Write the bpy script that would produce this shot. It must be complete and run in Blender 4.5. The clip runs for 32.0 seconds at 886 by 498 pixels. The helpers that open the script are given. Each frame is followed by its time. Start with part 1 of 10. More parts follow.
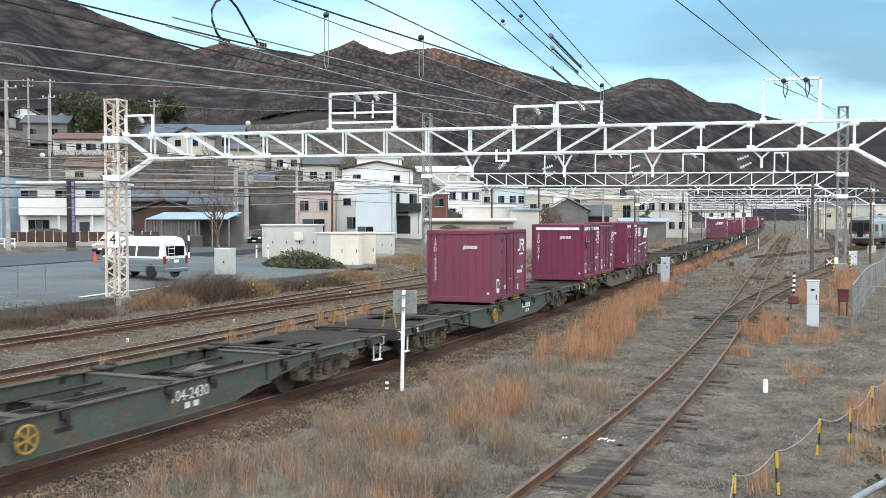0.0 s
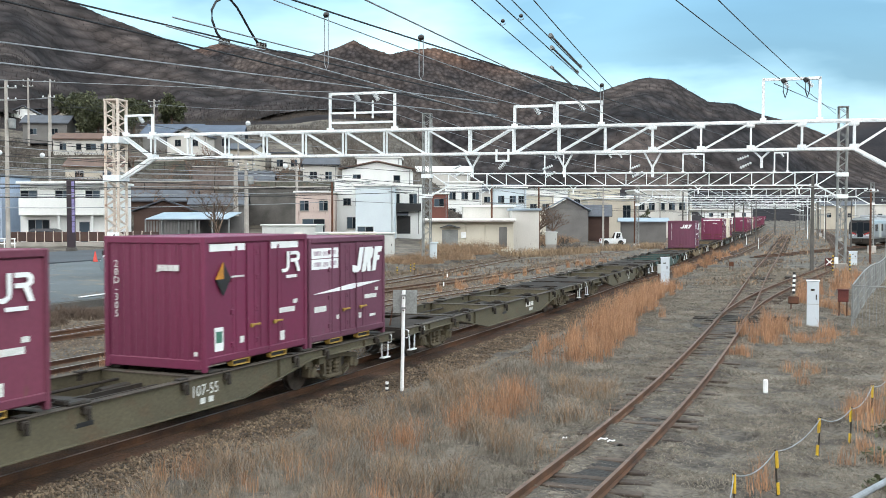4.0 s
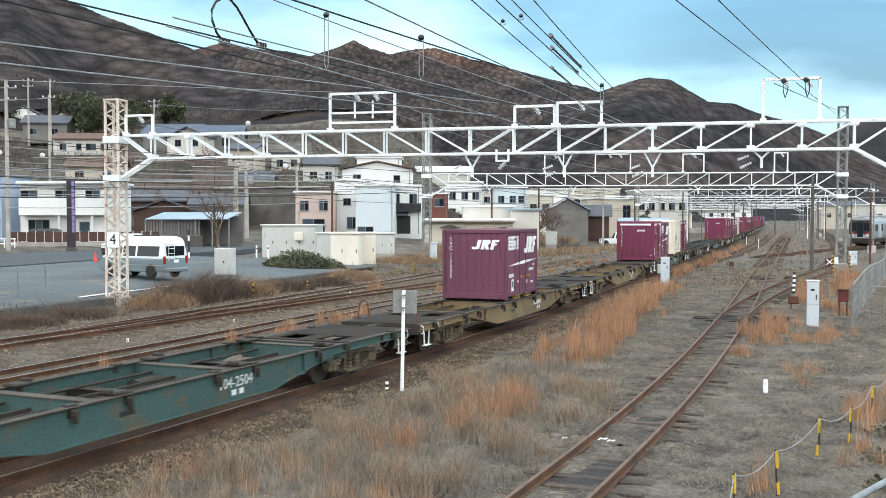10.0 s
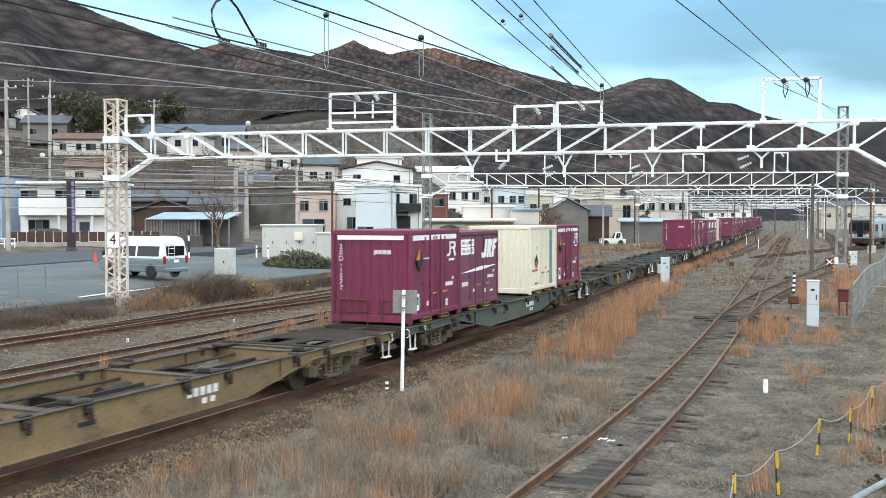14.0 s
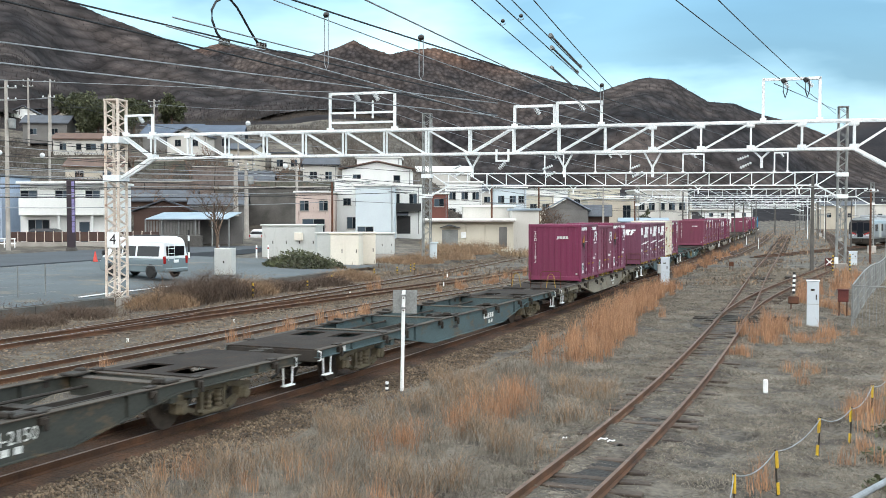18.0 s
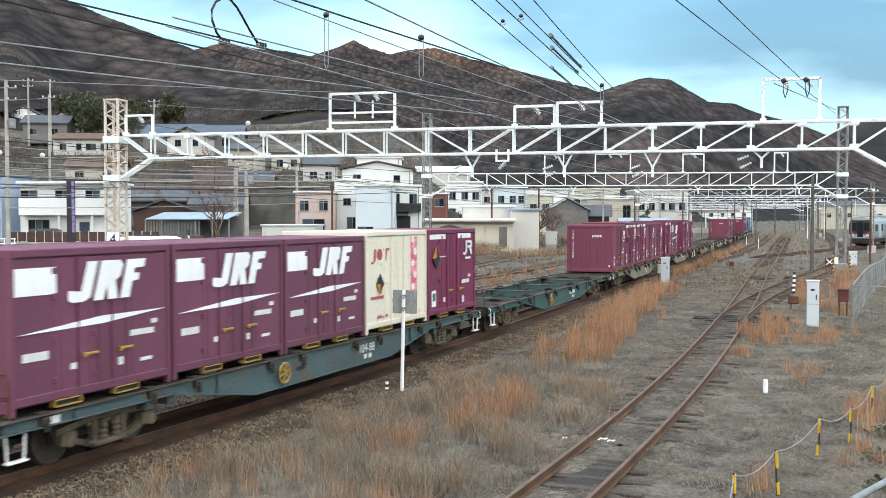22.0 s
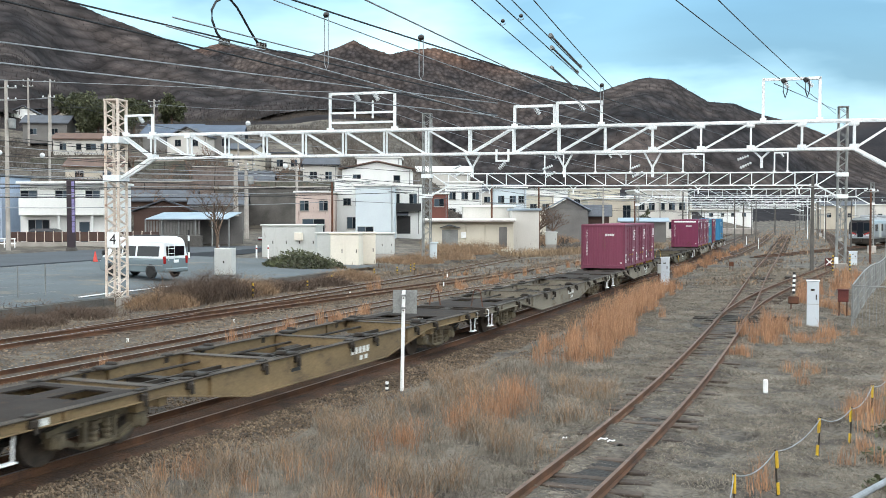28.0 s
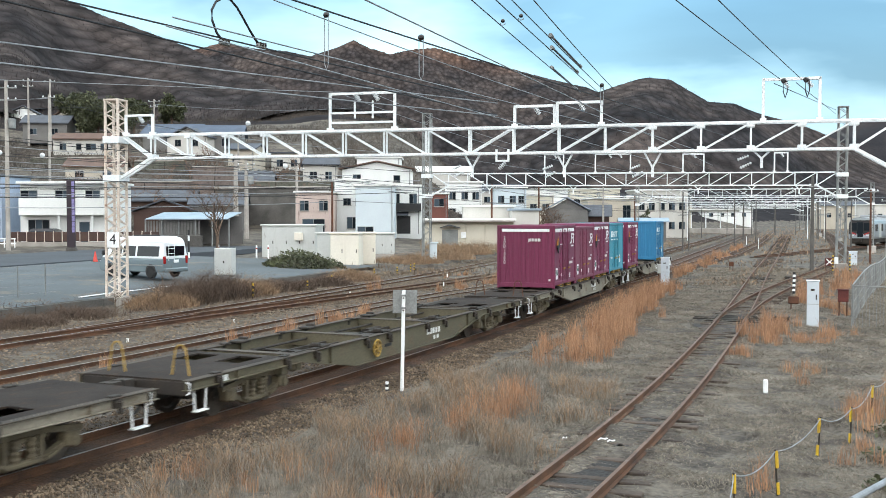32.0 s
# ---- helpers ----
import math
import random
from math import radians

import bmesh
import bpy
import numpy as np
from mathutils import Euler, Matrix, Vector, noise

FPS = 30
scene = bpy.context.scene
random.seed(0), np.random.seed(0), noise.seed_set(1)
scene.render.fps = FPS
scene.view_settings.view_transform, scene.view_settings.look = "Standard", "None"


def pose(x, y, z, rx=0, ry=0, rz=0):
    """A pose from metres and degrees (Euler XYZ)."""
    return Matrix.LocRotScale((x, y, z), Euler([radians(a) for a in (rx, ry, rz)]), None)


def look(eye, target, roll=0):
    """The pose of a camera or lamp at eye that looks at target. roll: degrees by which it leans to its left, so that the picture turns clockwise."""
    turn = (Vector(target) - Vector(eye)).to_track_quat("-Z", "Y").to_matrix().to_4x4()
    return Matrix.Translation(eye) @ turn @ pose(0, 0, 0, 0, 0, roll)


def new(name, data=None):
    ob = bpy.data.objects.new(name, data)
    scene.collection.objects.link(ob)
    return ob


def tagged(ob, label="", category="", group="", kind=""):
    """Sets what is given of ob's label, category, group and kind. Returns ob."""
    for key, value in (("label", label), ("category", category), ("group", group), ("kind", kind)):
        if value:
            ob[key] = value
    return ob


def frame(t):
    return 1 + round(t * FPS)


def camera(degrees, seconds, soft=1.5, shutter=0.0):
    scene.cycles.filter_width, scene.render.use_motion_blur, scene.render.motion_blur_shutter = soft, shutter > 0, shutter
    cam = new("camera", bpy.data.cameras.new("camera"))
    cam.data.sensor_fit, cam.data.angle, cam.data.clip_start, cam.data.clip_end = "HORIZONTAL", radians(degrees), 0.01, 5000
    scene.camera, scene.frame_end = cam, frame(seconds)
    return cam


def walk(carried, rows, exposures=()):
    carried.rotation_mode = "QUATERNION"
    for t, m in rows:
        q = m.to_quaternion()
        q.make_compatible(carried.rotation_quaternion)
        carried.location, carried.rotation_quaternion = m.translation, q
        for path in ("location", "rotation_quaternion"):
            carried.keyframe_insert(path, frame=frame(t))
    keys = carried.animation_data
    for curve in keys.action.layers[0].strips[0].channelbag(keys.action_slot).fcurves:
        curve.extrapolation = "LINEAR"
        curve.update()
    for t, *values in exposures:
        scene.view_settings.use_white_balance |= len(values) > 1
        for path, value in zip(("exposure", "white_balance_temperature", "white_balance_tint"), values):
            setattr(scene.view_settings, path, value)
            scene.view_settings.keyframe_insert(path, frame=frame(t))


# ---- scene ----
# Camera on a footbridge stair beside the yard, standing still.
EYE = Vector((0.0, 0.0, 4.022))
YAW, PITCH = radians(25.447), radians(-1.887)
AIM = EYE + Vector((-math.sin(YAW) * math.cos(PITCH), math.cos(YAW) * math.cos(PITCH), math.sin(PITCH)))
cam = camera(46.94, 32.0, soft=0.85, shutter=0.22)
walk(cam, [(0.0, look(EYE, AIM, -0.04)), (32.0, look(EYE, AIM, -0.04))], exposures=[(0.0, 1.4), (32.0, 1.4)])

# ---- world and sun ----
SUN_ELEVATION = radians(1.6)
TO_SUN = Vector((0.42, -0.907, 0.0)).normalized() * math.cos(SUN_ELEVATION) + Vector((0, 0, math.sin(SUN_ELEVATION)))


def make_world():
    w = bpy.data.worlds.new("sky")
    scene.world = w
    w.use_nodes = True
    nt = w.node_tree
    nt.nodes.clear()
    out = nt.nodes.new("ShaderNodeOutputWorld")
    bg = nt.nodes.new("ShaderNodeBackground")
    sky = nt.nodes.new("ShaderNodeTexSky")
    sky.sky_type = "NISHITA"
    sky.sun_disc = False
    sky.sun_elevation = SUN_ELEVATION
    sky.sun_rotation = math.atan2(TO_SUN.x, TO_SUN.y)
    sky.altitude, sky.air_density, sky.dust_density, sky.ozone_density = 50, 1.0, 1.0, 2.0
    tc = nt.nodes.new("ShaderNodeTexCoord")
    mp = nt.nodes.new("ShaderNodeMapping")
    mp.inputs["Scale"].default_value = (1.0, 1.0, 3.2)
    n1 = nt.nodes.new("ShaderNodeTexNoise")
    n1.inputs["Scale"].default_value = 2.1
    n1.inputs["Detail"].default_value = 6.0
    n1.inputs["Roughness"].default_value = 0.5
    n1.inputs["Distortion"].default_value = 0.4
    ramp = nt.nodes.new("ShaderNodeValToRGB")
    ramp.color_ramp.elements[0].position = 0.30
    ramp.color_ramp.elements[0].color = (0.55, 0.6, 0.64, 1)
    ramp.color_ramp.elements[1].position = 0.66
    # thin white veil over the blue, with darker banks in it
    tint = nt.nodes.new("ShaderNodeValToRGB")
    tint.color_ramp.elements[0].position = 0.40
    tint.color_ramp.elements[0].color = SKY_VEIL_A
    tint.color_ramp.elements[1].position = 0.66
    tint.color_ramp.elements[1].color = SKY_VEIL_B
    n2 = nt.nodes.new("ShaderNodeTexNoise")
    n2.inputs["Scale"].default_value = 1.7
    n2.inputs["Detail"].default_value = 6.0
    add = nt.nodes.new("ShaderNodeMix")
    add.data_type, add.blend_type = "RGBA", "ADD"
    add.inputs["Factor"].default_value = 1.0
    veil = nt.nodes.new("ShaderNodeMix")
    veil.data_type, veil.blend_type = "RGBA", "MULTIPLY"
    veil.inputs["Factor"].default_value = 1.0
    # the cloud deck is lit from the sun's side and overhead
    side = nt.nodes.new("ShaderNodeVectorMath")
    side.operation = "DOT_PRODUCT"
    side.inputs[1].default_value = (Vector((TO_SUN.x, TO_SUN.y, 0)).normalized() * 0.76 + Vector((0, 0, 0.65)))
    lit = nt.nodes.new("ShaderNodeMapRange")
    lit.interpolation_type = "SMOOTHSTEP"
    lit.inputs["From Min"].default_value = -0.35
    lit.inputs["From Max"].default_value = 0.75
    bright = nt.nodes.new("ShaderNodeMix")
    bright.data_type = "RGBA"
    bright.inputs["B"].default_value = SKY_LIT
    nt.links.new(tc.outputs["Generated"], side.inputs[0])
    nt.links.new(side.outputs["Value"], lit.inputs["Value"])
    nt.links.new(lit.outputs["Result"], bright.inputs["Factor"])
    nt.links.new(tint.outputs["Color"], bright.inputs["A"])
    gain = nt.nodes.new("ShaderNodeMix")
    gain.data_type, gain.blend_type = "RGBA", "MULTIPLY"
    gain.inputs["Factor"].default_value = 1.0
    gain.inputs["B"].default_value = SKY_GAIN
    nt.links.new(tc.outputs["Generated"], mp.inputs["Vector"])
    nt.links.new(mp.outputs["Vector"], n1.inputs["Vector"])
    nt.links.new(mp.outputs["Vector"], n2.inputs["Vector"])
    nt.links.new(n1.outputs["Fac"], ramp.inputs["Fac"])
    nt.links.new(n2.outputs["Fac"], tint.inputs["Fac"])
    nt.links.new(ramp.outputs["Color"], veil.inputs["A"])
    nt.links.new(bright.outputs["Result"], veil.inputs["B"])
    nt.links.new(sky.outputs["Color"], gain.inputs["A"])
    nt.links.new(gain.outputs["Result"], add.inputs["A"])
    nt.links.new(veil.outputs["Result"], add.inputs["B"])
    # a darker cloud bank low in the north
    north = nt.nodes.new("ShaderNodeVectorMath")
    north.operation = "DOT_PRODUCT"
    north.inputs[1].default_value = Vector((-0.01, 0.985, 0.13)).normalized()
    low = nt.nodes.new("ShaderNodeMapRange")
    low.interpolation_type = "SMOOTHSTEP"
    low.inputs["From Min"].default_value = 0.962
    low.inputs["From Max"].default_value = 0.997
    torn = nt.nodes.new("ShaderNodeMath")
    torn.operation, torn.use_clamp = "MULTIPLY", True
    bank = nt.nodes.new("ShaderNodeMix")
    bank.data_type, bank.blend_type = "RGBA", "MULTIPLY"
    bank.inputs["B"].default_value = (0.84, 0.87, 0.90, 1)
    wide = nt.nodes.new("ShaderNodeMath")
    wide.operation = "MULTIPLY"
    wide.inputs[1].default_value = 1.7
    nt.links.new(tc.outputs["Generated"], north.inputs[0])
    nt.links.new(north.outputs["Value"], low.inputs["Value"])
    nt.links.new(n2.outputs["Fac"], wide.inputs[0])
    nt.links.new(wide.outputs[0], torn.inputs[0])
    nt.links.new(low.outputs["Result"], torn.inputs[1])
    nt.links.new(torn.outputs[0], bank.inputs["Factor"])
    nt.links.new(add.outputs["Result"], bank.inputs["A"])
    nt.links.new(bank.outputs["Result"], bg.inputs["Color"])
    bg.inputs["Strength"].default_value = SKY_STRENGTH
    nt.links.new(bg.outputs["Background"], out.inputs["Surface"])


SKY_STRENGTH = 0.15
SKY_GAIN = (0.5, 0.5, 0.5, 1)
SKY_LIT = (8.6, 8.6, 8.4, 1)
SKY_VEIL_A = (3.7, 5.2, 5.8, 1)
SKY_VEIL_B = (0.6, 1.35, 2.0, 1)
make_world()

sun = new("sun", bpy.data.lights.new("sun", "SUN"))
sun.data.energy = 5.0
sun.data.color = (1.0, 0.56, 0.27)
sun.data.angle = radians(0.5)
sun.matrix_basis = look(TO_SUN * 50, (0, 0, 0))


# ---- materials ----
def lin(r, g, b):
    """Linear colour from 8-bit values."""
    f = lambda c: c / 255 / 12.92 if c / 255 <= 0.04045 else ((c / 255 + 0.055) / 1.055) ** 2.4
    return (f(r), f(g), f(b), 1)


def mat(name, a, b=None, rough=0.7, metal=0.0, scale=1.5, fine=25.0, bump=0.15, rand=0.0, island=0.0, patch=None, patch_at=0.62,
        streak=0.0, contrast=0.5, fine_amount=0.25, spec=0.5, patch_scale=3.0, bump_distance=0.02):
    """Painted or natural surface: two colours mixed by a broad noise, a fine grain, optional patches of rust or dirt, relief."""
    m = bpy.data.materials.new(name)
    m.use_nodes = True
    nt = m.node_tree
    bs = nt.nodes["Principled BSDF"]
    N, K = nt.nodes.new, nt.links.new
    b = b or tuple(c * 0.75 for c in a[:3]) + (1,)
    tc = N("ShaderNodeTexCoord")
    mp = N("ShaderNodeMapping")
    K(tc.outputs["Object"], mp.inputs["Vector"])
    n1 = N("ShaderNodeTexNoise")
    n1.inputs["Scale"].default_value = scale
    n1.inputs["Detail"].default_value = 5.0
    if streak:
        mp.inputs["Scale"].default_value = (1, 1, streak)
    K(mp.outputs["Vector"], n1.inputs["Vector"])
    ramp = N("ShaderNodeValToRGB")
    ramp.color_ramp.elements[0].position = 0.5 - contrast * 0.4
    ramp.color_ramp.elements[1].position = 0.5 + contrast * 0.4
    ramp.color_ramp.elements[0].color = a
    ramp.color_ramp.elements[1].color = b
    K(n1.outputs["Fac"], ramp.inputs["Fac"])
    n2 = N("ShaderNodeTexNoise")
    n2.inputs["Scale"].default_value = fine
    n2.inputs["Detail"].default_value = 3.0
    K(tc.outputs["Object"], n2.inputs["Vector"])
    grain = N("ShaderNodeMapRange")
    grain.inputs["From Min"].default_value = 0.25
    grain.inputs["From Max"].default_value = 0.75
    grain.inputs["To Min"].default_value = 1.0 - fine_amount
    grain.inputs["To Max"].default_value = 1.0 + fine_amount
    K(n2.outputs["Fac"], grain.inputs["Value"])
    col = ramp.outputs["Color"]
    if patch:
        n3 = N("ShaderNodeTexNoise")
        n3.inputs["Scale"].default_value = patch_scale
        n3.inputs["Detail"].default_value = 8.0
        n3.inputs["Roughness"].default_value = 0.65
        K(mp.outputs["Vector"], n3.inputs["Vector"])
        r3 = N("ShaderNodeValToRGB")
        r3.color_ramp.elements[0].position = patch_at
        r3.color_ramp.elements[1].position = min(1.0, patch_at + 0.12)
        K(n3.outputs["Fac"], r3.inputs["Fac"])
        mx = N("ShaderNodeMix")
        mx.data_type = "RGBA"
        K(r3.outputs["Color"], mx.inputs["Factor"])
        K(col, mx.inputs["A"])
        mx.inputs["B"].default_value = patch
        col = mx.outputs["Result"]
    hs = N("ShaderNodeHueSaturation")
    K(col, hs.inputs["Color"])
    K(grain.outputs["Result"], hs.inputs["Value"])
    if rand or island:
        if island:
            src = N("ShaderNodeNewGeometry").outputs["Random Per Island"]
        else:
            src = N("ShaderNodeObjectInfo").outputs["Random"]
        amt = rand or island
        mr = N("ShaderNodeMapRange")
        mr.inputs["To Min"].default_value = 1.0 - amt
        mr.inputs["To Max"].default_value = 1.0 + amt
        K(src, mr.inputs["Value"])
        mul = N("ShaderNodeMath")
        mul.operation = "MULTIPLY"
        K(grain.outputs["Result"], mul.inputs[0])
        K(mr.outputs["Result"], mul.inputs[1])
        K(mul.outputs[0], hs.inputs["Value"])
    K(hs.outputs["Color"], bs.inputs["Base Color"])
    bs.inputs["Roughness"].default_value = rough
    bs.inputs["Metallic"].default_value = metal
    bs.inputs["Specular IOR Level"].default_value = spec
    if bump:
        bp = N("ShaderNodeBump")
        bp.inputs["Strength"].default_value = bump
        bp.inputs["Distance"].default_value = bump_distance
        K(n2.outputs["Fac"], bp.inputs["Height"])
        K(bp.outputs["Normal"], bs.inputs["Normal"])
    return m


def even(m, toward, amount):
    """Lets fine twigs and blades catch light as the mass they form: their normals lean towards one direction."""
    nt = m.node_tree
    bs = nt.nodes["Principled BSDF"]
    N, K = nt.nodes.new, nt.links.new
    geo = N("ShaderNodeNewGeometry")
    own = N("ShaderNodeVectorMath")
    own.operation = "SCALE"
    own.inputs["Scale"].default_value = 1.0 - amount
    both = N("ShaderNodeVectorMath")
    both.operation = "ADD"
    both.inputs[1].default_value = Vector(toward).normalized() * amount
    unit = N("ShaderNodeVectorMath")
    unit.operation = "NORMALIZE"
    K(geo.outputs["Normal"], own.inputs[0])
    K(own.outputs["Vector"], both.inputs[0])
    K(both.outputs["Vector"], unit.inputs[0])
    K(unit.outputs["Vector"], bs.inputs["Normal"])
    return m


def glow(name, colour, strength):
    m = bpy.data.materials.new(name)
    m.use_nodes = True
    bs = m.node_tree.nodes["Principled BSDF"]
    bs.inputs["Base Color"].default_value = colour
    bs.inputs["Emission Color"].default_value = colour
    bs.inputs["Emission Strength"].default_value = strength
    return m


def glass(name, tint, rough=0.05):
    m = bpy.data.materials.new(name)
    m.use_nodes = True
    bs = m.node_tree.nodes["Principled BSDF"]
    bs.inputs["Base Color"].default_value = tint
    bs.inputs["Roughness"].default_value = rough
    bs.inputs["Specular IOR Level"].default_value = 0.35
    return m


RUST = lin(92, 58, 42)
M = {
    "white_steel": mat("white galvanised steel", lin(240, 243, 244), lin(216, 221, 223), 0.5, 0.0, 0.8, 30, 0.1, patch=lin(150, 146, 140), patch_at=0.68),
    "grey_steel": mat("weathered grey steel", lin(150, 152, 150), lin(110, 112, 112), 0.6, 0.2, 1.0, 30, 0.1, patch=RUST, patch_at=0.66),
    "cream_steel": mat("faded cream lattice paint", lin(222, 212, 202), lin(186, 168, 152), 0.65, 0.0, 1.2, 30, 0.1, patch=lin(130, 84, 60), patch_at=0.6),
    "rust_steel": mat("rusty steel", lin(104, 66, 46), lin(70, 46, 36), 0.85, 0.1, 2.0, 40, 0.3),
    "rail_side": mat("rusty rail flank", lin(98, 66, 44), lin(62, 43, 32), 0.9, 0.0, 1.5, 30, 0.2),
    "rail_top": mat("dull rail head", lin(150, 138, 132), lin(118, 104, 96), 0.4, 0.5, 3.0, 30, 0.05),
    "rail_bright": mat("worn rail head", lin(168, 162, 158), lin(112, 98, 88), 0.38, 0.7, 3.0, 30, 0.02),
    "rail_rust": mat("brown rusty rail head", lin(116, 92, 78), lin(88, 68, 56), 0.7, 0.2, 3.0, 30, 0.05, patch=lin(140, 128, 120), patch_at=0.6, patch_scale=0.7),
    "sleeper": mat("grey weathered sleeper wood", lin(88, 76, 66), lin(56, 48, 43), 0.95, 0.0, 4.0, 60, 0.5, rand=0.3),
    "concrete": mat("weathered concrete", lin(176, 170, 163), lin(140, 135, 129), 0.9, 0.0, 0.7, 20, 0.3, rand=0.1),
    "concrete_dark": mat("stained grey concrete", lin(98, 95, 91), lin(70, 68, 65), 0.92, 0.0, 0.6, 16, 0.3),
    "ballast": mat("brown ballast stone", lin(122, 105, 86), lin(70, 58, 47), 0.95, 0.0, 3.0, 18, 0.8, island=0.5, bump_distance=0.05),
    "wire": mat("dark overhead wire", lin(42, 42, 46), lin(30, 30, 32), 0.6, 0.3, 3, 30, 0.0),
    "wire_pale": mat("pale aluminium overhead wire", lin(150, 154, 158), lin(120, 124, 128), 0.55, 0.4, 3, 30, 0.0),
    "porcelain": mat("white porcelain", lin(225, 228, 230), lin(200, 204, 206), 0.25, 0.0, 4, 30, 0.0),
    "porcelain_dark": mat("dark brown porcelain", lin(40, 36, 38), lin(28, 26, 28), 0.3, 0.0, 4, 30, 0.0),
    "black": mat("black paint", lin(24, 24, 26), lin(36, 35, 35), 0.6, 0.0, 3, 30, 0.05),
    "dark": mat("dirty dark underframe steel", lin(40, 37, 34), lin(56, 49, 42), 0.85, 0.1, 2.5, 30, 0.2, patch=lin(78, 66, 52), patch_at=0.62),
    "bogie": mat("dusty brown bogie steel", lin(104, 94, 74), lin(70, 62, 50), 0.85, 0.0, 3.0, 30, 0.25, patch=lin(62, 55, 48), patch_at=0.62),
    "tyre_steel": mat("worn wheel steel", lin(92, 84, 76), lin(66, 60, 56), 0.5, 0.6, 5, 30, 0.05),
    "white": mat("white paint", lin(242, 243, 243), lin(226, 228, 228), 0.5, 0.0, 2, 30, 0.02, fine_amount=0.06),
    "yellow": mat("yellow paint", lin(212, 176, 40), lin(178, 142, 40), 0.55, 0.0, 4, 30, 0.05, patch=lin(110, 84, 50), patch_at=0.66),
    "orange_yellow": mat("orange yellow lever paint", lin(206, 140, 40), lin(170, 112, 40), 0.55, 0.0, 4, 30, 0.05),
    "red": mat("red paint", lin(170, 40, 36), lin(140, 34, 30), 0.5, 0.0, 4, 30, 0.05),
    "rubber": mat("black rubber", lin(26, 26, 26), lin(38, 37, 36), 0.85, 0.0, 4, 30, 0.1),
    "fork_yellow": mat("dull worn yellow", lin(172, 140, 62), lin(142, 112, 56), 0.7, 0.0, 4, 30, 0.05, patch=lin(104, 76, 48), patch_at=0.62),
    "green_mark": mat("green label print", lin(70, 122, 100), lin(60, 104, 92), 0.6, 0.0, 6, 30, 0.0),
    "glass": glass("dark window glass", lin(28, 34, 40)),
    "car_glass": glass("dark car glass", lin(16, 19, 24), 0.12),
    # the sky's reflection is put into this glass as a paler base colour
    "glass_pale": glass("window glass with pale sky reflection in its colour", lin(70, 82, 92), 0.1),
}


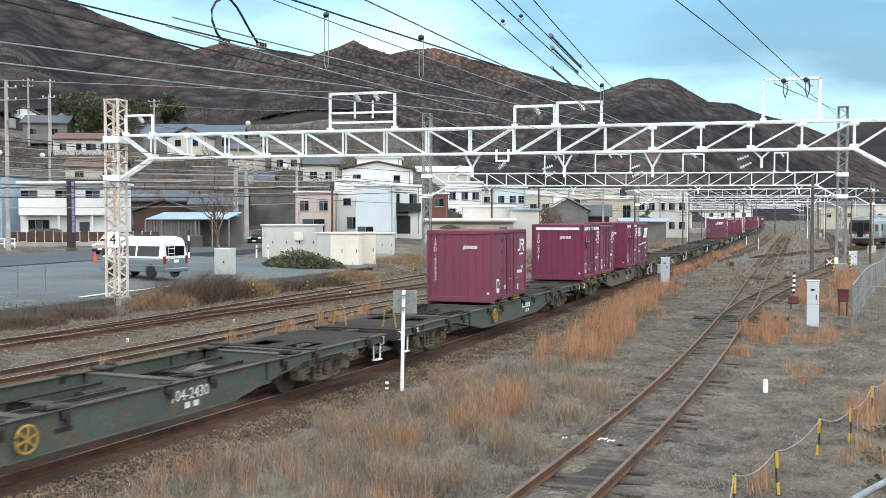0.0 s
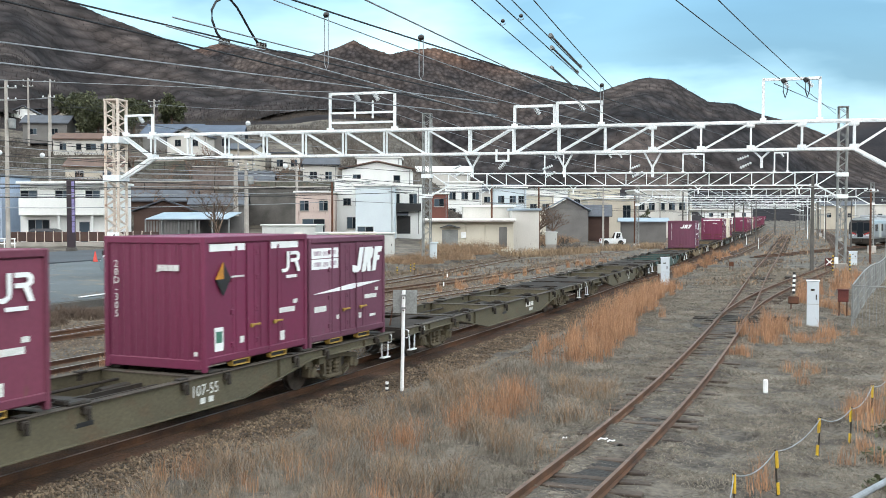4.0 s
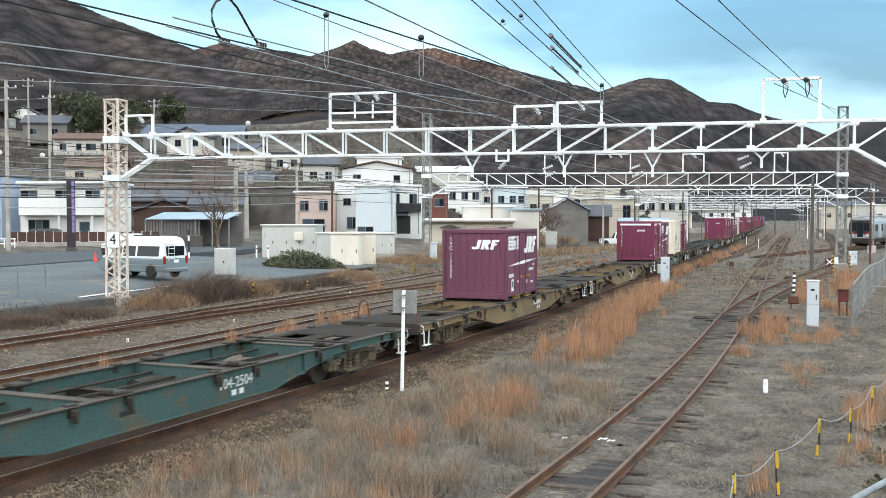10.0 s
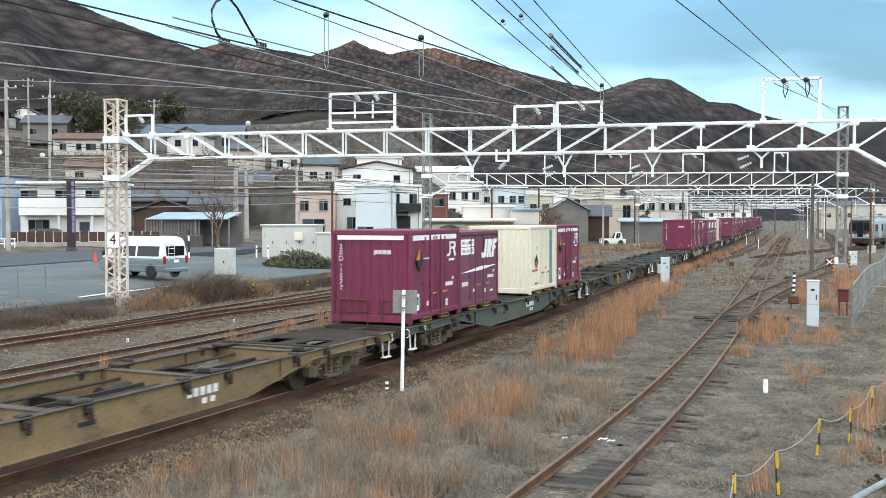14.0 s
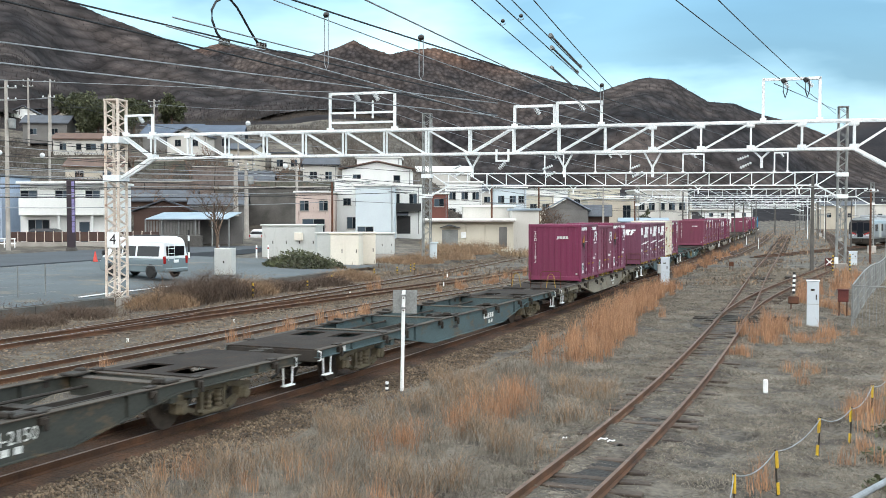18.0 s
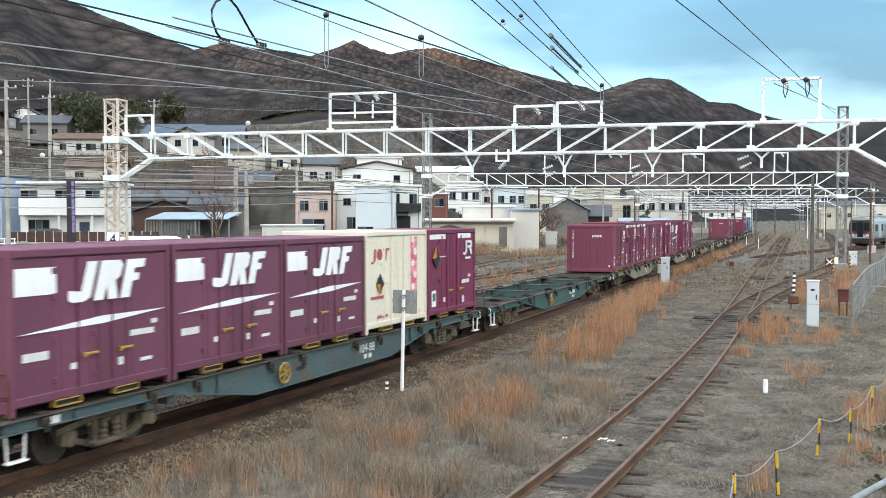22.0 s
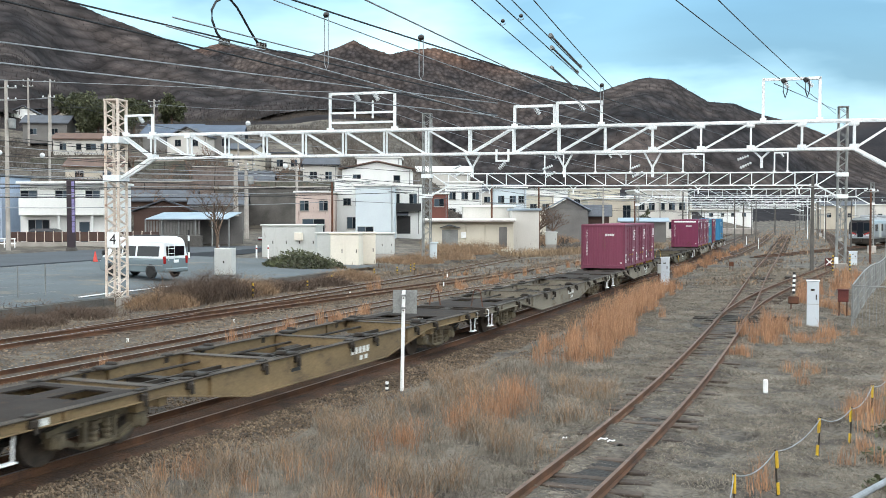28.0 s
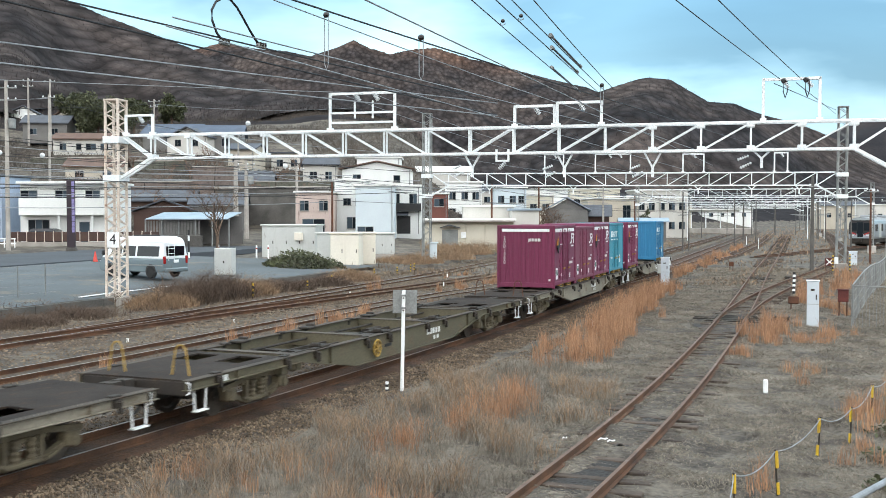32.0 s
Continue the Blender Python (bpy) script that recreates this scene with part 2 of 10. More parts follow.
# ---- mesh building ----
class Build:
    """Collects vertices and faces of one mesh."""

    def __init__(self):
        self.v, self.f, self.m = [], [], []

    def add(self, verts, faces, slot=0):
        o = len(self.v)
        self.v.extend(tuple(p) for p in verts)
        self.f.extend(tuple(i + o for i in f) for f in faces)
        self.m.extend([slot] * len(faces))
        return self

    def box(self, x0, x1, y0, y1, z0, z1, c=0.0, slot=0, m=None):
        """Box between two corners, edges chamfered by c."""
        x0, x1, y0, y1, z0, z1 = min(x0, x1), max(x0, x1), min(y0, y1), max(y0, y1), min(z0, z1), max(z0, z1)
        if c <= 0:
            v = [(x, y, z) for z in (z0, z1) for y in (y0, y1) for x in (x0, x1)]
            f = [(0, 2, 3, 1), (4, 5, 7, 6), (0, 1, 5, 4), (2, 6, 7, 3), (0, 4, 6, 2), (1, 3, 7, 5)]
        else:
            c = min(c, (x1 - x0) * 0.45, (y1 - y0) * 0.45, (z1 - z0) * 0.45)
            v, idx = [], {}
            for ax in range(3):
                for sx in (0, 1):
                    for sy in (0, 1):
                        for sz in (0, 1):
                            s = (sx, sy, sz)
                            p = [(x0, x1)[sx], (y0, y1)[sy], (z0, z1)[sz]]
                            for k in range(3):
                                if k != ax:
                                    p[k] += c if s[k] == 0 else -c
                            idx[(ax, s)] = len(v)
                            v.append(tuple(p))
            f = []
            for ax in range(3):
                b1, b2 = [k for k in range(3) if k != ax]
                for e in (0, 1):
                    ring = []
                    for q in ((0, 0), (1, 0), (1, 1), (0, 1)):
                        s = [0, 0, 0]
                        s[ax], s[b1], s[b2] = e, q[0], q[1]
                        ring.append(idx[(ax, tuple(s))])
                    if (e == 0) != (ax == 1):
                        ring.reverse()
                    f.append(tuple(ring))
            for ax in range(3):
                b1, b2 = [k for k in range(3) if k != ax]
                for q in ((0, 0), (1, 0), (1, 1), (0, 1)):
                    lo, hi = [0, 0, 0], [0, 0, 0]
                    lo[b1], lo[b2], hi[b1], hi[b2], hi[ax] = q[0], q[1], q[0], q[1], 1
                    ring = [idx[(b1, tuple(lo))], idx[(b1, tuple(hi))], idx[(b2, tuple(hi))], idx[(b2, tuple(lo))]]
                    if ((q[0] + q[1]) % 2 == 0) == (ax == 1):
                        ring.reverse()
                    f.append(tuple(ring))
            for sx in (0, 1):
                for sy in (0, 1):
                    for sz in (0, 1):
                        s = (sx, sy, sz)
                        ring = [idx[(0, s)], idx[(1, s)], idx[(2, s)]]
                        if (sx + sy + sz) % 2 == 0:
                            ring.reverse()
                        f.append(tuple(ring))
        if m is not None:
            v = [m @ Vector(p) for p in v]
        return self.add(v, f, slot)

    def tube(self, pts, r, n=6, slot=0, cap=True, r2=None):
        """Round bar along points; r2 is the radius at the far end."""
        pts = [Vector(p) for p in pts]
        o, rings = len(self.v), []
        for i, p in enumerate(pts):
            d = (pts[min(i + 1, len(pts) - 1)] - pts[max(i - 1, 0)]).normalized()
            a = d.cross(Vector((0, 0, 1)))
            if a.length < 1e-3:
                a = d.cross(Vector((1, 0, 0)))
            a.normalize()
            b = d.cross(a)
            rr = r if r2 is None else r + (r2 - r) * i / max(1, len(pts) - 1)
            rings.append([p + (a * math.cos(q) + b * math.sin(q)) * rr for q in (2 * math.pi * k / n for k in range(n))])
        v = [q for ring in rings for q in ring]
        f = []
        for i in range(len(pts) - 1):
            for k in range(n):
                a0, a1 = i * n + k, i * n + (k + 1) % n
                f.append((a0, a0 + n, a1 + n, a1))
        if cap:
            f.append(tuple(range(n)))
            f.append(tuple((len(pts) - 1) * n + k for k in reversed(range(n))))
        return self.add(v, f, slot)

    def turned(self, p, q, profile, n=10, slot=0):
        """Round body between p and q; profile of (share of the way, radius)."""
        p, q = Vector(p), Vector(q)
        d = (q - p).normalized()
        a = d.cross(Vector((0, 0, 1)))
        if a.length < 1e-3:
            a = Vector((1, 0, 0))
        a.normalize()
        b = d.cross(a)
        v = [p.lerp(q, u) + (a * math.cos(2 * math.pi * k / n) + b * math.sin(2 * math.pi * k / n)) * r for u, r in profile for k in range(n)]
        f = [(i * n + k, (i + 1) * n + k, (i + 1) * n + (k + 1) % n, i * n + (k + 1) % n) for i in range(len(profile) - 1) for k in range(n)]
        f += [tuple(range(n)), tuple((len(profile) - 1) * n + k for k in reversed(range(n)))]
        return self.add(v, f, slot)

    def plate(self, xs, ys, holes, z0, z1, slot=0):
        """Flat plate over a grid of cells, without the cells listed as holes; one connected body."""
        nx, ny = len(xs), len(ys)
        solid = lambda i, j: 0 <= i < nx - 1 and 0 <= j < ny - 1 and (i, j) not in holes
        v = [(x, y, z) for z in (z0, z1) for y in ys for x in xs]
        at = lambda i, j, k: k * nx * ny + j * nx + i
        f = []
        for i in range(nx - 1):
            for j in range(ny - 1):
                if not solid(i, j):
                    continue
                f.append((at(i, j, 1), at(i + 1, j, 1), at(i + 1, j + 1, 1), at(i, j + 1, 1)))
                f.append((at(i, j + 1, 0), at(i + 1, j + 1, 0), at(i + 1, j, 0), at(i, j, 0)))
                for (a, b), (di, dj) in ((((i, j), (i + 1, j)), (0, -1)), (((i + 1, j), (i + 1, j + 1)), (1, 0)), (((i + 1, j + 1), (i, j + 1)), (0, 1)), (((i, j + 1), (i, j)), (-1, 0))):
                    if not solid(i + di, j + dj):
                        f.append((at(*a, 0), at(*b, 0), at(*b, 1), at(*a, 1)))
        return self.add(v, f, slot)

    def bar(self, p, q, w, h=None, slot=0):
        """Square bar from p to q."""
        h = h or w
        p, q = Vector(p), Vector(q)
        d = (q - p).normalized()
        a = d.cross(Vector((0, 0, 1)))
        if a.length < 1e-3:
            a = Vector((1, 0, 0))
        a.normalize()
        b = a.cross(d)
        v = []
        for e in (p, q):
            for s, t in ((-1, -1), (1, -1), (1, 1), (-1, 1)):
                v.append(e + a * s * w / 2 + b * t * h / 2)
        f = [(0, 1, 2, 3), (7, 6, 5, 4), (0, 4, 5, 1), (1, 5, 6, 2), (2, 6, 7, 3), (3, 7, 4, 0)]
        return self.add(v, f, slot)

    def prism(self, outline, a0, a1, axis="y", slot=0):
        """Outline in the two other axes, extruded from a0 to a1."""
        n = len(outline)
        put = {"y": lambda u, w, a: (u, a, w), "x": lambda u, w, a: (a, u, w), "z": lambda u, w, a: (u, w, a)}[axis]
        v = [put(u, w, a0) for u, w in outline] + [put(u, w, a1) for u, w in outline]
        f = [tuple(range(n)), tuple(reversed(range(n, 2 * n)))]
        f += [(i + n, (i + 1) % n + n, (i + 1) % n, i) for i in range(n)]
        return self.add(v, f, slot)

    def lathe(self, profile, n=16, axis="y", c=(0, 0, 0), slot=0):
        """Profile of (along, radius) turned round an axis."""
        v, f = [], []
        for u, r in profile:
            for k in range(n):
                q = 2 * math.pi * k / n
                x, y = r * math.cos(q), r * math.sin(q)
                p = {"y": (x, u, y), "x": (u, x, y), "z": (x, y, u)}[axis]
                v.append((p[0] + c[0], p[1] + c[1], p[2] + c[2]))
        for i in range(len(profile) - 1):
            for k in range(n):
                a0, a1 = i * n + k, i * n + (k + 1) % n
                f.append((a0, a1, a1 + n, a0 + n))
        f.append(tuple(reversed(range(n))))
        f.append(tuple((len(profile) - 1) * n + k for k in range(n)))
        return self.add(v, f, slot)

    def mesh(self, name, mats, smooth=False):
        me = bpy.data.meshes.new(name)
        me.from_pydata([tuple(p) for p in self.v], [], self.f)
        for mt in mats if isinstance(mats, (list, tuple)) else [mats]:
            me.materials.append(mt)
        me.polygons.foreach_set("material_index", self.m)
        if smooth:
            me.polygons.foreach_set("use_smooth", [True] * len(self.f))
        bm = bmesh.new()
        bm.from_mesh(me)
        bmesh.ops.recalc_face_normals(bm, faces=bm.faces)
        bm.to_mesh(me)
        bm.free()
        return me


def part(name, b, material, parent=None, label="", smooth=False):
    ob = new(name, b if isinstance(b, bpy.types.Mesh) else b.mesh(name, material, smooth))
    if parent is not None:
        ob.parent = parent
    if label:
        tagged(ob, label)
    return ob


def thing(name, label, category, m=None, group="", kind=""):
    ob = new(name)
    ob.empty_display_size = 0.2
    if m is not None:
        ob.matrix_basis = m
    return tagged(ob, label, category, group, kind)


def fast_mesh(name, verts, faces, material, smooth=False):
    """Mesh from numpy arrays, all faces of one size."""
    verts, faces = np.asarray(verts, np.float32), np.asarray(faces, np.int32)
    me = bpy.data.meshes.new(name)
    k = faces.shape[1]
    me.vertices.add(len(verts))
    me.vertices.foreach_set("co", verts.ravel())
    me.loops.add(faces.size)
    me.loops.foreach_set("vertex_index", faces.ravel())
    me.polygons.add(len(faces))
    me.polygons.foreach_set("loop_start", np.arange(0, faces.size, k, dtype=np.int32))
    if smooth:
        me.polygons.foreach_set("use_smooth", np.ones(len(faces), bool))
    me.update(calc_edges=True)
    me.materials.append(material)
    return me


# ---- the line of the tracks ----
RAIL_STEP = 0.5
LINE_S = np.arange(-460.0, 620.0, RAIL_STEP)
LINE_U = np.maximum(LINE_S, -20.0) / 100
LINE_SOFT = np.log1p(np.exp((LINE_U - 0.477) / 0.08)) * 0.08
LINE_TH = 0.2146 * (LINE_U - LINE_SOFT) + 0.0076 * LINE_SOFT
LINE_X = -13.282 + np.concatenate([[0], np.cumsum(-np.sin((LINE_TH[1:] + LINE_TH[:-1]) / 2) * RAIL_STEP)])
LINE_Y = np.concatenate([[0], np.cumsum(np.cos((LINE_TH[1:] + LINE_TH[:-1]) / 2) * RAIL_STEP)])
LINE_X, LINE_Y = LINE_X - (LINE_X[920] + 13.282), LINE_Y - LINE_Y[920]


def line(s, off=0.0):
    """Point on the freight line s metres along it, off metres to its right."""
    x, y, t = np.interp(s, LINE_S, LINE_X), np.interp(s, LINE_S, LINE_Y), np.interp(s, LINE_S, LINE_TH)
    return np.array([x + off * math.cos(t), y + off * math.sin(t)])


def heading(s):
    return float(np.interp(s, LINE_S, LINE_TH))


def line_x(y):
    return np.interp(y, LINE_Y, LINE_X)


def track_pose(s, off=0.0, z=0.0):
    """Pose whose x axis runs along the line, away from the camera."""
    p = line(s, off)
    return Matrix.Translation((p[0], p[1], z)) @ Matrix.Rotation(heading(s) + math.pi / 2, 4, "Z")


# ---- ground: one sheet from the yard to the far hills ----
def smooth(a, b, x):
    t = np.clip((x - a) / (b - a), 0, 1)
    return t * t * (3 - 2 * t)


def bump_noise(x, y, scale, seed=0.0):
    """Cheap rolling noise from sines, for arrays."""
    x, y = x / scale + seed, y / scale - seed * 1.7
    return (np.sin(x * 1.7 + 1.3 * np.sin(y * 1.1)) + np.sin(y * 1.9 + 1.1 * np.sin(x * 1.3 + 2.0)) + 0.5 * np.sin((x + y) * 3.1) + 0.5 * np.sin((x - y) * 3.7 + 1.0)) / 3.0


def yard_z(x, y):
    q = line_x(np.clip(y, -15, 590)) - x
    z = -0.215 + 0.03 * bump_noise(x, y, 1.6) + 0.03 * bump_noise(x, y, 0.55, 3.0)
    z = z - 0.10 * smooth(2.6, 1.2, np.abs(q))
    z = z + smooth(-3.0, -4.2, q) * 0.045 * (bump_noise(x, y, 0.42, 7.0) + bump_noise(x, y, 0.8, 4.0))
    sx = np.interp(y, [8, 13.7, 20.4, 26, 33.6, 40.8, 54, 74.3, 99.4], [-4.7, -4.8, -5.1, -5.45, -6.2, -6.86, -8.3, -10.65, -13.25])
    z = z + smooth(1.7, 1.0, np.abs(x - sx)) * 0.035
    z = z + smooth(4.6, 6.0, q) * 0.21
    z = z + smooth(16.7, 17.5, q) * 0.36 + smooth(17.5, 25, q) * 0.30 + smooth(46, 50, q) * 0.5
    # the strip beyond the chain falls away towards the lane
    z = z - smooth(-13.6, -15.2, q) * 0.3
    return z


# Silhouettes of the ridges: bearing in degrees left of +y, height as a share of the distance.
RIDGES = [
    # distance, half width near, half width far, [(bearing, share), ...]
    (560.0, 330.0, 300.0, [(75, 0.26), (58, 0.25), (48, 0.222), (45.5, 0.206), (42.5, 0.187), (39.6, 0.170), (38.3, 0.160), (36.4, 0.146), (34, 0.128), (31, 0.105), (27, 0.075), (20, 0.03), (10, 0.0)]),
    (1380.0, 560.0, 500.0, [(70, 0.12), (48, 0.14), (42, 0.150), (38.8, 0.162), (37.5, 0.169), (36.0, 0.164), (34.0, 0.162), (32.8, 0.158), (31.2, 0.168), (30.4, 0.174), (29.6, 0.167), (28.4, 0.161), (27.0, 0.166), (25.8, 0.167), (24.0, 0.157), (22.0, 0.148), (19.5, 0.136), (17.4, 0.127), (14, 0.10), (8, 0.06), (0, 0.03)]),
    (2300.0, 900.0, 500.0, [(10, 0.03), (6, 0.068), (4.2, 0.083), (3.0, 0.088), (1.8, 0.091), (0.6, 0.087), (-1.0, 0.078), (-4, 0.068), (-10, 0.06), (-30, 0.05)]),
    (720.0, 380.0, 350.0, [(32, 0.03), (25, 0.07), (20, 0.10), (17.6, 0.122), (16.2, 0.130), (14.9, 0.1365), (14.1, 0.139), (12.9, 0.1365), (11.9, 0.125), (10.9, 0.114), (9.6, 0.112), (8.4, 0.103), (7.0, 0.095), (5.4, 0.085), (4.4, 0.076), (3.4, 0.066), (2.2, 0.055), (0.5, 0.044), (-6, 0.035), (-20, 0.045), (-40, 0.04)]),
]
BACK_RIDGE = (2100.0, 315.0)  # distance and height of the hill that keeps the valley in shade


def hills_z(x, y):
    r = np.hypot(x, y)
    az = np.degrees(np.arctan2(-x, y))
    z = np.zeros_like(r)
    for dist, near, far, prof in RIDGES:
        b = np.array([p[0] for p in prof][::-1], float)
        e = np.array([p[1] for p in prof][::-1], float)
        share = np.interp(az, b, e, left=0.0, right=prof[0][1] * 0.9)
        share = np.where(np.abs(az) > 110, 0, share) - 2.2 / dist
        d = dist * (1 + 0.05 * np.sin(az * 0.35))
        t = np.where(r < d, (d - r) / near, (r - d) / far)
        prof_z = np.where(r < d, np.clip(1 - t, 0, 1) ** 1.15, np.clip(1 - t * t, 0, 1))
        spur = 1 + (0.22 * np.sin(az * 0.33 + r * 0.006) + 0.13 * np.sin(az * 0.75 - r * 0.010 + 1.0) + 0.035 * np.sin(az * 1.6 + r * 0.016)) * np.clip(t * 1.4, 0, 1) * np.clip(3.2 - 3.2 * t, 0, 1) * (r < d)
        z = np.maximum(z, d * share * prof_z * spur)
    sun_az = math.degrees(math.atan2(-TO_SUN.x, TO_SUN.y))
    da = np.abs((az - sun_az + 180) % 360 - 180)
    back = BACK_RIDGE[1] * np.clip(1 - np.abs(r - BACK_RIDGE[0]) / 700, 0, 1) * smooth(85, 55, da) * (1 + 0.04 * np.sin(az * 0.5))
    return np.maximum(z, back)


def ground_z(x, y):
    x, y = np.asarray(x, float), np.asarray(y, float)
    r = np.hypot(x, y)
    w = smooth(150, 420, r)
    lat, dep = x * math.cos(YAW) + y * math.sin(YAW), -x * math.sin(YAW) + y * math.cos(YAW)
    town = smooth(88, 110, dep) * smooth(12, -12, lat) * 1.1 + 0.24 * np.clip(dep - 122, 0, 90) * smooth(16, -12, lat) * (dep > 0)
    return yard_z(x, y) * (1 - w) + town * (1 - smooth(260, 420, r)) + np.maximum(hills_z(x, y), 0)


def gz(x, y):
    return float(ground_z(np.array([x]), np.array([y]))[0])


def ground_material():
    m = mat("winter yard soil and matted dead grass", lin(104, 97, 87), lin(60, 54, 48), 0.95, 0.0, 0.6, 9.0, 0.9, patch=lin(50, 44, 39), patch_at=0.53, patch_scale=1.3, contrast=0.4, fine_amount=0.5, bump_distance=0.06)
    return m


M["ground"] = ground_material()
# the broad two-tone bands stand in for shading of spurs and valleys
M["woods"] = mat("leafless winter wood floor", lin(54, 51, 52), lin(39, 38, 41), 0.95, 0.0, 0.010, 0.25, 0.3, fine_amount=0.22, bump_distance=0.8, contrast=0.6, spec=0.03)
M["crowns"] = mat("leafless winter crowns", lin(75, 67, 64), lin(46, 44, 46), 0.95, 0.0, 0.012, 0.5, 0.15, fine_amount=0.3, contrast=0.4, bump_distance=1.5, spec=0.03)


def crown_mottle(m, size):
    """Pale twig tops, and darker gaps that paint the shade between crowns, by jittered cells of the given size."""
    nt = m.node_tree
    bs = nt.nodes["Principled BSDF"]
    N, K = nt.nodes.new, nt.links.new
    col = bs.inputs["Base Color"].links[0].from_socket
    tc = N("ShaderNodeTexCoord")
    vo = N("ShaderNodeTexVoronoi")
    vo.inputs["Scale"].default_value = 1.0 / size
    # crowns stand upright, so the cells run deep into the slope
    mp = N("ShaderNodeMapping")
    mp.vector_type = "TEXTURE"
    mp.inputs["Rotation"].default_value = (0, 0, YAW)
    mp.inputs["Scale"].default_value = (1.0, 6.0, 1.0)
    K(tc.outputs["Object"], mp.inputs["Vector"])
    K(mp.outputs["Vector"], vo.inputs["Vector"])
    # colour drops to half in the gaps, standing for shade between crowns
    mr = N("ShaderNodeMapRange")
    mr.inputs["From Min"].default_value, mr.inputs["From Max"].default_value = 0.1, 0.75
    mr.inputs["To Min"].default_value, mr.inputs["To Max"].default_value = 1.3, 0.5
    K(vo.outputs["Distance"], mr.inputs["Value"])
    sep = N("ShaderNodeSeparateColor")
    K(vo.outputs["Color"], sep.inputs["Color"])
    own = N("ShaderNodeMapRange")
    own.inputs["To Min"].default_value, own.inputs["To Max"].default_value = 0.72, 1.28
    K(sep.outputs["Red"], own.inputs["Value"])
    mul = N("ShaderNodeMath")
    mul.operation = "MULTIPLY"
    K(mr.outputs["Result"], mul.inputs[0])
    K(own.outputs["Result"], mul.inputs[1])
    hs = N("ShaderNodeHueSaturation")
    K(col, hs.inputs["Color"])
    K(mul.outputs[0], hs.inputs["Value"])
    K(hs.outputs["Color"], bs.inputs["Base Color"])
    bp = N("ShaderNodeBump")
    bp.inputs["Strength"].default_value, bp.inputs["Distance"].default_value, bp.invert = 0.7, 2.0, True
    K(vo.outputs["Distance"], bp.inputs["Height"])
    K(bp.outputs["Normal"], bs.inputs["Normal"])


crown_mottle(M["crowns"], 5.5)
M["twig_tips"] = mat("grey brown twig tips", lin(64, 59, 58), lin(46, 44, 46), 0.95, 0.0, 0.014, 0.5, 0.0, island=0.15, fine_amount=0.15, spec=0.03)


def make_ground():
    rad = np.concatenate([np.linspace(0.001, 60, 205), np.geomspace(61, 210, 50), np.geomspace(212, 1500, 210), np.geomspace(1520, 3200, 40)])
    az = np.radians(np.concatenate([np.linspace(-8, 60, 260), np.linspace(61, 351, 120)]))
    A, Rr = np.meshgrid(az, rad)
    X, Y = -np.sin(A) * Rr + 0.37, np.cos(A) * Rr - 0.23
    Z = ground_z(X, Y)
    n, k = X.shape
    V = np.stack([X, Y, Z], -1).reshape(-1, 3)
    i, j = np.meshgrid(np.arange(n - 1), np.arange(k), indexing="ij")
    j2 = (j + 1) % k
    F = np.stack([i * k + j, (i + 1) * k + j, (i + 1) * k + j2, i * k + j2], -1).reshape(-1, 4)
    c = len(V)
    V = np.vstack([V, [[0, 0, gz(0, 0.01)]]])
    me = fast_mesh("ground", V, F, M["ground"], True)
    me.materials.append(M["woods"])
    ctr = V[F].mean(1)
    me.polygons.foreach_set("material_index", ((np.hypot(ctr[:, 0], ctr[:, 1]) > 210) & (ctr[:, 2] > 2.0)).astype(np.int32))
    ob = new("ground", me)
    tagged(ob, "winter railway yard soil rising to wooded hills", "ground", kind="structure")


make_ground()


def make_woods():
    """Bare winter woods over the hill slopes: a rolling canopy, with loose twig tips standing out of it."""
    rng = np.random.default_rng(5)
    az = np.radians(np.linspace(-5, 53, 620))
    rad = 215 * (1480 / 215) ** np.linspace(0, 1, 330)
    A, R2 = np.meshgrid(az, rad)
    X, Y = -np.sin(A) * R2, np.cos(A) * R2
    Z = ground_z(X, Y)
    wood = ((Z > 12 + 2 * bump_noise(X, Y, 14.0)) | ((A < 0.24) & (Z > 3))) & (hills_z(X, Y) > 2)
    Z = Z - 0.8 + np.clip((Z - 11) / 6, 0, 1) * (1.9 + 0.5 * bump_noise(X, Y, 13.0))
    n, k = X.shape
    i, j = np.meshgrid(np.arange(n - 1), np.arange(k - 1), indexing="ij")
    F = np.stack([i * k + j, (i + 1) * k + j, (i + 1) * k + j + 1, i * k + j + 1], -1).reshape(-1, 4)
    F = F[wood.ravel()[F].all(1)]
    used, F = np.unique(F, return_inverse=True)
    V = np.stack([X, Y, Z], -1).reshape(-1, 3)[used]
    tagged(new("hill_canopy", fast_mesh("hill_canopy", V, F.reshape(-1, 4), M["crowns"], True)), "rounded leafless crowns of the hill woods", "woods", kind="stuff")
    # twig tips
    n = 50000
    p = V[rng.integers(0, len(V), n)] + rng.normal(0, 0.8, (n, 3)) * np.array([1, 1, 0.1])
    r = np.hypot(p[:, 0], p[:, 1])
    h = rng.uniform(0.5, 1.3, n) * (0.6 + r / 1500)
    a = rng.uniform(0, 2 * math.pi, n)
    side = np.stack([np.cos(a), np.sin(a), 0 * a], -1) * (0.05 + 0.00018 * r)[:, None]
    top = p + np.stack([rng.normal(0, 0.35, n) * h, rng.normal(0, 0.35, n) * h, h], -1)
    W = np.stack([p - side - [0, 0, 0.5], p + side - [0, 0, 0.5], top], 1).reshape(-1, 3)
    tagged(new("hill_twigs", fast_mesh("hill_twigs", W, np.arange(n * 3).reshape(-1, 3), M["twig_tips"])), "grey brown twig tips over the hill woods", "woods", kind="stuff")


make_woods()


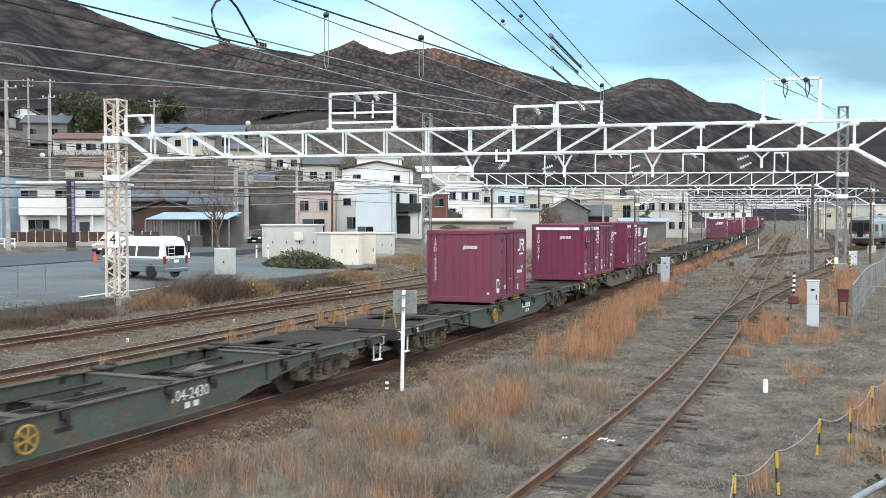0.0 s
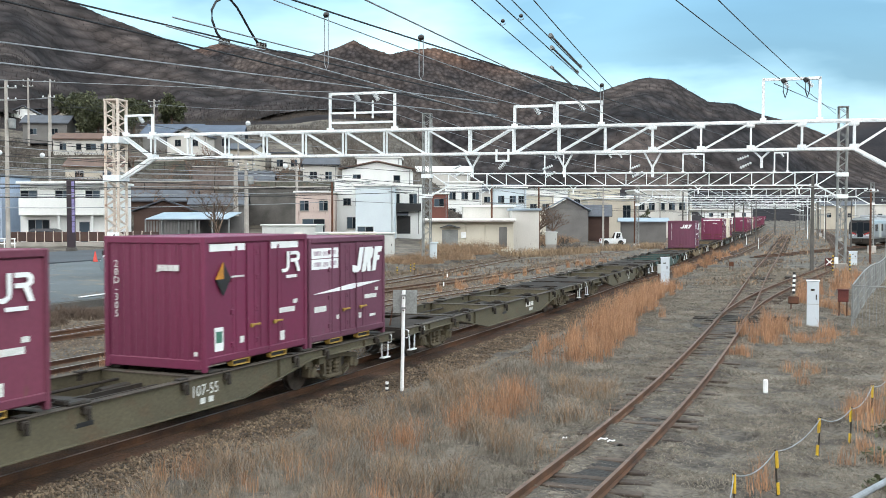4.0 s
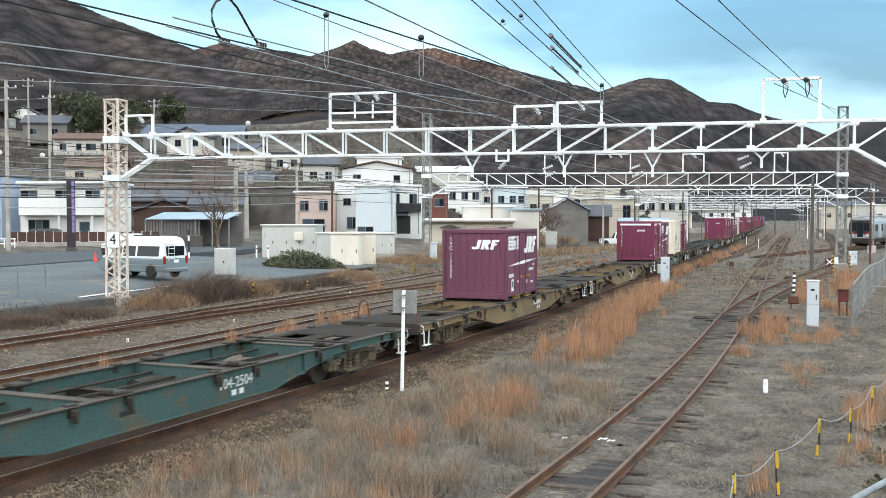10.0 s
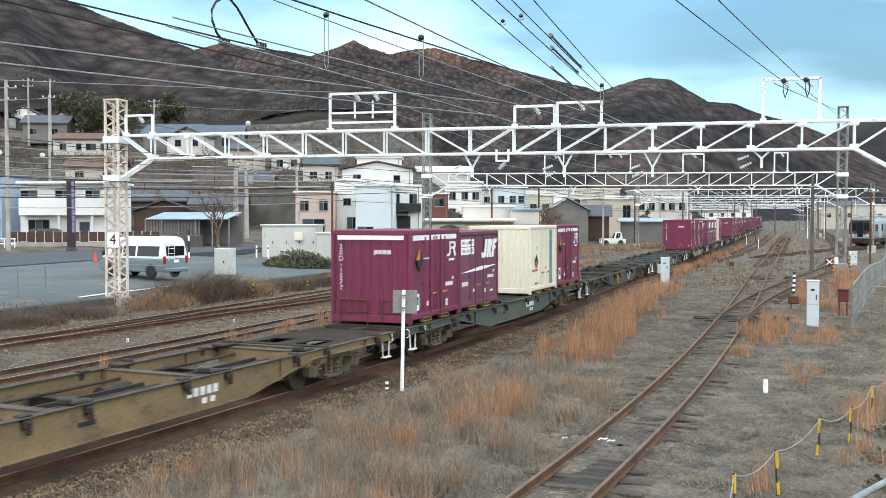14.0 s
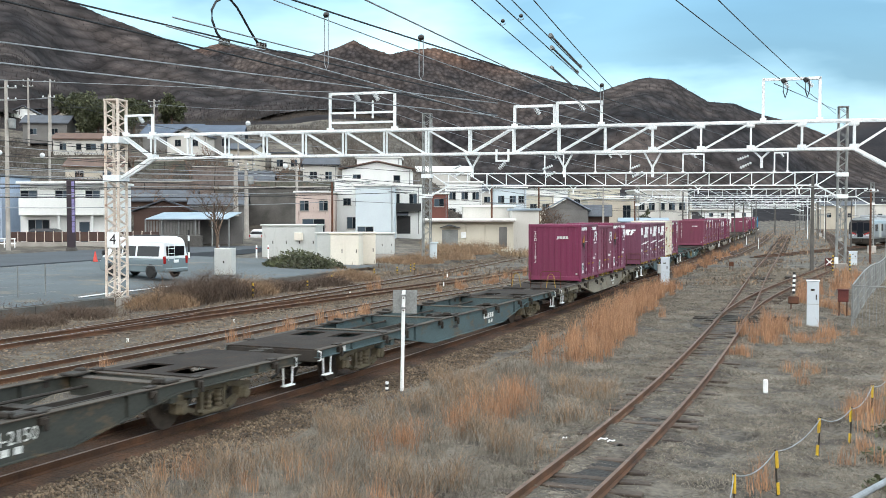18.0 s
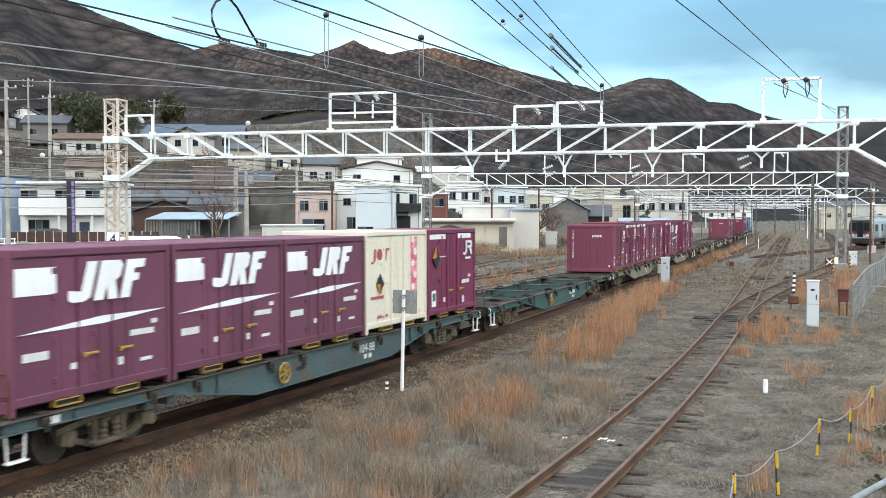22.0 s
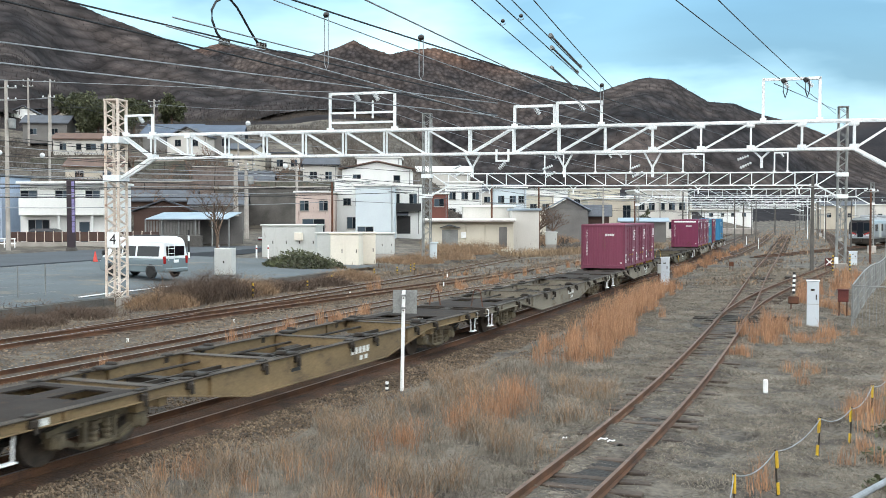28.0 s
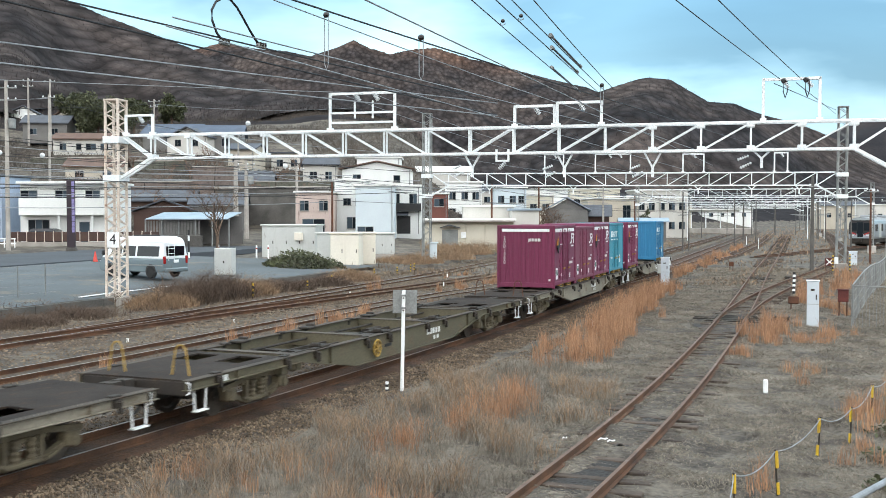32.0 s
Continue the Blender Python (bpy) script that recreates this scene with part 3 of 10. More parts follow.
# ---- tracks ----
GAUGE = 1.067


def rail_profile():
    # (lateral, height) round one rail, rail top at 0
    return [(-0.032, 0.0), (0.032, 0.0), (0.034, -0.03), (0.010, -0.045), (0.010, -0.12), (0.06, -0.14), (0.06, -0.15), (-0.06, -0.15), (-0.06, -0.14), (-0.010, -0.12), (-0.010, -0.045), (-0.034, -0.03)]


def rail(points, parent, top, name="rail"):
    """Rail swept along (x, y, z) points; the head has its own material."""
    b = Build()
    pts = [Vector(p) for p in points]
    prof = rail_profile()
    k = len(prof)
    v = []
    for i, p in enumerate(pts):
        d = (pts[min(i + 1, len(pts) - 1)] - pts[max(i - 1, 0)]).normalized()
        a = Vector((d.y, -d.x, 0)).normalized()
        v += [p + a * u + Vector((0, 0, w)) for u, w in prof]
    b.add(v, [])
    for i in range(len(pts) - 1):
        for j in range(k):
            a0, a1 = i * k + j, i * k + (j + 1) % k
            b.f.append((a0, a1, a1 + k, a0 + k))
            b.m.append(1 if j == 0 else 0)
    return part(name, b, [M["rail_side"], top], parent)


def offset_points(centre, off):
    """Points off metres to the right of a polyline of (x, y, z)."""
    out = []
    for i, p in enumerate(centre):
        a, c = Vector(centre[max(i - 1, 0)]), Vector(centre[min(i + 1, len(centre) - 1)])
        d = (c - a).normalized()
        out.append((p[0] + d.y * off, p[1] - d.x * off, p[2]))
    return out


SLEEPER = Build().box(-1.05, 1.05, -0.11, 0.11, -0.14, 0.0, 0.015).mesh("sleeper", M["sleeper"])


def track(name, label, centre, top, near=(0, 0), sleepers=True, spacing=0.66, bed=True, raise_by=0.0):
    """Two rails and sleepers along a centre line at rail level."""
    t = thing(name, label, "railway track", kind="structure")
    rail(offset_points(centre, -GAUGE / 2), t, top)
    rail(offset_points(centre, GAUGE / 2), t, top)
    if not sleepers:
        return t
    P = np.array(centre)
    d = np.concatenate([[0], np.cumsum(np.linalg.norm(np.diff(P, axis=0), axis=1))])
    rng = random.Random(len(name) + int(abs(P[0, 0]) * 10))
    rest = Build()
    for q in np.arange(0.3, d[-1], spacing):
        x, y, z = (np.interp(q, d, P[:, i]) for i in range(3))
        x2, y2 = (np.interp(q + 0.3, d, P[:, i]) for i in range(2))
        a = math.atan2(y2 - y, x2 - x) - math.pi / 2 + rng.uniform(-0.03, 0.03)
        m = Matrix.Translation((x + rng.uniform(-0.04, 0.04), y, z - 0.152 + raise_by + rng.uniform(-0.012, 0.006))) @ Matrix.Rotation(a, 4, "Z")
        if near[0] <= q <= near[1]:
            ob = part("sleeper", SLEEPER, None, t)
            ob.matrix_basis = m
        else:
            rest.box(-1.05, 1.05, -0.11, 0.11, -0.14, 0.0, 0, m=m)
    if rest.v:
        tagged(part("far_sleepers", rest, M["sleeper"], t), kind="stuff")
    return t


def along(off0, off1, s0, s1, z=0.0, step=3.0):
    """Centre line beside the freight line, its offset going from off0 to off1."""
    out = []
    n = max(2, int((s1 - s0) / step))
    for i in range(n + 1):
        s = s0 + (s1 - s0) * i / n
        k = i / n
        k = k * k * (3 - 2 * k) if off0 != off1 else 0
        p = line(s, off0 + (off1 - off0) * k)
        out.append((p[0], p[1], z))
    return out


def track_points(pairs, z0, z1, step=2.5):
    """Centre line from (s, offset) pairs, smoothed, rail level going from z0 to z1."""
    a, o = [p[0] for p in pairs], [p[1] for p in pairs]
    out = []
    for s in np.arange(a[0], a[-1] + 0.1, step):
        off = float(np.mean([np.interp(s + d, a, o) for d in np.linspace(-6, 6, 7)]))
        p = line(s, off)
        out.append((p[0], p[1], z0 + (z1 - z0) * float(smooth(a[0], min(a[-1], 90), np.array(s)))))
    return out


track("main_track", "rusty main track with bright rail heads beside the bank", track_points([(-10, -11.0), (20, -11.4), (28, -11.9), (45, -12.4), (62, -12.8), (80, -14.2), (143, -17.4), (200, -18.5), (330, -19)], 0.22, 0.1), M["rail_bright"])
track("loop_track", "rusty track diverging from the main track", track_points([(24, -11.5), (32, -11.1), (41, -10.3), (52, -9.4), (70, -8.6), (120, -8.4), (330, -8.5)], 0.215, 0.05), M["rail_rust"])
track("middle_track", "rusty track among dry weeds between the lines", track_points([(-10, -6.6), (20, -6.7), (42, -7.2), (55, -5.7), (70, -4.7), (90, -4.2), (330, -4.2)], 0.2, 0.0), M["rail_bright"])
track("branch_track", "rusty branch track curving off the siding", track_points([(39, 8.1), (43.5, 7.95), (48, 8.15), (57, 9.0), (62, 9.5), (68, 10.3), (80, 12.0), (110, 14.5), (200, 16.0), (330, 16.5)], 0.0, 0.0), M["rail_rust"])
track("crossover_track", "rusty track leaving the freight line", track_points([(60, 0.05), (66, 0.7), (77, 1.1), (89, 1.9), (110, 3.6), (150, 4.4), (330, 4.5)], -0.01, -0.01), M["rail_top"])

track("freight_track", "rusty freight track on brown ballast under the train", along(0, 0, -60, 420), M["rail_top"], raise_by=-0.02)


def siding_centre():
    pts = [(-4.4, -60.0), (-4.62, 2.0), (-4.70, 8.0), (-4.80, 13.7), (-5.10, 20.4), (-5.45, 26.0), (-6.20, 33.6), (-6.86, 40.8), (-8.3, 54.0), (-10.65, 74.3), (-13.25, 99.4), (-18.7, 149.0), (-26.2, 217.8), (-37.0, 310.0)]
    xs, ys = [p[0] for p in pts], [p[1] for p in pts]
    out = []
    for y in np.concatenate([np.arange(-50, 60, 2.0), np.arange(60, 310, 6.0)]):
        # gentle smoothing over a window
        w = [np.interp(y + dy, ys, xs) for dy in np.linspace(-7, 7, 9)]
        out.append((float(np.mean(w)), float(y), 0.0))
    return out


track("siding_track", "rusty overgrown siding with weathered wooden sleepers", siding_centre(), M["rail_rust"], near=(61, 112), raise_by=-0.012)


# ---- the freight train ----
SLOT = 3.79
KNOT_T = [0, 6, 12, 18, 24, 32]
KNOT_V = [10.163, 9.929, 10.341, 11.907, 13.612, 14.332]
_tt = np.linspace(0, 32, 641)
_vv = np.interp(_tt, KNOT_T, KNOT_V)
_SS = np.concatenate([[0], np.cumsum((_vv[1:] + _vv[:-1]) / 2 * (_tt[1] - _tt[0]))])
KEYED = []  # (thing, place along the train, height)


def wagon_start(k):
    """Place of the first container's front on wagon k, along the line at the start."""
    return 44.41 + 20.4 * (k - 2)


def paint(name, r, g, b, r2, g2, b2, dirt=lin(90, 76, 58), at=0.54):
    return mat(name, lin(r, g, b), lin(r2, g2, b2), 0.75, 0.0, 0.5, 20, 0.12, patch=dirt, patch_at=at, patch_scale=1.2, streak=2.0)


WAGON_PAINT = {
    "green": paint("faded grey green wagon paint", 77, 86, 77, 63, 70, 63),
    "olive": paint("dusty olive wagon paint", 95, 88, 69, 79, 74, 58),
    "teal": paint("faded teal wagon paint", 58, 86, 83, 49, 74, 72),
    "tan": paint("dusty tan wagon paint", 130, 110, 78, 102, 86, 62),
    "pale": paint("dusty pale grey wagon paint", 132, 125, 111, 111, 104, 92),
    "slate": paint("dark slate grey wagon paint", 64, 66, 60, 50, 52, 48),
    "darkteal": paint("dull dark teal wagon paint", 58, 88, 88, 48, 74, 75),
    "blue": paint("faded blue grey wagon paint", 74, 92, 95, 62, 76, 79),
}
DECK = mat("worn grey deck plate", lin(56, 50, 46), lin(37, 32, 29), 0.95, 0.0, 1.5, 30, 0.2, patch=lin(64, 51, 42), patch_at=0.54, spec=0.2)
DUST = mat("dusty worn top flange", lin(78, 70, 61), lin(50, 44, 39), 0.9, 0.0, 1.5, 30, 0.2, patch=lin(86, 64, 50), patch_at=0.58)
HALF = 9.8


def sill_outline():
    # (along, height): deep in the middle, shallow over the bogies
    return [(-HALF, 1.0), (-HALF, 0.80), (-5.75, 0.80), (-3.4, 0.40), (-3.0, 0.36), (3.0, 0.36), (3.4, 0.40), (5.75, 0.80), (HALF, 0.80), (HALF, 1.0)]


def make_sill(y, out):
    b = Build()
    b.prism(sill_outline(), y - 0.012, y + 0.012, "y")
    for z0, z1, lim in ((0.975, 1.0, HALF),):
        b.box(-lim, lim, y - 0.09, y + 0.09, z0, z1, 0.006, 1)
    b.box(-3.1, 3.1, y - 0.085, y + 0.085, 0.36, 0.385, 0.006)
    for s in (-1, 1):
        b.bar((s * 3.1, y, 0.372), (s * 5.75, y, 0.812), 0.17, 0.025)
        b.box(s * 5.75, s * HALF, y - 0.085, y + 0.085, 0.80, 0.822, 0.005)
    for x in (-8.2, -6.4, -4.4, 4.4, 6.4, 8.2):
        b.box(x - 0.012, x + 0.012, y - 0.08, y + 0.08, 0.81 if abs(x) > 5.5 else 0.60, 0.98)
    return b


def make_deck(s):
    """Plated end over a bogie, with two openings at its inner side."""
    xs = sorted(s * v for v in (6.35, 6.6, 7.5, 9.75))
    ys = [-1.22, -0.84, -0.24, 0.24, 0.84, 1.22]
    k = (1,)
    b = Build().plate(xs, ys, {(i, j) for i in k for j in (1, 3)}, 0.965, 0.998)
    return b


def wheel_mesh():
    b = Build()
    b.lathe([(-0.065, 0.36), (-0.065, 0.43), (0.03, 0.425), (0.032, 0.452), (0.062, 0.452), (0.062, 0.36), (0.02, 0.33), (0.02, 0.14), (0.06, 0.12), (0.07, 0.06), (-0.09, 0.06), (-0.09, 0.12), (-0.03, 0.14), (-0.02, 0.33)], 20, "y")
    return b.mesh("wheel", M["tyre_steel"])


WHEEL = wheel_mesh()


def bogie_frame():
    """Open cast side frame: arched top and bottom bars, columns, springs and axle boxes."""
    b = Build()
    for s in (-1, 1):
        b.bar((s * 1.22, 0, 0.585), (s * 0.46, 0, 0.68), 0.11, 0.10)
        b.bar((s * 0.90, 0, 0.42), (s * 0.42, 0, 0.24), 0.11, 0.09)
        b.box(s * 0.40, s * 0.30, -0.06, 0.06, 0.24, 0.7, 0.01)
        b.box(s * 0.80, s * 1.14, -0.11, 0.11, 0.33, 0.57, 0.03)
    b.box(-0.5, 0.5, -0.055, 0.055, 0.63, 0.74, 0.02)
    b.box(-0.45, 0.45, -0.11, 0.11, 0.19, 0.29, 0.03)
    for x in (-0.16, 0.16):
        b.lathe([(0.28, 0.085), (0.33, 0.095), (0.37, 0.075), (0.42, 0.095), (0.46, 0.075), (0.51, 0.095), (0.55, 0.085), (0.63, 0.09)], 8, "z", (x, -0.03, 0))
    for x in (-0.99, 0.99):
        b.lathe([(-0.13, 0.12), (-0.15, 0.10), (-0.16, 0.04)], 10, "y", (x, 0, 0.43))
    b.box(-0.5, 0.5, -0.02, 0.05, 0.55, 0.62, 0.01)
    b.bar((-0.62, -0.13, 0.34), (-0.36, -0.13, 0.26), 0.05)
    b.bar((0.62, -0.13, 0.34), (0.36, -0.13, 0.26), 0.05)
    return b.mesh("side_frame", M["bogie"])


BOGIE_SIDE = bogie_frame()
BOLSTER = Build().box(-0.22, 0.22, -0.95, 0.95, 0.55, 0.79, 0.03).box(-0.9, 0.9, -0.05, 0.05, 0.38, 0.48, 0.01).mesh("bogie", M["dark"])
AXLE = Build().tube([(0, -0.6, 0), (0, 0.6, 0)], 0.075, 8).box(-0.5, 0.05, -0.35, 0.35, -0.04, 0.04).mesh("axle", M["dark"])
BRAKE_SHOE = Build().box(-0.06, 0.06, -0.07, 0.07, -0.16, 0.16, 0.02).mesh("brake_shoe", M["bogie"])
CROSS_LOW = Build().box(-0.09, 0.09, -1.2, 1.2, 0.5, 0.74, 0.01).box(-0.14, 0.14, -1.2, 1.2, 0.74, 0.76).mesh("cross_beam", M["dark"])
CROSS = Build().box(-0.11, 0.11, -1.2, 1.2, 0.62, 0.955, 0.01).box(-0.13, 0.13, -1.2, 1.2, 0.955, 0.975, 0, 1)
LOCK = Build().box(-0.09, 0.09, -0.05, 0.07, -0.17, -0.03, 0.02).box(-0.035, 0.035, -0.09, -0.02, -0.26, -0.06, 0.012).box(-0.12, 0.12, 0.0, 0.16, -0.01, 0.04, 0.01).mesh("container_lock", M["dark"])
LOCK_DOWN = Build().box(-0.2, 0.2, -0.06, 0.3, -0.005, 0.055, 0.02).box(-0.26, -0.14, -0.02, 0.22, 0.02, 0.11, 0.02).mesh("folded_guide", M["dark"])
STEP = Build()
for _sy in (-0.19, 0.19):
    STEP.tube([(_sy, 0, 0.02), (_sy * 0.85, 0, -0.40)], 0.02, 6)
STEP.box(-0.19, 0.19, -0.07, 0.06, -0.43, -0.40, 0.008)
STEP = STEP.mesh("step", M["white"])
GRAB = Build().tube([(-0.1, 0, 0.0), (-0.1, -0.07, 0.03), (-0.1, -0.07, 0.2), (-0.1, 0, 0.23)], 0.016, 6).mesh("grab_handle", M["white"])
RAILING = Build().tube([(0, -0.42, 0), (0, -0.42, 0.62), (0, -0.36, 0.70), (0, 0.36, 0.70), (0, 0.42, 0.62), (0, 0.42, 0)], 0.02, 6).tube([(0, -0.42, 0.36), (0, 0.42, 0.36)], 0.015, 6)
RAILING = {"grey": RAILING.mesh("end_railing", M["rust_steel"]), "yellow": RAILING.mesh("end_railing", M["yellow"])}
STAND = Build().tube([(-0.2, 0, 0), (-0.12, 0, 0.5), (-0.05, 0, 0.58), (0.05, 0, 0.58), (0.12, 0, 0.5), (0.2, 0, 0)], 0.018, 6)
STAND = {"grey": STAND.mesh("hand_brake_stand", M["rust_steel"]), "yellow": STAND.mesh("hand_brake_stand", M["fork_yellow"])}
BRAKE_WHEEL = Build()
_ring = [(0.21 * math.cos(2 * math.pi * i / 20), -0.1, 0.21 * math.sin(2 * math.pi * i / 20)) for i in range(21)]
BRAKE_WHEEL.tube(_ring, 0.022, 6, cap=False)
for _i in range(3):
    _q = math.pi * _i / 3 + 0.3
    BRAKE_WHEEL.bar((0.21 * math.cos(_q), -0.1, 0.21 * math.sin(_q)), (-0.21 * math.cos(_q), -0.1, -0.21 * math.sin(_q)), 0.035)
BRAKE_WHEEL.tube([(0, -0.13, 0), (0, 0.02, 0)], 0.05, 8)
BRAKE_WHEEL = {"yellow": BRAKE_WHEEL.mesh("brake_wheel", M["fork_yellow"]), "olive": BRAKE_WHEEL.mesh("brake_wheel", WAGON_PAINT["olive"])}
COUPLER = Build().box(-0.25, 0.35, -0.07, 0.07, 0.80, 0.94, 0.02).prism([(0.35, -0.14), (0.62, -0.16), (0.66, -0.02), (0.52, 0.02), (0.60, 0.12), (0.42, 0.16), (0.33, 0.12)], 0.74, 0.99, "z").mesh("coupler", M["dark"])
HOSE = Build().tube([(0.0, 0.35, 0.76), (0.12, 0.34, 0.62), (0.26, 0.3, 0.42), (0.42, 0.26, 0.36)], 0.028, 6).mesh("air_hose", M["rubber"])


def letters(text, size, material, parent, m, name="marking", label="", spacing=1.0, shear=0.0):
    """Flat letters of the built-in font, turned to a mesh under its parent."""
    cu = bpy.data.curves.new(name, "FONT")
    cu.body, cu.size, cu.align_x, cu.align_y, cu.extrude = text, size, "CENTER", "CENTER", 0.002
    cu.space_character, cu.shear, cu.resolution_u, cu.space_line = spacing, shear, 2, 0.82
    tmp = bpy.data.objects.new(name, cu)
    me = bpy.data.meshes.new_from_object(tmp)
    bpy.data.objects.remove(tmp)
    me.materials.clear()
    me.materials.append(material)
    ob = part(name, me, None, parent, label)
    ob.matrix_basis = m
    return ob


SIDE = Matrix.Rotation(radians(90), 4, "X")  # lettering that faces -y
FRONT = Matrix.Rotation(radians(-90), 4, "Z") @ Matrix.Rotation(radians(90), 4, "X")  # lettering that faces -x
MARK_WHITE = mat("chalky white lettering", lin(222, 223, 220), lin(196, 198, 194), 0.7, 0.0, 3, 40, 0.0)


def make_wagon(colour, number="", wheel="", stand="", railing="", steps=(-1, 1), label=""):
    pm = WAGON_PAINT[colour]
    w = thing("container_wagon", label, "freight wagon", group="wagons of the freight train")
    key = "sill_" + colour
    if key not in CACHE:
        CACHE[key] = (make_sill(-1.23, -1).mesh("side_sill", [pm, DUST]), make_sill(1.23, 1).mesh("side_sill", [pm, DUST]), make_deck(1).mesh("end_deck", [DECK]), make_deck(-1).mesh("end_deck", [DECK]))
    for me in CACHE[key][:2]:
        part("side_sill", me, None, w)
    for me in CACHE[key][2:]:
        part("end_deck", me, None, w, "worn grey deck plate")
    for s in (-1, 1):
        part("end_beam", END_BEAM[s], None, w)
    if "centre" not in CACHE:
        CACHE["centre"] = Build().box(-HALF, HALF, -0.22, -0.16, 0.5, 0.78).box(-HALF, HALF, 0.16, 0.22, 0.5, 0.78).tube([(-6.2, 0.75, 0.82), (6.2, 0.75, 0.82)], 0.03, 6).tube([(-6.2, -0.6, 0.8), (1.2, -0.6, 0.8)], 0.025, 6).box(-2.2, -0.8, -0.75, -0.3, 0.42, 0.78, 0.06).tube([(1.0, 0.55, 0.58), (2.6, 0.55, 0.58)], 0.2, 12).mesh("centre_sill", M["dark"])
    part("centre_sill", CACHE["centre"], None, w)
    if "cross_" + colour not in CACHE:
        CACHE["cross_" + colour] = CROSS.mesh("cross_beam", [pm, DUST])
    for x in (-6.3, -5.7, -3.79, -1.9, 0.0, 1.9, 3.79, 5.7, 6.3):
        c = part("cross_beam", CROSS_LOW if x in (-3.79, 0.0, 3.79) else CACHE["cross_" + colour], None, w)
        c.location = (x, 0, 0)
    for s in (-1, 1):
        bg = part("bogie", BOLSTER, None, w)
        bg.location = (7.1 * s, 0, 0)
        for side in (-1, 1):
            f = part("side_frame", BOGIE_SIDE, None, bg)
            f.matrix_basis = Matrix.Translation((0, side * 0.96, 0)) @ Matrix.Rotation(0 if side < 0 else math.pi, 4, "Z")
        for x in (-0.95, 0.95):
            for side in (-1, 1):
                wh = part("wheel", WHEEL, None, bg)
                wh.matrix_basis = Matrix.Translation((x, side * 0.56, 0.43)) @ Matrix.Rotation(0 if side < 0 else math.pi, 4, "Z")
            ax = part("axle", AXLE, None, bg)
            ax.location = (x, 0, 0.43)
        cp = part("coupler", COUPLER, None, w)
        cp.matrix_basis = Matrix.Translation((HALF * s - 0.25 * s, 0, 0)) @ Matrix.Rotation(0 if s > 0 else math.pi, 4, "Z")
        hs = part("air_hose", HOSE, None, w)
        hs.matrix_basis = Matrix.Translation((HALF * s - 0.05 * s, 0, 0)) @ Matrix.Rotation(0 if s > 0 else math.pi, 4, "Z")
        if s in steps:
            for side in (-1, 1):
                st = part("step", STEP, None, w, "white painted step")
                st.location = ((HALF - 0.42) * s, side * 1.24, 0.80)
        gr = part("grab_handle", GRAB, None, w)
        gr.location = ((HALF - 0.1) * s, -1.25, 0.74)
    for j in range(5):
        for e in (-1.25, 1.25):
            for side in (-1, 1):
                x = (j - 2) * SLOT + e
                lk = part("container_lock", LOCK, None, w)
                lk.matrix_basis = Matrix.Translation((x, side * 1.28, 0.99)) @ Matrix.Rotation(0 if side < 0 else math.pi, 4, "Z")
    for e in (-4.6, -1.4, 2.2, 5.6):
        for side in (-1, 1):
            g = part("folded_guide", LOCK_DOWN, None, w)
            g.matrix_basis = Matrix.Translation((e, side * 1.2, 1.0)) @ Matrix.Rotation(0 if side < 0 else math.pi, 4, "Z")
    if wheel:
        bw = part("brake_wheel", BRAKE_WHEEL[wheel], None, w, "yellow spoked brake wheel")
        bw.location = (-2.1, -1.25, 0.68)
    if stand:
        for y in (-0.75, 0.75):
            st = part("hand_brake_stand", STAND[stand], None, w)
            st.matrix_basis = Matrix.Translation((-9.3, y, 0.99)) @ Matrix.Rotation(math.pi / 2, 4, "Z")
    if railing:
        for y in (-0.78, 0.5):
            st = part("end_railing", RAILING[railing], None, w)
            st.location = (-9.45, y, 0.99)
    nb = Build()
    if number:
        letters(number, 0.30, MARK_WHITE, w, Matrix.Translation((1.9, -1.246, 0.72)) @ SIDE, "number_marking")
    else:
        for i in range(5):
            nb.box(1.3 + i * 0.2, 1.44 + i * 0.2, -1.248, -1.243, 0.64, 0.80)
    for i in range(2):
        nb.box(1.75 + i * 0.25, 1.9 + i * 0.25, -1.248, -1.243, 0.47, 0.58)
    part("sill_slot", Build().box(-1.45, -1.05, -1.249, -1.24, 0.62, 0.70, 0.004), M["black"], w, "dark slot in the side sill")
    nb.box(-8.9, -8.5, -1.262, -1.256, 0.82, 0.94)
    tagged(part("side_markings", nb, MARK_WHITE, w), kind="stuff")
    return w


CACHE = {}
END_BEAM = {s: Build().box(9.6 * s, 9.76 * s, -1.25, 1.25, 0.70, 0.962, 0.012).mesh("end_beam", M["dark"]) for s in (-1, 1)}

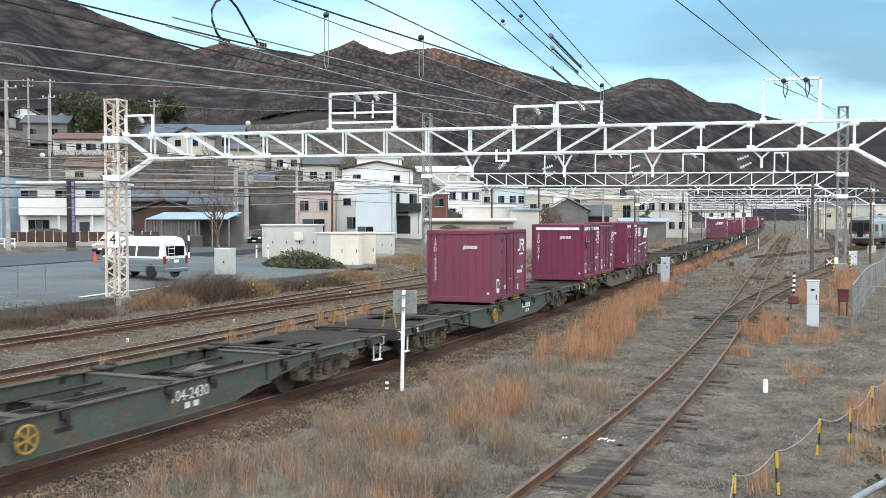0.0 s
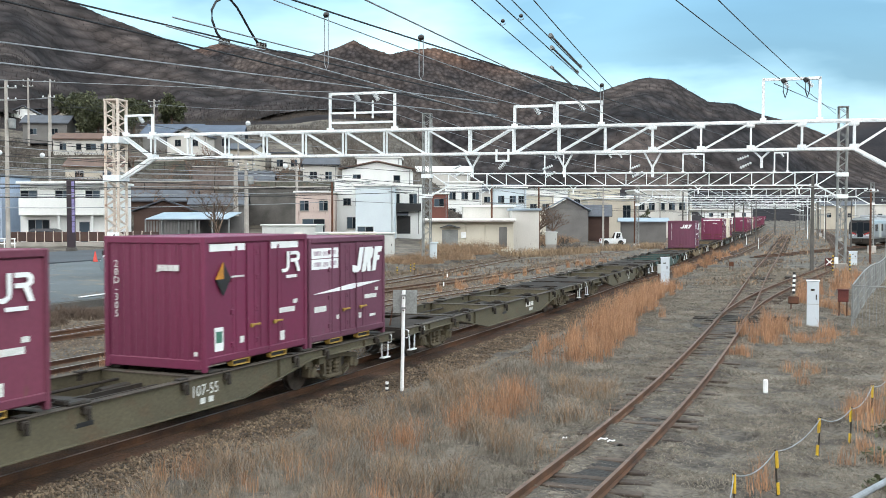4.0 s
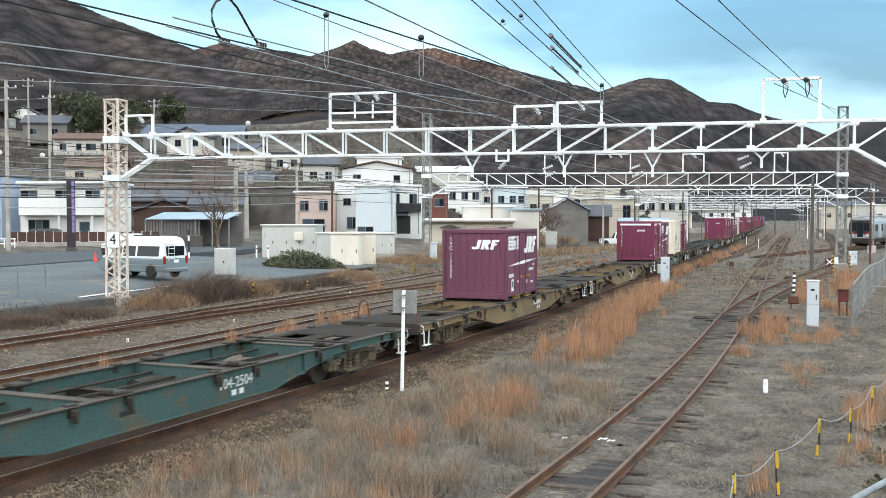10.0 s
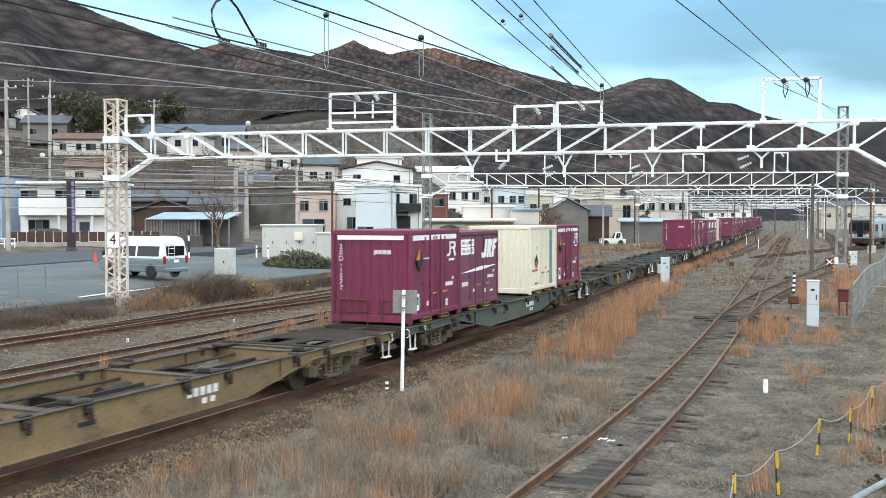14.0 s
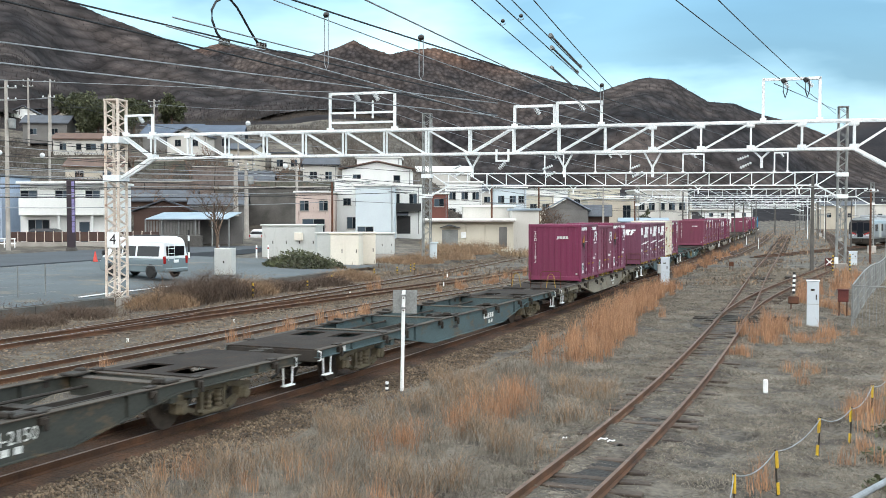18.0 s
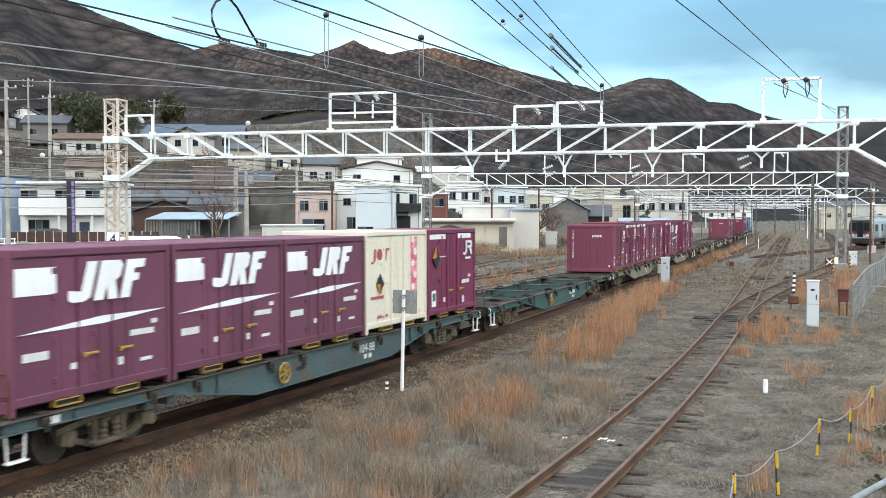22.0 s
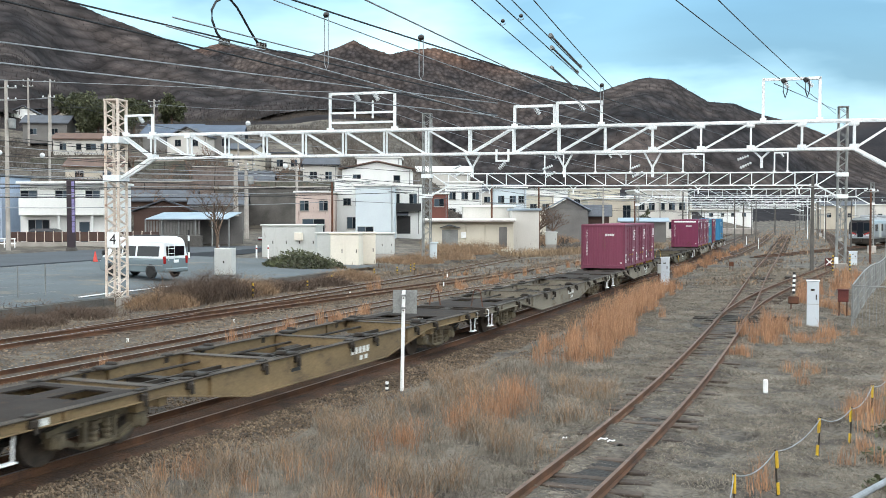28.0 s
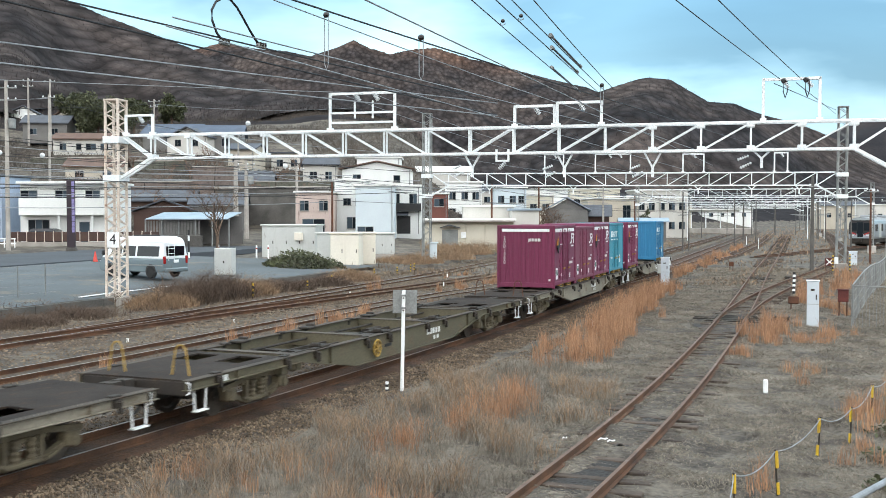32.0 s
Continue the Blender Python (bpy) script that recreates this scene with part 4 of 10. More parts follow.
# container paint
CP = {
    "purple": mat("red purple container paint", lin(114, 39, 72), lin(100, 34, 63), 0.5, 0.0, 0.35, 12, 0.05, rand=0.12, patch=lin(84, 40, 52), patch_at=0.66, streak=0.3, fine_amount=0.08),
    "brown": mat("faded red brown container paint", lin(118, 54, 76), lin(102, 46, 66), 0.6, 0.0, 0.35, 12, 0.06, rand=0.12, patch=lin(104, 66, 62), patch_at=0.62, streak=0.3, fine_amount=0.1),
    "violet": mat("faded violet container paint", lin(110, 60, 82), lin(94, 50, 69), 0.6, 0.0, 0.35, 12, 0.06, rand=0.12, patch=lin(98, 66, 80), patch_at=0.62, streak=0.3, fine_amount=0.1),
    "cream": mat("cream container paint", lin(226, 220, 202), lin(208, 200, 182), 0.55, 0.0, 0.4, 12, 0.05, patch=lin(166, 146, 120), patch_at=0.64, streak=0.3, fine_amount=0.08),
    "blue": mat("bright blue container paint", lin(40, 116, 156), lin(32, 98, 136), 0.5, 0.0, 0.4, 12, 0.05, patch=lin(60, 104, 128), patch_at=0.64, streak=0.3, fine_amount=0.08),
    "teal": mat("teal container paint", lin(56, 140, 160), lin(48, 120, 140), 0.5, 0.0, 0.4, 12, 0.05, patch=lin(70, 120, 132), patch_at=0.64, streak=0.3, fine_amount=0.08),
}
PINK = mat("pink floral band print", lin(206, 92, 108), lin(226, 150, 156), 0.6, 0.0, 6, 30, 0.0, contrast=0.1)
PINK_TEXT = mat("faded red lettering", lin(176, 84, 84), lin(160, 76, 76), 0.6, 0.0, 6, 30, 0.0)
BLUE_PRINT = mat("slate blue band print", lin(84, 110, 130), lin(120, 140, 150), 0.6, 0.0, 6, 30, 0.0)
WORN_PRINT = mat("worn violet print", lin(168, 150, 164), lin(206, 200, 204), 0.7, 0.0, 6, 30, 0.0, contrast=0.2)
CL, CW = 3.715, 2.45


def ribbed(x0, x1, z0, z1, y, depth, pitch, out):
    """Corrugated sheet in the xz plane at y, its ribs standing out."""
    b = Build()
    n = max(2, int(round((x1 - x0) / pitch)))
    v = []
    for i in range(n):
        a, w = x0 + (x1 - x0) * i / n, (x1 - x0) / n
        for u, d in ((0.0, 0), (0.32, 0), (0.42, 1), (0.88, 1), (0.98, 0)):
            v.append((a + w * u, y + out * depth * d))
    v.append((x1, y))
    k = len(v)
    verts = [(x, yy, z0) for x, yy in v] + [(x, yy, z1) for x, yy in v]
    b.add(verts, [(i, i + 1, i + 1 + k, i + k) for i in range(k - 1)])
    return b


def turn(b, a):
    m = Matrix.Rotation(a, 4, "Z")
    b.v = [tuple(m @ Vector(p)) for p in b.v]
    return b


def container_meshes(colour, h):
    key = ("box", colour, h)
    if key in CACHE:
        return CACHE[key]
    pm = CP[colour]
    X, Y = CL / 2, CW / 2
    body = Build()
    body.box(-X + 0.05, X - 0.05, -Y + 0.06, Y - 0.06, 0.12, h - 0.06)
    frame_ = Build()
    for sx in (-1, 1):
        for sy in (-1, 1):
            frame_.box(sx * X, sx * (X - 0.11), sy * Y, sy * (Y - 0.11), 0.0, h, 0.02)
        frame_.box(sx * X, sx * (X - 0.09), -Y + 0.1, Y - 0.1, h - 0.14, h - 0.005, 0.015)
        frame_.box(sx * X, sx * (X - 0.09), -Y + 0.1, Y - 0.1, 0.05, 0.24, 0.015)
    for sy in (-1, 1):
        frame_.box(-X + 0.1, X - 0.1, sy * Y, sy * (Y - 0.09), h - 0.13, h - 0.005, 0.015)
        frame_.box(-X + 0.1, X - 0.1, sy * Y, sy * (Y - 0.09), 0.14, 0.28, 0.015)
    roof = ribbed(-X + 0.1, X - 0.1, 0, CW - 0.2, 0, 0.012, 0.31, 1)
    roof.v = [(p[0], p[2] - CW / 2 + 0.1, h - 0.03 + p[1]) for p in roof.v]
    fork = Build()
    for x0, x1, z0, z1 in ((-0.3, 0.3, 0.02, 0.04), (-0.3, 0.3, 0.12, 0.14), (-0.3, -0.275, 0.02, 0.14), (0.275, 0.3, 0.02, 0.14)):
        fork.box(x0, x1, -Y - 0.002, -Y + 0.12, z0, z1, 0.004)
    fork.box(-0.26, 0.26, -Y + 0.05, -Y + 0.1, 0.05, 0.125, 0, 1)
    end = []
    for s in (-1, 1):
        e = ribbed(-Y + 0.1, Y - 0.1, 0.2, h - 0.12, 0, 0.028, 0.29, -1)
        e.v = [(p[0], p[1] - X + 0.045, p[2]) for p in e.v]
        end.append(turn(e, radians(-90) if s < 0 else radians(90)).mesh("end_panel", pm))
    door = Build()
    door.box(-0.94, -0.02, -0.02, 0.02, 0.27, h - 0.15, 0.012)
    for x in (-0.80, -0.16):
        door.box(x - 0.035, x + 0.035, -0.035, -0.018, 0.30, h - 0.2, 0.01)
    for z in (0.45, 1.1, 1.75, h - 0.35):
        door.box(-0.99, -0.90, -0.045, 0.0, z - 0.05, z + 0.05, 0.01)
    door = door.mesh("door", pm)
    panel = Build()
    panel.box(-0.0, 0.92, -0.012, 0.012, 0.27, h - 0.15, 0.01)
    panel = panel.mesh("side_panel", pm)
    lever = Build().box(-0.19, 0.12, -0.02, 0.02, -0.022, 0.022, 0.008).box(-0.22, -0.15, -0.03, 0.02, -0.05, 0.03, 0.01).mesh("door_lever", M["fork_yellow"])
    rod = Build().tube([(0, 0, 0.2), (0, 0, h - 0.14)], 0.018, 6).mesh("lock_rod", pm)
    CACHE[key] = dict(body=body.mesh("body", pm), frame=frame_.mesh("corner_frame", pm), roof=roof.mesh("roof", pm), fork=fork.mesh("fork_pocket", [M["fork_yellow"], M["black"]]), end=end, door=door, panel=panel, lever=lever, rod=rod)
    return CACHE[key]


def sticker(parent, name, x, z, w, h, material, label="", y=-CW / 2 - 0.012):
    ob = part(name, Build().box(x - w / 2, x + w / 2, y - 0.003, y + 0.012, z - h / 2, z + h / 2), material, parent, label)
    return ob


def diamond(parent, x, z, r, flip=False):
    y = -CW / 2 - 0.02
    b = Build()
    up, dn = (1, 0) if not flip else (0, 1)
    a = 0.75
    b.prism([(x - r * a, z), (x, z + r), (x, z)], y, y + 0.02, "y", up)
    b.prism([(x, z), (x, z + r), (x + r * a, z)], y, y + 0.02, "y", 0)
    b.prism([(x - r * a, z), (x, z), (x, z - r)], y, y + 0.02, "y", 0 if not flip else 1)
    b.prism([(x, z), (x + r * a, z), (x, z - r)], y, y + 0.02, "y", 0)
    part("diamond_sign", b, [M["black"], M["orange_yellow"]], parent, "black and yellow diamond sign")
    sticker(parent, "sign_text", x + r * 1.5, z + 0.03, 0.42, 0.035, MARK_WHITE)


def mark_emblem(parent, x, z, s):
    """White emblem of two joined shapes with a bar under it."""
    y = -CW / 2 - 0.016
    hook = [(-0.9, -0.3), (-0.82, -0.46), (-0.5, -0.46), (-0.26, -0.3), (-0.22, -0.1), (-0.22, 0.5), (-0.42, 0.5), (-0.42, -0.22), (-0.55, -0.3)]
    curl = [(-0.1, 0.5), (0.5, 0.5), (0.68, 0.36), (0.68, 0.14), (0.5, 0.02), (0.72, -0.46), (0.48, -0.46), (0.26, 0), (-0.1, 0), (-0.1, 0.16), (0.4, 0.16), (0.46, 0.25), (0.4, 0.34), (-0.1, 0.34)]
    for sh in (hook, curl, [(-0.5, -0.74), (0.4, -0.74), (0.4, -0.6), (-0.5, -0.6)]):
        part("emblem_shape", Build().prism([(x + u * s, z + v * s) for u, v in sh], y, y + 0.014, "y"), M["white"], parent, "white painted emblem shape")


def slanted(b, x, z, w, h, lean, y):
    b.prism([(x, z), (x + w, z), (x + w + lean, z + h), (x + lean, z + h)], y, y + 0.014, "y")


def mark_slanted(parent, x, z, w, h, front=False):
    """Three slanted white shapes in a row: a hook, a bar with a notch and a flag."""
    shapes = ([(0.00, 0.22), (0.02, 0.06), (0.08, 0), (0.22, 0), (0.30, 0.1), (0.31, 1.0), (0.17, 1.0), (0.17, 0.26), (0.0, 0.30)],
              [(0.36, 0), (0.36, 1), (0.62, 1), (0.68, 0.88), (0.67, 0.58), (0.61, 0.48), (0.69, 0), (0.56, 0), (0.5, 0.4), (0.49, 0)],
              [(0.73, 0), (0.73, 1), (1.0, 1), (1.0, 0.78), (0.86, 0.76), (0.86, 0.64), (0.95, 0.62), (0.95, 0.44), (0.86, 0.42), (0.86, 0)])
    for sh in shapes:
        b = Build().prism([((u - 0.5) * w + v * h * 0.3, v * h) for u, v in sh], 0.0, 0.014, "y")
        ob = part("emblem_shape", b, M["white"], parent, "white slanted emblem shape")
        if front:
            ob.matrix_basis = Matrix.Translation((-CL / 2 - 0.01, x, z)) @ Matrix.Rotation(radians(-90), 4, "Z")
        else:
            ob.matrix_basis = Matrix.Translation((x, -CW / 2 - 0.016, z))


def code_column(parent, text, h):
    """Code painted downwards on the front end."""
    x = -CL / 2 - 0.006
    if text:
        letters("\n".join(text), 0.20, MARK_WHITE, parent, Matrix.Translation((x, CW / 2 - 0.33, h * 0.60)) @ FRONT, "code_marking")
        return
    b = Build()
    for i in range(8):
        if i == 3:
            continue
        b.box(x - 0.003, x + 0.01, CW / 2 - 0.38, CW / 2 - 0.28, h * 0.82 - i * 0.14 - 0.1, h * 0.82 - i * 0.14)
    part("code_marking", b, MARK_WHITE, parent)


def make_container(kind, code=""):
    """kind: purple (tall, white top bands), brown, jrf, cream_pink, cream_blue, blue, teal."""
    colour = {"purple": "purple", "purple_plain": "purple", "jrf_wide": "violet", "brown": "brown", "jrf": "violet", "cream_pink": "cream", "cream_blue": "cream", "blue": "blue", "teal": "teal"}[kind]
    h = 2.6 if kind in ("purple", "purple_plain", "cream_pink", "cream_blue", "blue", "teal") else 2.5
    label = {
        "purple": "red purple steel freight container with white top bands",
        "purple_plain": "red purple steel freight container with two white side bands",
        "brown": "faded red brown steel freight container with white emblem",
        "jrf": "faded violet steel freight container with white slanted emblem",
        "jrf_wide": "worn violet steel freight container with a broad white slanted emblem",
        "cream_pink": "cream freight container with a pink floral band",
        "cream_blue": "weathered cream freight container with a blue band",
        "blue": "bright blue steel freight container with white print",
        "teal": "teal steel freight container with white print",
    }[kind]
    g = container_meshes(colour, h)
    c = thing("freight_container", label, "freight container", group="containers on the train")
    part("body", g["body"], None, c)
    part("corner_frame", g["frame"], None, c)
    part("roof", g["roof"], None, c)
    for fx in (-0.68, 0.68):
        for fa in (0.0, math.pi):
            fp = part("fork_pocket", g["fork"], None, c, "dull yellow fork pocket")
            fp.matrix_basis = Matrix.Rotation(fa, 4, "Z") @ Matrix.Translation((fx, 0, 0))
    for e in g["end"]:
        part("end_panel", e, None, c)
    X, Y = CL / 2, CW / 2
    for side in (-1, 1):
        turn_m = Matrix.Identity(4) if side < 0 else Matrix.Rotation(math.pi, 4, "Z")
        for x0, nm in ((-1.73, "panel"), (0.0, "door"), (1.0, "door2"), (0.88, "panel2")):
            me = g["panel"] if "panel" in nm else g["door"]
            px = {"panel": -1.74, "panel2": 0.84, "door": 0.0, "door2": 0.86}[nm]
            ob = part("side_panel" if "panel" in nm else "door", me, None, c)
            ob.matrix_basis = turn_m @ Matrix.Translation((px, -Y + 0.045, 0))
        for x in (-0.14, 0.70):
            ob = part("door_lever", g["lever"], None, c, "orange yellow door lever")
            ob.matrix_basis = turn_m @ Matrix.Translation((x, -Y - 0.01, 0.78))
        for x in (-0.45, 0.33):
            ob = part("lock_rod", g["rod"], None, c)
            ob.matrix_basis = turn_m @ Matrix.Translation((x, -Y + 0.005, 0))
    yy = -Y + 0.026
    if kind in ("purple", "purple_plain", "brown"):
        mark_emblem(c, 1.2, h * 0.77, 0.46)
        sticker(c, "label_plate", -1.38, 0.6, 0.28, 0.46, M["white"], "white label with green print", yy)
        sticker(c, "label_print", -1.38, 0.64, 0.2, 0.22, M["green_mark"], "", yy - 0.004)
        for x, z, w2, hh in ((1.05, 0.98, 0.62, 0.11), (1.38, 1.14, 0.16, 0.09), (0.86, 0.44, 0.17, 0.2), (-0.62, 0.52, 0.14, 0.13)):
            sticker(c, "side_print", x, z, w2, hh, MARK_WHITE, "", yy)
    if kind in ("purple", "purple_plain"):
        diamond(c, -1.28, h * 0.68, 0.32)
        for x0, x1 in ((-1.66, -0.5), (-0.4, -0.06), (0.0, 0.34), (0.44, 1.66)) if kind == "purple" else ((-1.66, -0.5), (0.44, 1.5)):
            sticker(c, "top_band", (x0 + x1) / 2, h - 0.22, x1 - x0, 0.14, M["white"], "white band", yy)
    if kind == "purple":
        fb = Build().box(-X - 0.014, -X, -Y + 0.22, Y - 0.22, h - 0.27, h - 0.15)
        part("top_band", fb, M["white"], c, "white band")
    if kind == "jrf_wide":
        mark_slanted(c, 0.12, h * 0.65, 1.7, 0.64)
        sticker(c, "notice_panel", -1.33, h * 0.80, 0.86, 0.42, M["white"], "blank white panel", yy)
    if kind == "jrf":
        mark_slanted(c, 0.78, h * 0.65, 1.42, 0.60)
        for zz in (0.855, 0.755):
            np_ = part("notice_panel", Build().box(-1.72, -0.52, yy - 0.003, yy + 0.012, h * zz - 0.115, h * zz + 0.115), M["white"], c, "white panel with worn print")
            part("panel_print", Build().box(-1.62, -1.30, yy - 0.006, yy, h * zz - 0.05, h * zz + 0.05).box(-1.22, -0.98, yy - 0.006, yy, h * zz - 0.06, h * zz + 0.04).box(-0.9, -0.62, yy - 0.006, yy, h * zz - 0.04, h * zz + 0.06), WORN_PRINT, np_)
    if kind in ("jrf", "jrf_wide"):
        mark_slanted(c, -0.35, h * 0.72, 0.95, 0.34, True)
        b = Build().prism([(-1.7, h * 0.485), (0.1, h * 0.495), (1.7, h * 0.545), (0.1, h * 0.545)], yy - 0.02, yy, "y")
        part("stripe", b, M["white"], c, "white rising stripe")
        if code:
            sticker(c, "label_plate", -1.2, 0.52, 0.26, 0.42, M["white"], "white label with green print", yy)
            sticker(c, "label_print", -1.2, 0.55, 0.18, 0.22, M["green_mark"], "", yy - 0.004)
        for x, z, w2, hh in ((-1.34, 0.86, 0.52, 0.13), (1.1, 1.0, 0.62, 0.10), (1.42, 1.16, 0.16, 0.08), (0.55, 0.56, 0.13, 0.13), (-0.55, 0.62, 0.13, 0.1), (1.2, 0.52, 0.3, 0.06)):
            sticker(c, "side_print", x, z, w2, hh, MARK_WHITE, "", yy)
    if kind in ("cream_pink", "cream_blue"):
        band = PINK if kind == "cream_pink" else BLUE_PRINT
        sticker(c, "print_band", 1.02, h * 0.52, 0.42, h * 0.82, band, "pink floral band" if kind == "cream_pink" else "faded blue band", yy)
        if kind == "cream_pink":
            fl = Build()
            for i in range(7):
                for q in range(5):
                    a = q * 2 * math.pi / 5 + i
                    fl.lathe([(yy - 0.012, 0.05), (yy - 0.004, 0.05)], 6, "y", (0.95 + 0.14 * (i % 2) + 0.055 * math.cos(a), 0, 0.42 + i * 0.32 + 0.055 * math.sin(a)))
            part("band_flowers", fl, M["white"], c, "white printed blossoms")
            ob = Build()
            slanted(ob, -1.42, h * 0.70, 0.09, 0.32, 0.06, yy - 0.01)
            slanted(ob, -1.56, h * 0.68, 0.14, 0.06, 0.03, yy - 0.01)
            ob.lathe([(yy - 0.012, 0.15), (yy - 0.004, 0.15)], 14, "y", (-1.08, 0, h * 0.77))
            slanted(ob, -0.78, h * 0.70, 0.08, 0.32, 0.06, yy - 0.01)
            slanted(ob, -0.88, h * 0.70 + 0.27, 0.36, 0.06, 0.02, yy - 0.01)
            part("emblem", ob, PINK_TEXT, c, "faded red emblem")
        diamond(c, -1.1, h * 0.48, 0.26, True)
        for x, z, w2, hh in ((-1.2, 0.9, 0.7, 0.08), (-0.9, 0.4, 0.6, 0.08), (0.3, 0.95, 0.3, 0.06)):
            sticker(c, "side_print", x, z, w2, hh, PINK_TEXT, "", yy)
    if kind in ("blue", "teal"):
        b = Build()
        for i in range(4):
            slanted(b, -1.4 + i * 0.42, h * 0.72, 0.3, 0.3, 0.08, yy - 0.01)
        slanted(b, -1.4, h * 0.66, 1.7, 0.05, 0.02, yy - 0.01)
        part("emblem", b, M["white"], c, "white painted emblem")
        for x, z, w2, hh in ((0.9, 0.7, 0.4, 0.4), (0.3, 0.8, 0.3, 0.2), (-1.2, 0.8, 0.4, 0.12)):
            sticker(c, "side_print", x, z, w2, hh, MARK_WHITE, "", yy)
        if kind == "blue":
            b = Build().box(-X - 0.012, -X, 0.1, 0.75, h * 0.55, h * 0.78)
            part("end_label", b, M["white"], c, "white label on the end")
    if kind != "cream_blue":
        code_column(c, code, h)
    if kind in ("purple", "purple_plain", "brown"):
        b = Build()
        x = -X - 0.006
        for i in range(4):
            b.box(x - 0.003, x + 0.01, -0.62 + i * 0.13, -0.51 + i * 0.13, h * 0.745, h * 0.79)
        b.box(x - 0.003, x + 0.01, -0.16, -0.1, h * 0.735, h * 0.75)
        b.box(x - 0.003, x + 0.01, -1.05, -0.97, 0.32, 0.40)
        tagged(part("front_print", b, MARK_WHITE, c), kind="stuff")
    return c


P_, Q_, B_, J_, W_, CPK, CBL, BL_, TL_ = "purple", "purple_plain", "brown", "jrf", "jrf_wide", "cream_pink", "cream_blue", "blue", "teal"
# wagon: colour, number, brake wheel, hand brake stand, end railing, {slot: (container, code)}
TRAIN = [
    ("green", "104-2430", "yellow", "", "", {}),
    ("green", "", "yellow", "yellow", "", {3: (B_, "19D-47992")}),
    ("olive", "107-55", "", "", "", {1: (P_, "20D-9055"), 2: (B_, ""), 4: (Q_, "20D-305"), 5: (J_, "")}),
    ("olive", "", "", "grey", "", {}),
    ("olive", "106-532", "olive", "", "", {}),
    ("teal", "104-2504", "", "", "", {}),
    ("tan", "", "", "grey", "", {3: (J_, "19C-17005")}),
    ("tan", "", "", "", "", {}),
    ("green", "", "", "", "grey", {1: (P_, "20D-1577"), 2: (J_, ""), 4: (CBL, ""), 5: (P_, "")}),
    ("slate", "104-2150", "yellow", "yellow", "", {}),
    ("blue", "", "", "", "", {}),
    ("pale", "", "", "yellow", "grey", {2: (Q_, "20D-11283"), 3: (B_, ""), 4: (P_, "")}),
    ("blue", "104-88", "yellow", "yellow", "grey", {1: (W_, ""), 2: (W_, ""), 3: (W_, ""), 4: (CPK, ""), 5: (Q_, "")}),
    ("darkteal", "", "yellow", "grey", "", {}),
    ("pale", "", "", "", "", {1: (B_, "19D-47388"), 2: (P_, ""), 3: (P_, ""), 4: (B_, ""), 5: (B_, "")}),
    ("pale", "", "", "grey", "", {1: (Q_, ""), 2: (J_, ""), 4: (Q_, ""), 5: (B_, "")}),
    ("tan", "", "", "grey", "", {}),
    ("pale", "", "", "grey", "", {}),
    ("pale", "", "", "", "", {2: (B_, "19D-46882"), 3: (B_, ""), 4: (B_, "")}),
    ("olive", "", "yellow", "yellow", "", {}),
    ("pale", "", "", "grey", "", {2: (P_, "20D-900"), 3: (B_, ""), 4: (P_, ""), 5: (TL_, "")}),
    ("pale", "", "", "", "", {1: (P_, ""), 4: (BL_, "")}),
]
PAINT_WORDS = {"green": "faded grey green", "olive": "dusty olive", "teal": "faded teal", "darkteal": "dull dark teal", "tan": "dusty tan", "pale": "dusty pale grey", "slate": "dark slate grey", "blue": "faded blue grey"}


def make_train():
    for k, (colour, number, wheel, stand, railing, load) in enumerate(TRAIN):
        state = "empty" if not load else "loaded" if len(load) > 2 else "partly loaded"
        w = make_wagon(colour, number, wheel, stand, railing, {1: (-1,), 2: (1,), 13: (-1,), 14: (1,)}.get(k, (-1, 1)), PAINT_WORDS[colour] + " steel container flat wagon, " + state)
        mid = wagon_start(k) + 2 * SLOT + CL / 2
        KEYED.append((w, mid, 0.0, mid, 0.0))
        for slot, (kind, code) in load.items():
            c = make_container(kind, code)
            KEYED.append((c, mid, 1.02, mid, (slot - 3) * SLOT))


make_train()


def train_rows(mid, z, dx):
    """Rows for a body whose wagon's middle is at mid along the line at the start."""
    rows = []
    for i in range(33):
        s = mid - float(np.interp(i, _tt, _SS))
        a, b = line(s - 7.1), line(s + 7.1)
        p = (a + b) / 2
        d = b - a
        m = Matrix.Translation((p[0], p[1], z)) @ Matrix.Rotation(math.atan2(d[1], d[0]), 4, "Z") @ Matrix.Translation((dx, 0, 0))
        rows.append((float(i), m))
    return rows


# ---- overhead line gantries ----
def lattice(b, x, y, z0, z1, w, step, t=0.05, slot=0):
    """Square lattice column centred at x, y."""
    h = w / 2
    for sx in (-1, 1):
        for sy in (-1, 1):
            b.box(x + sx * h - t, x + sx * h + t, y + sy * h - t, y + sy * h + t, z0, z1, 0, slot)
    n = max(1, int((z1 - z0) / step))
    for i in range(n):
        a, c = z0 + (z1 - z0) * i / n, z0 + (z1 - z0) * (i + 1) / n
        m = (a + c) / 2
        for s in (-1, 1):
            b.bar((x - h, y + s * h, a), (x + h, y + s * h, m), t * 0.9, slot=slot)
            b.bar((x + h, y + s * h, m), (x - h, y + s * h, c), t * 0.9, slot=slot)
            b.bar((x + s * h, y - h, a), (x + s * h, y + h, m), t * 0.9, slot=slot)
            b.bar((x + s * h, y + h, m), (x + s * h, y - h, c), t * 0.9, slot=slot)


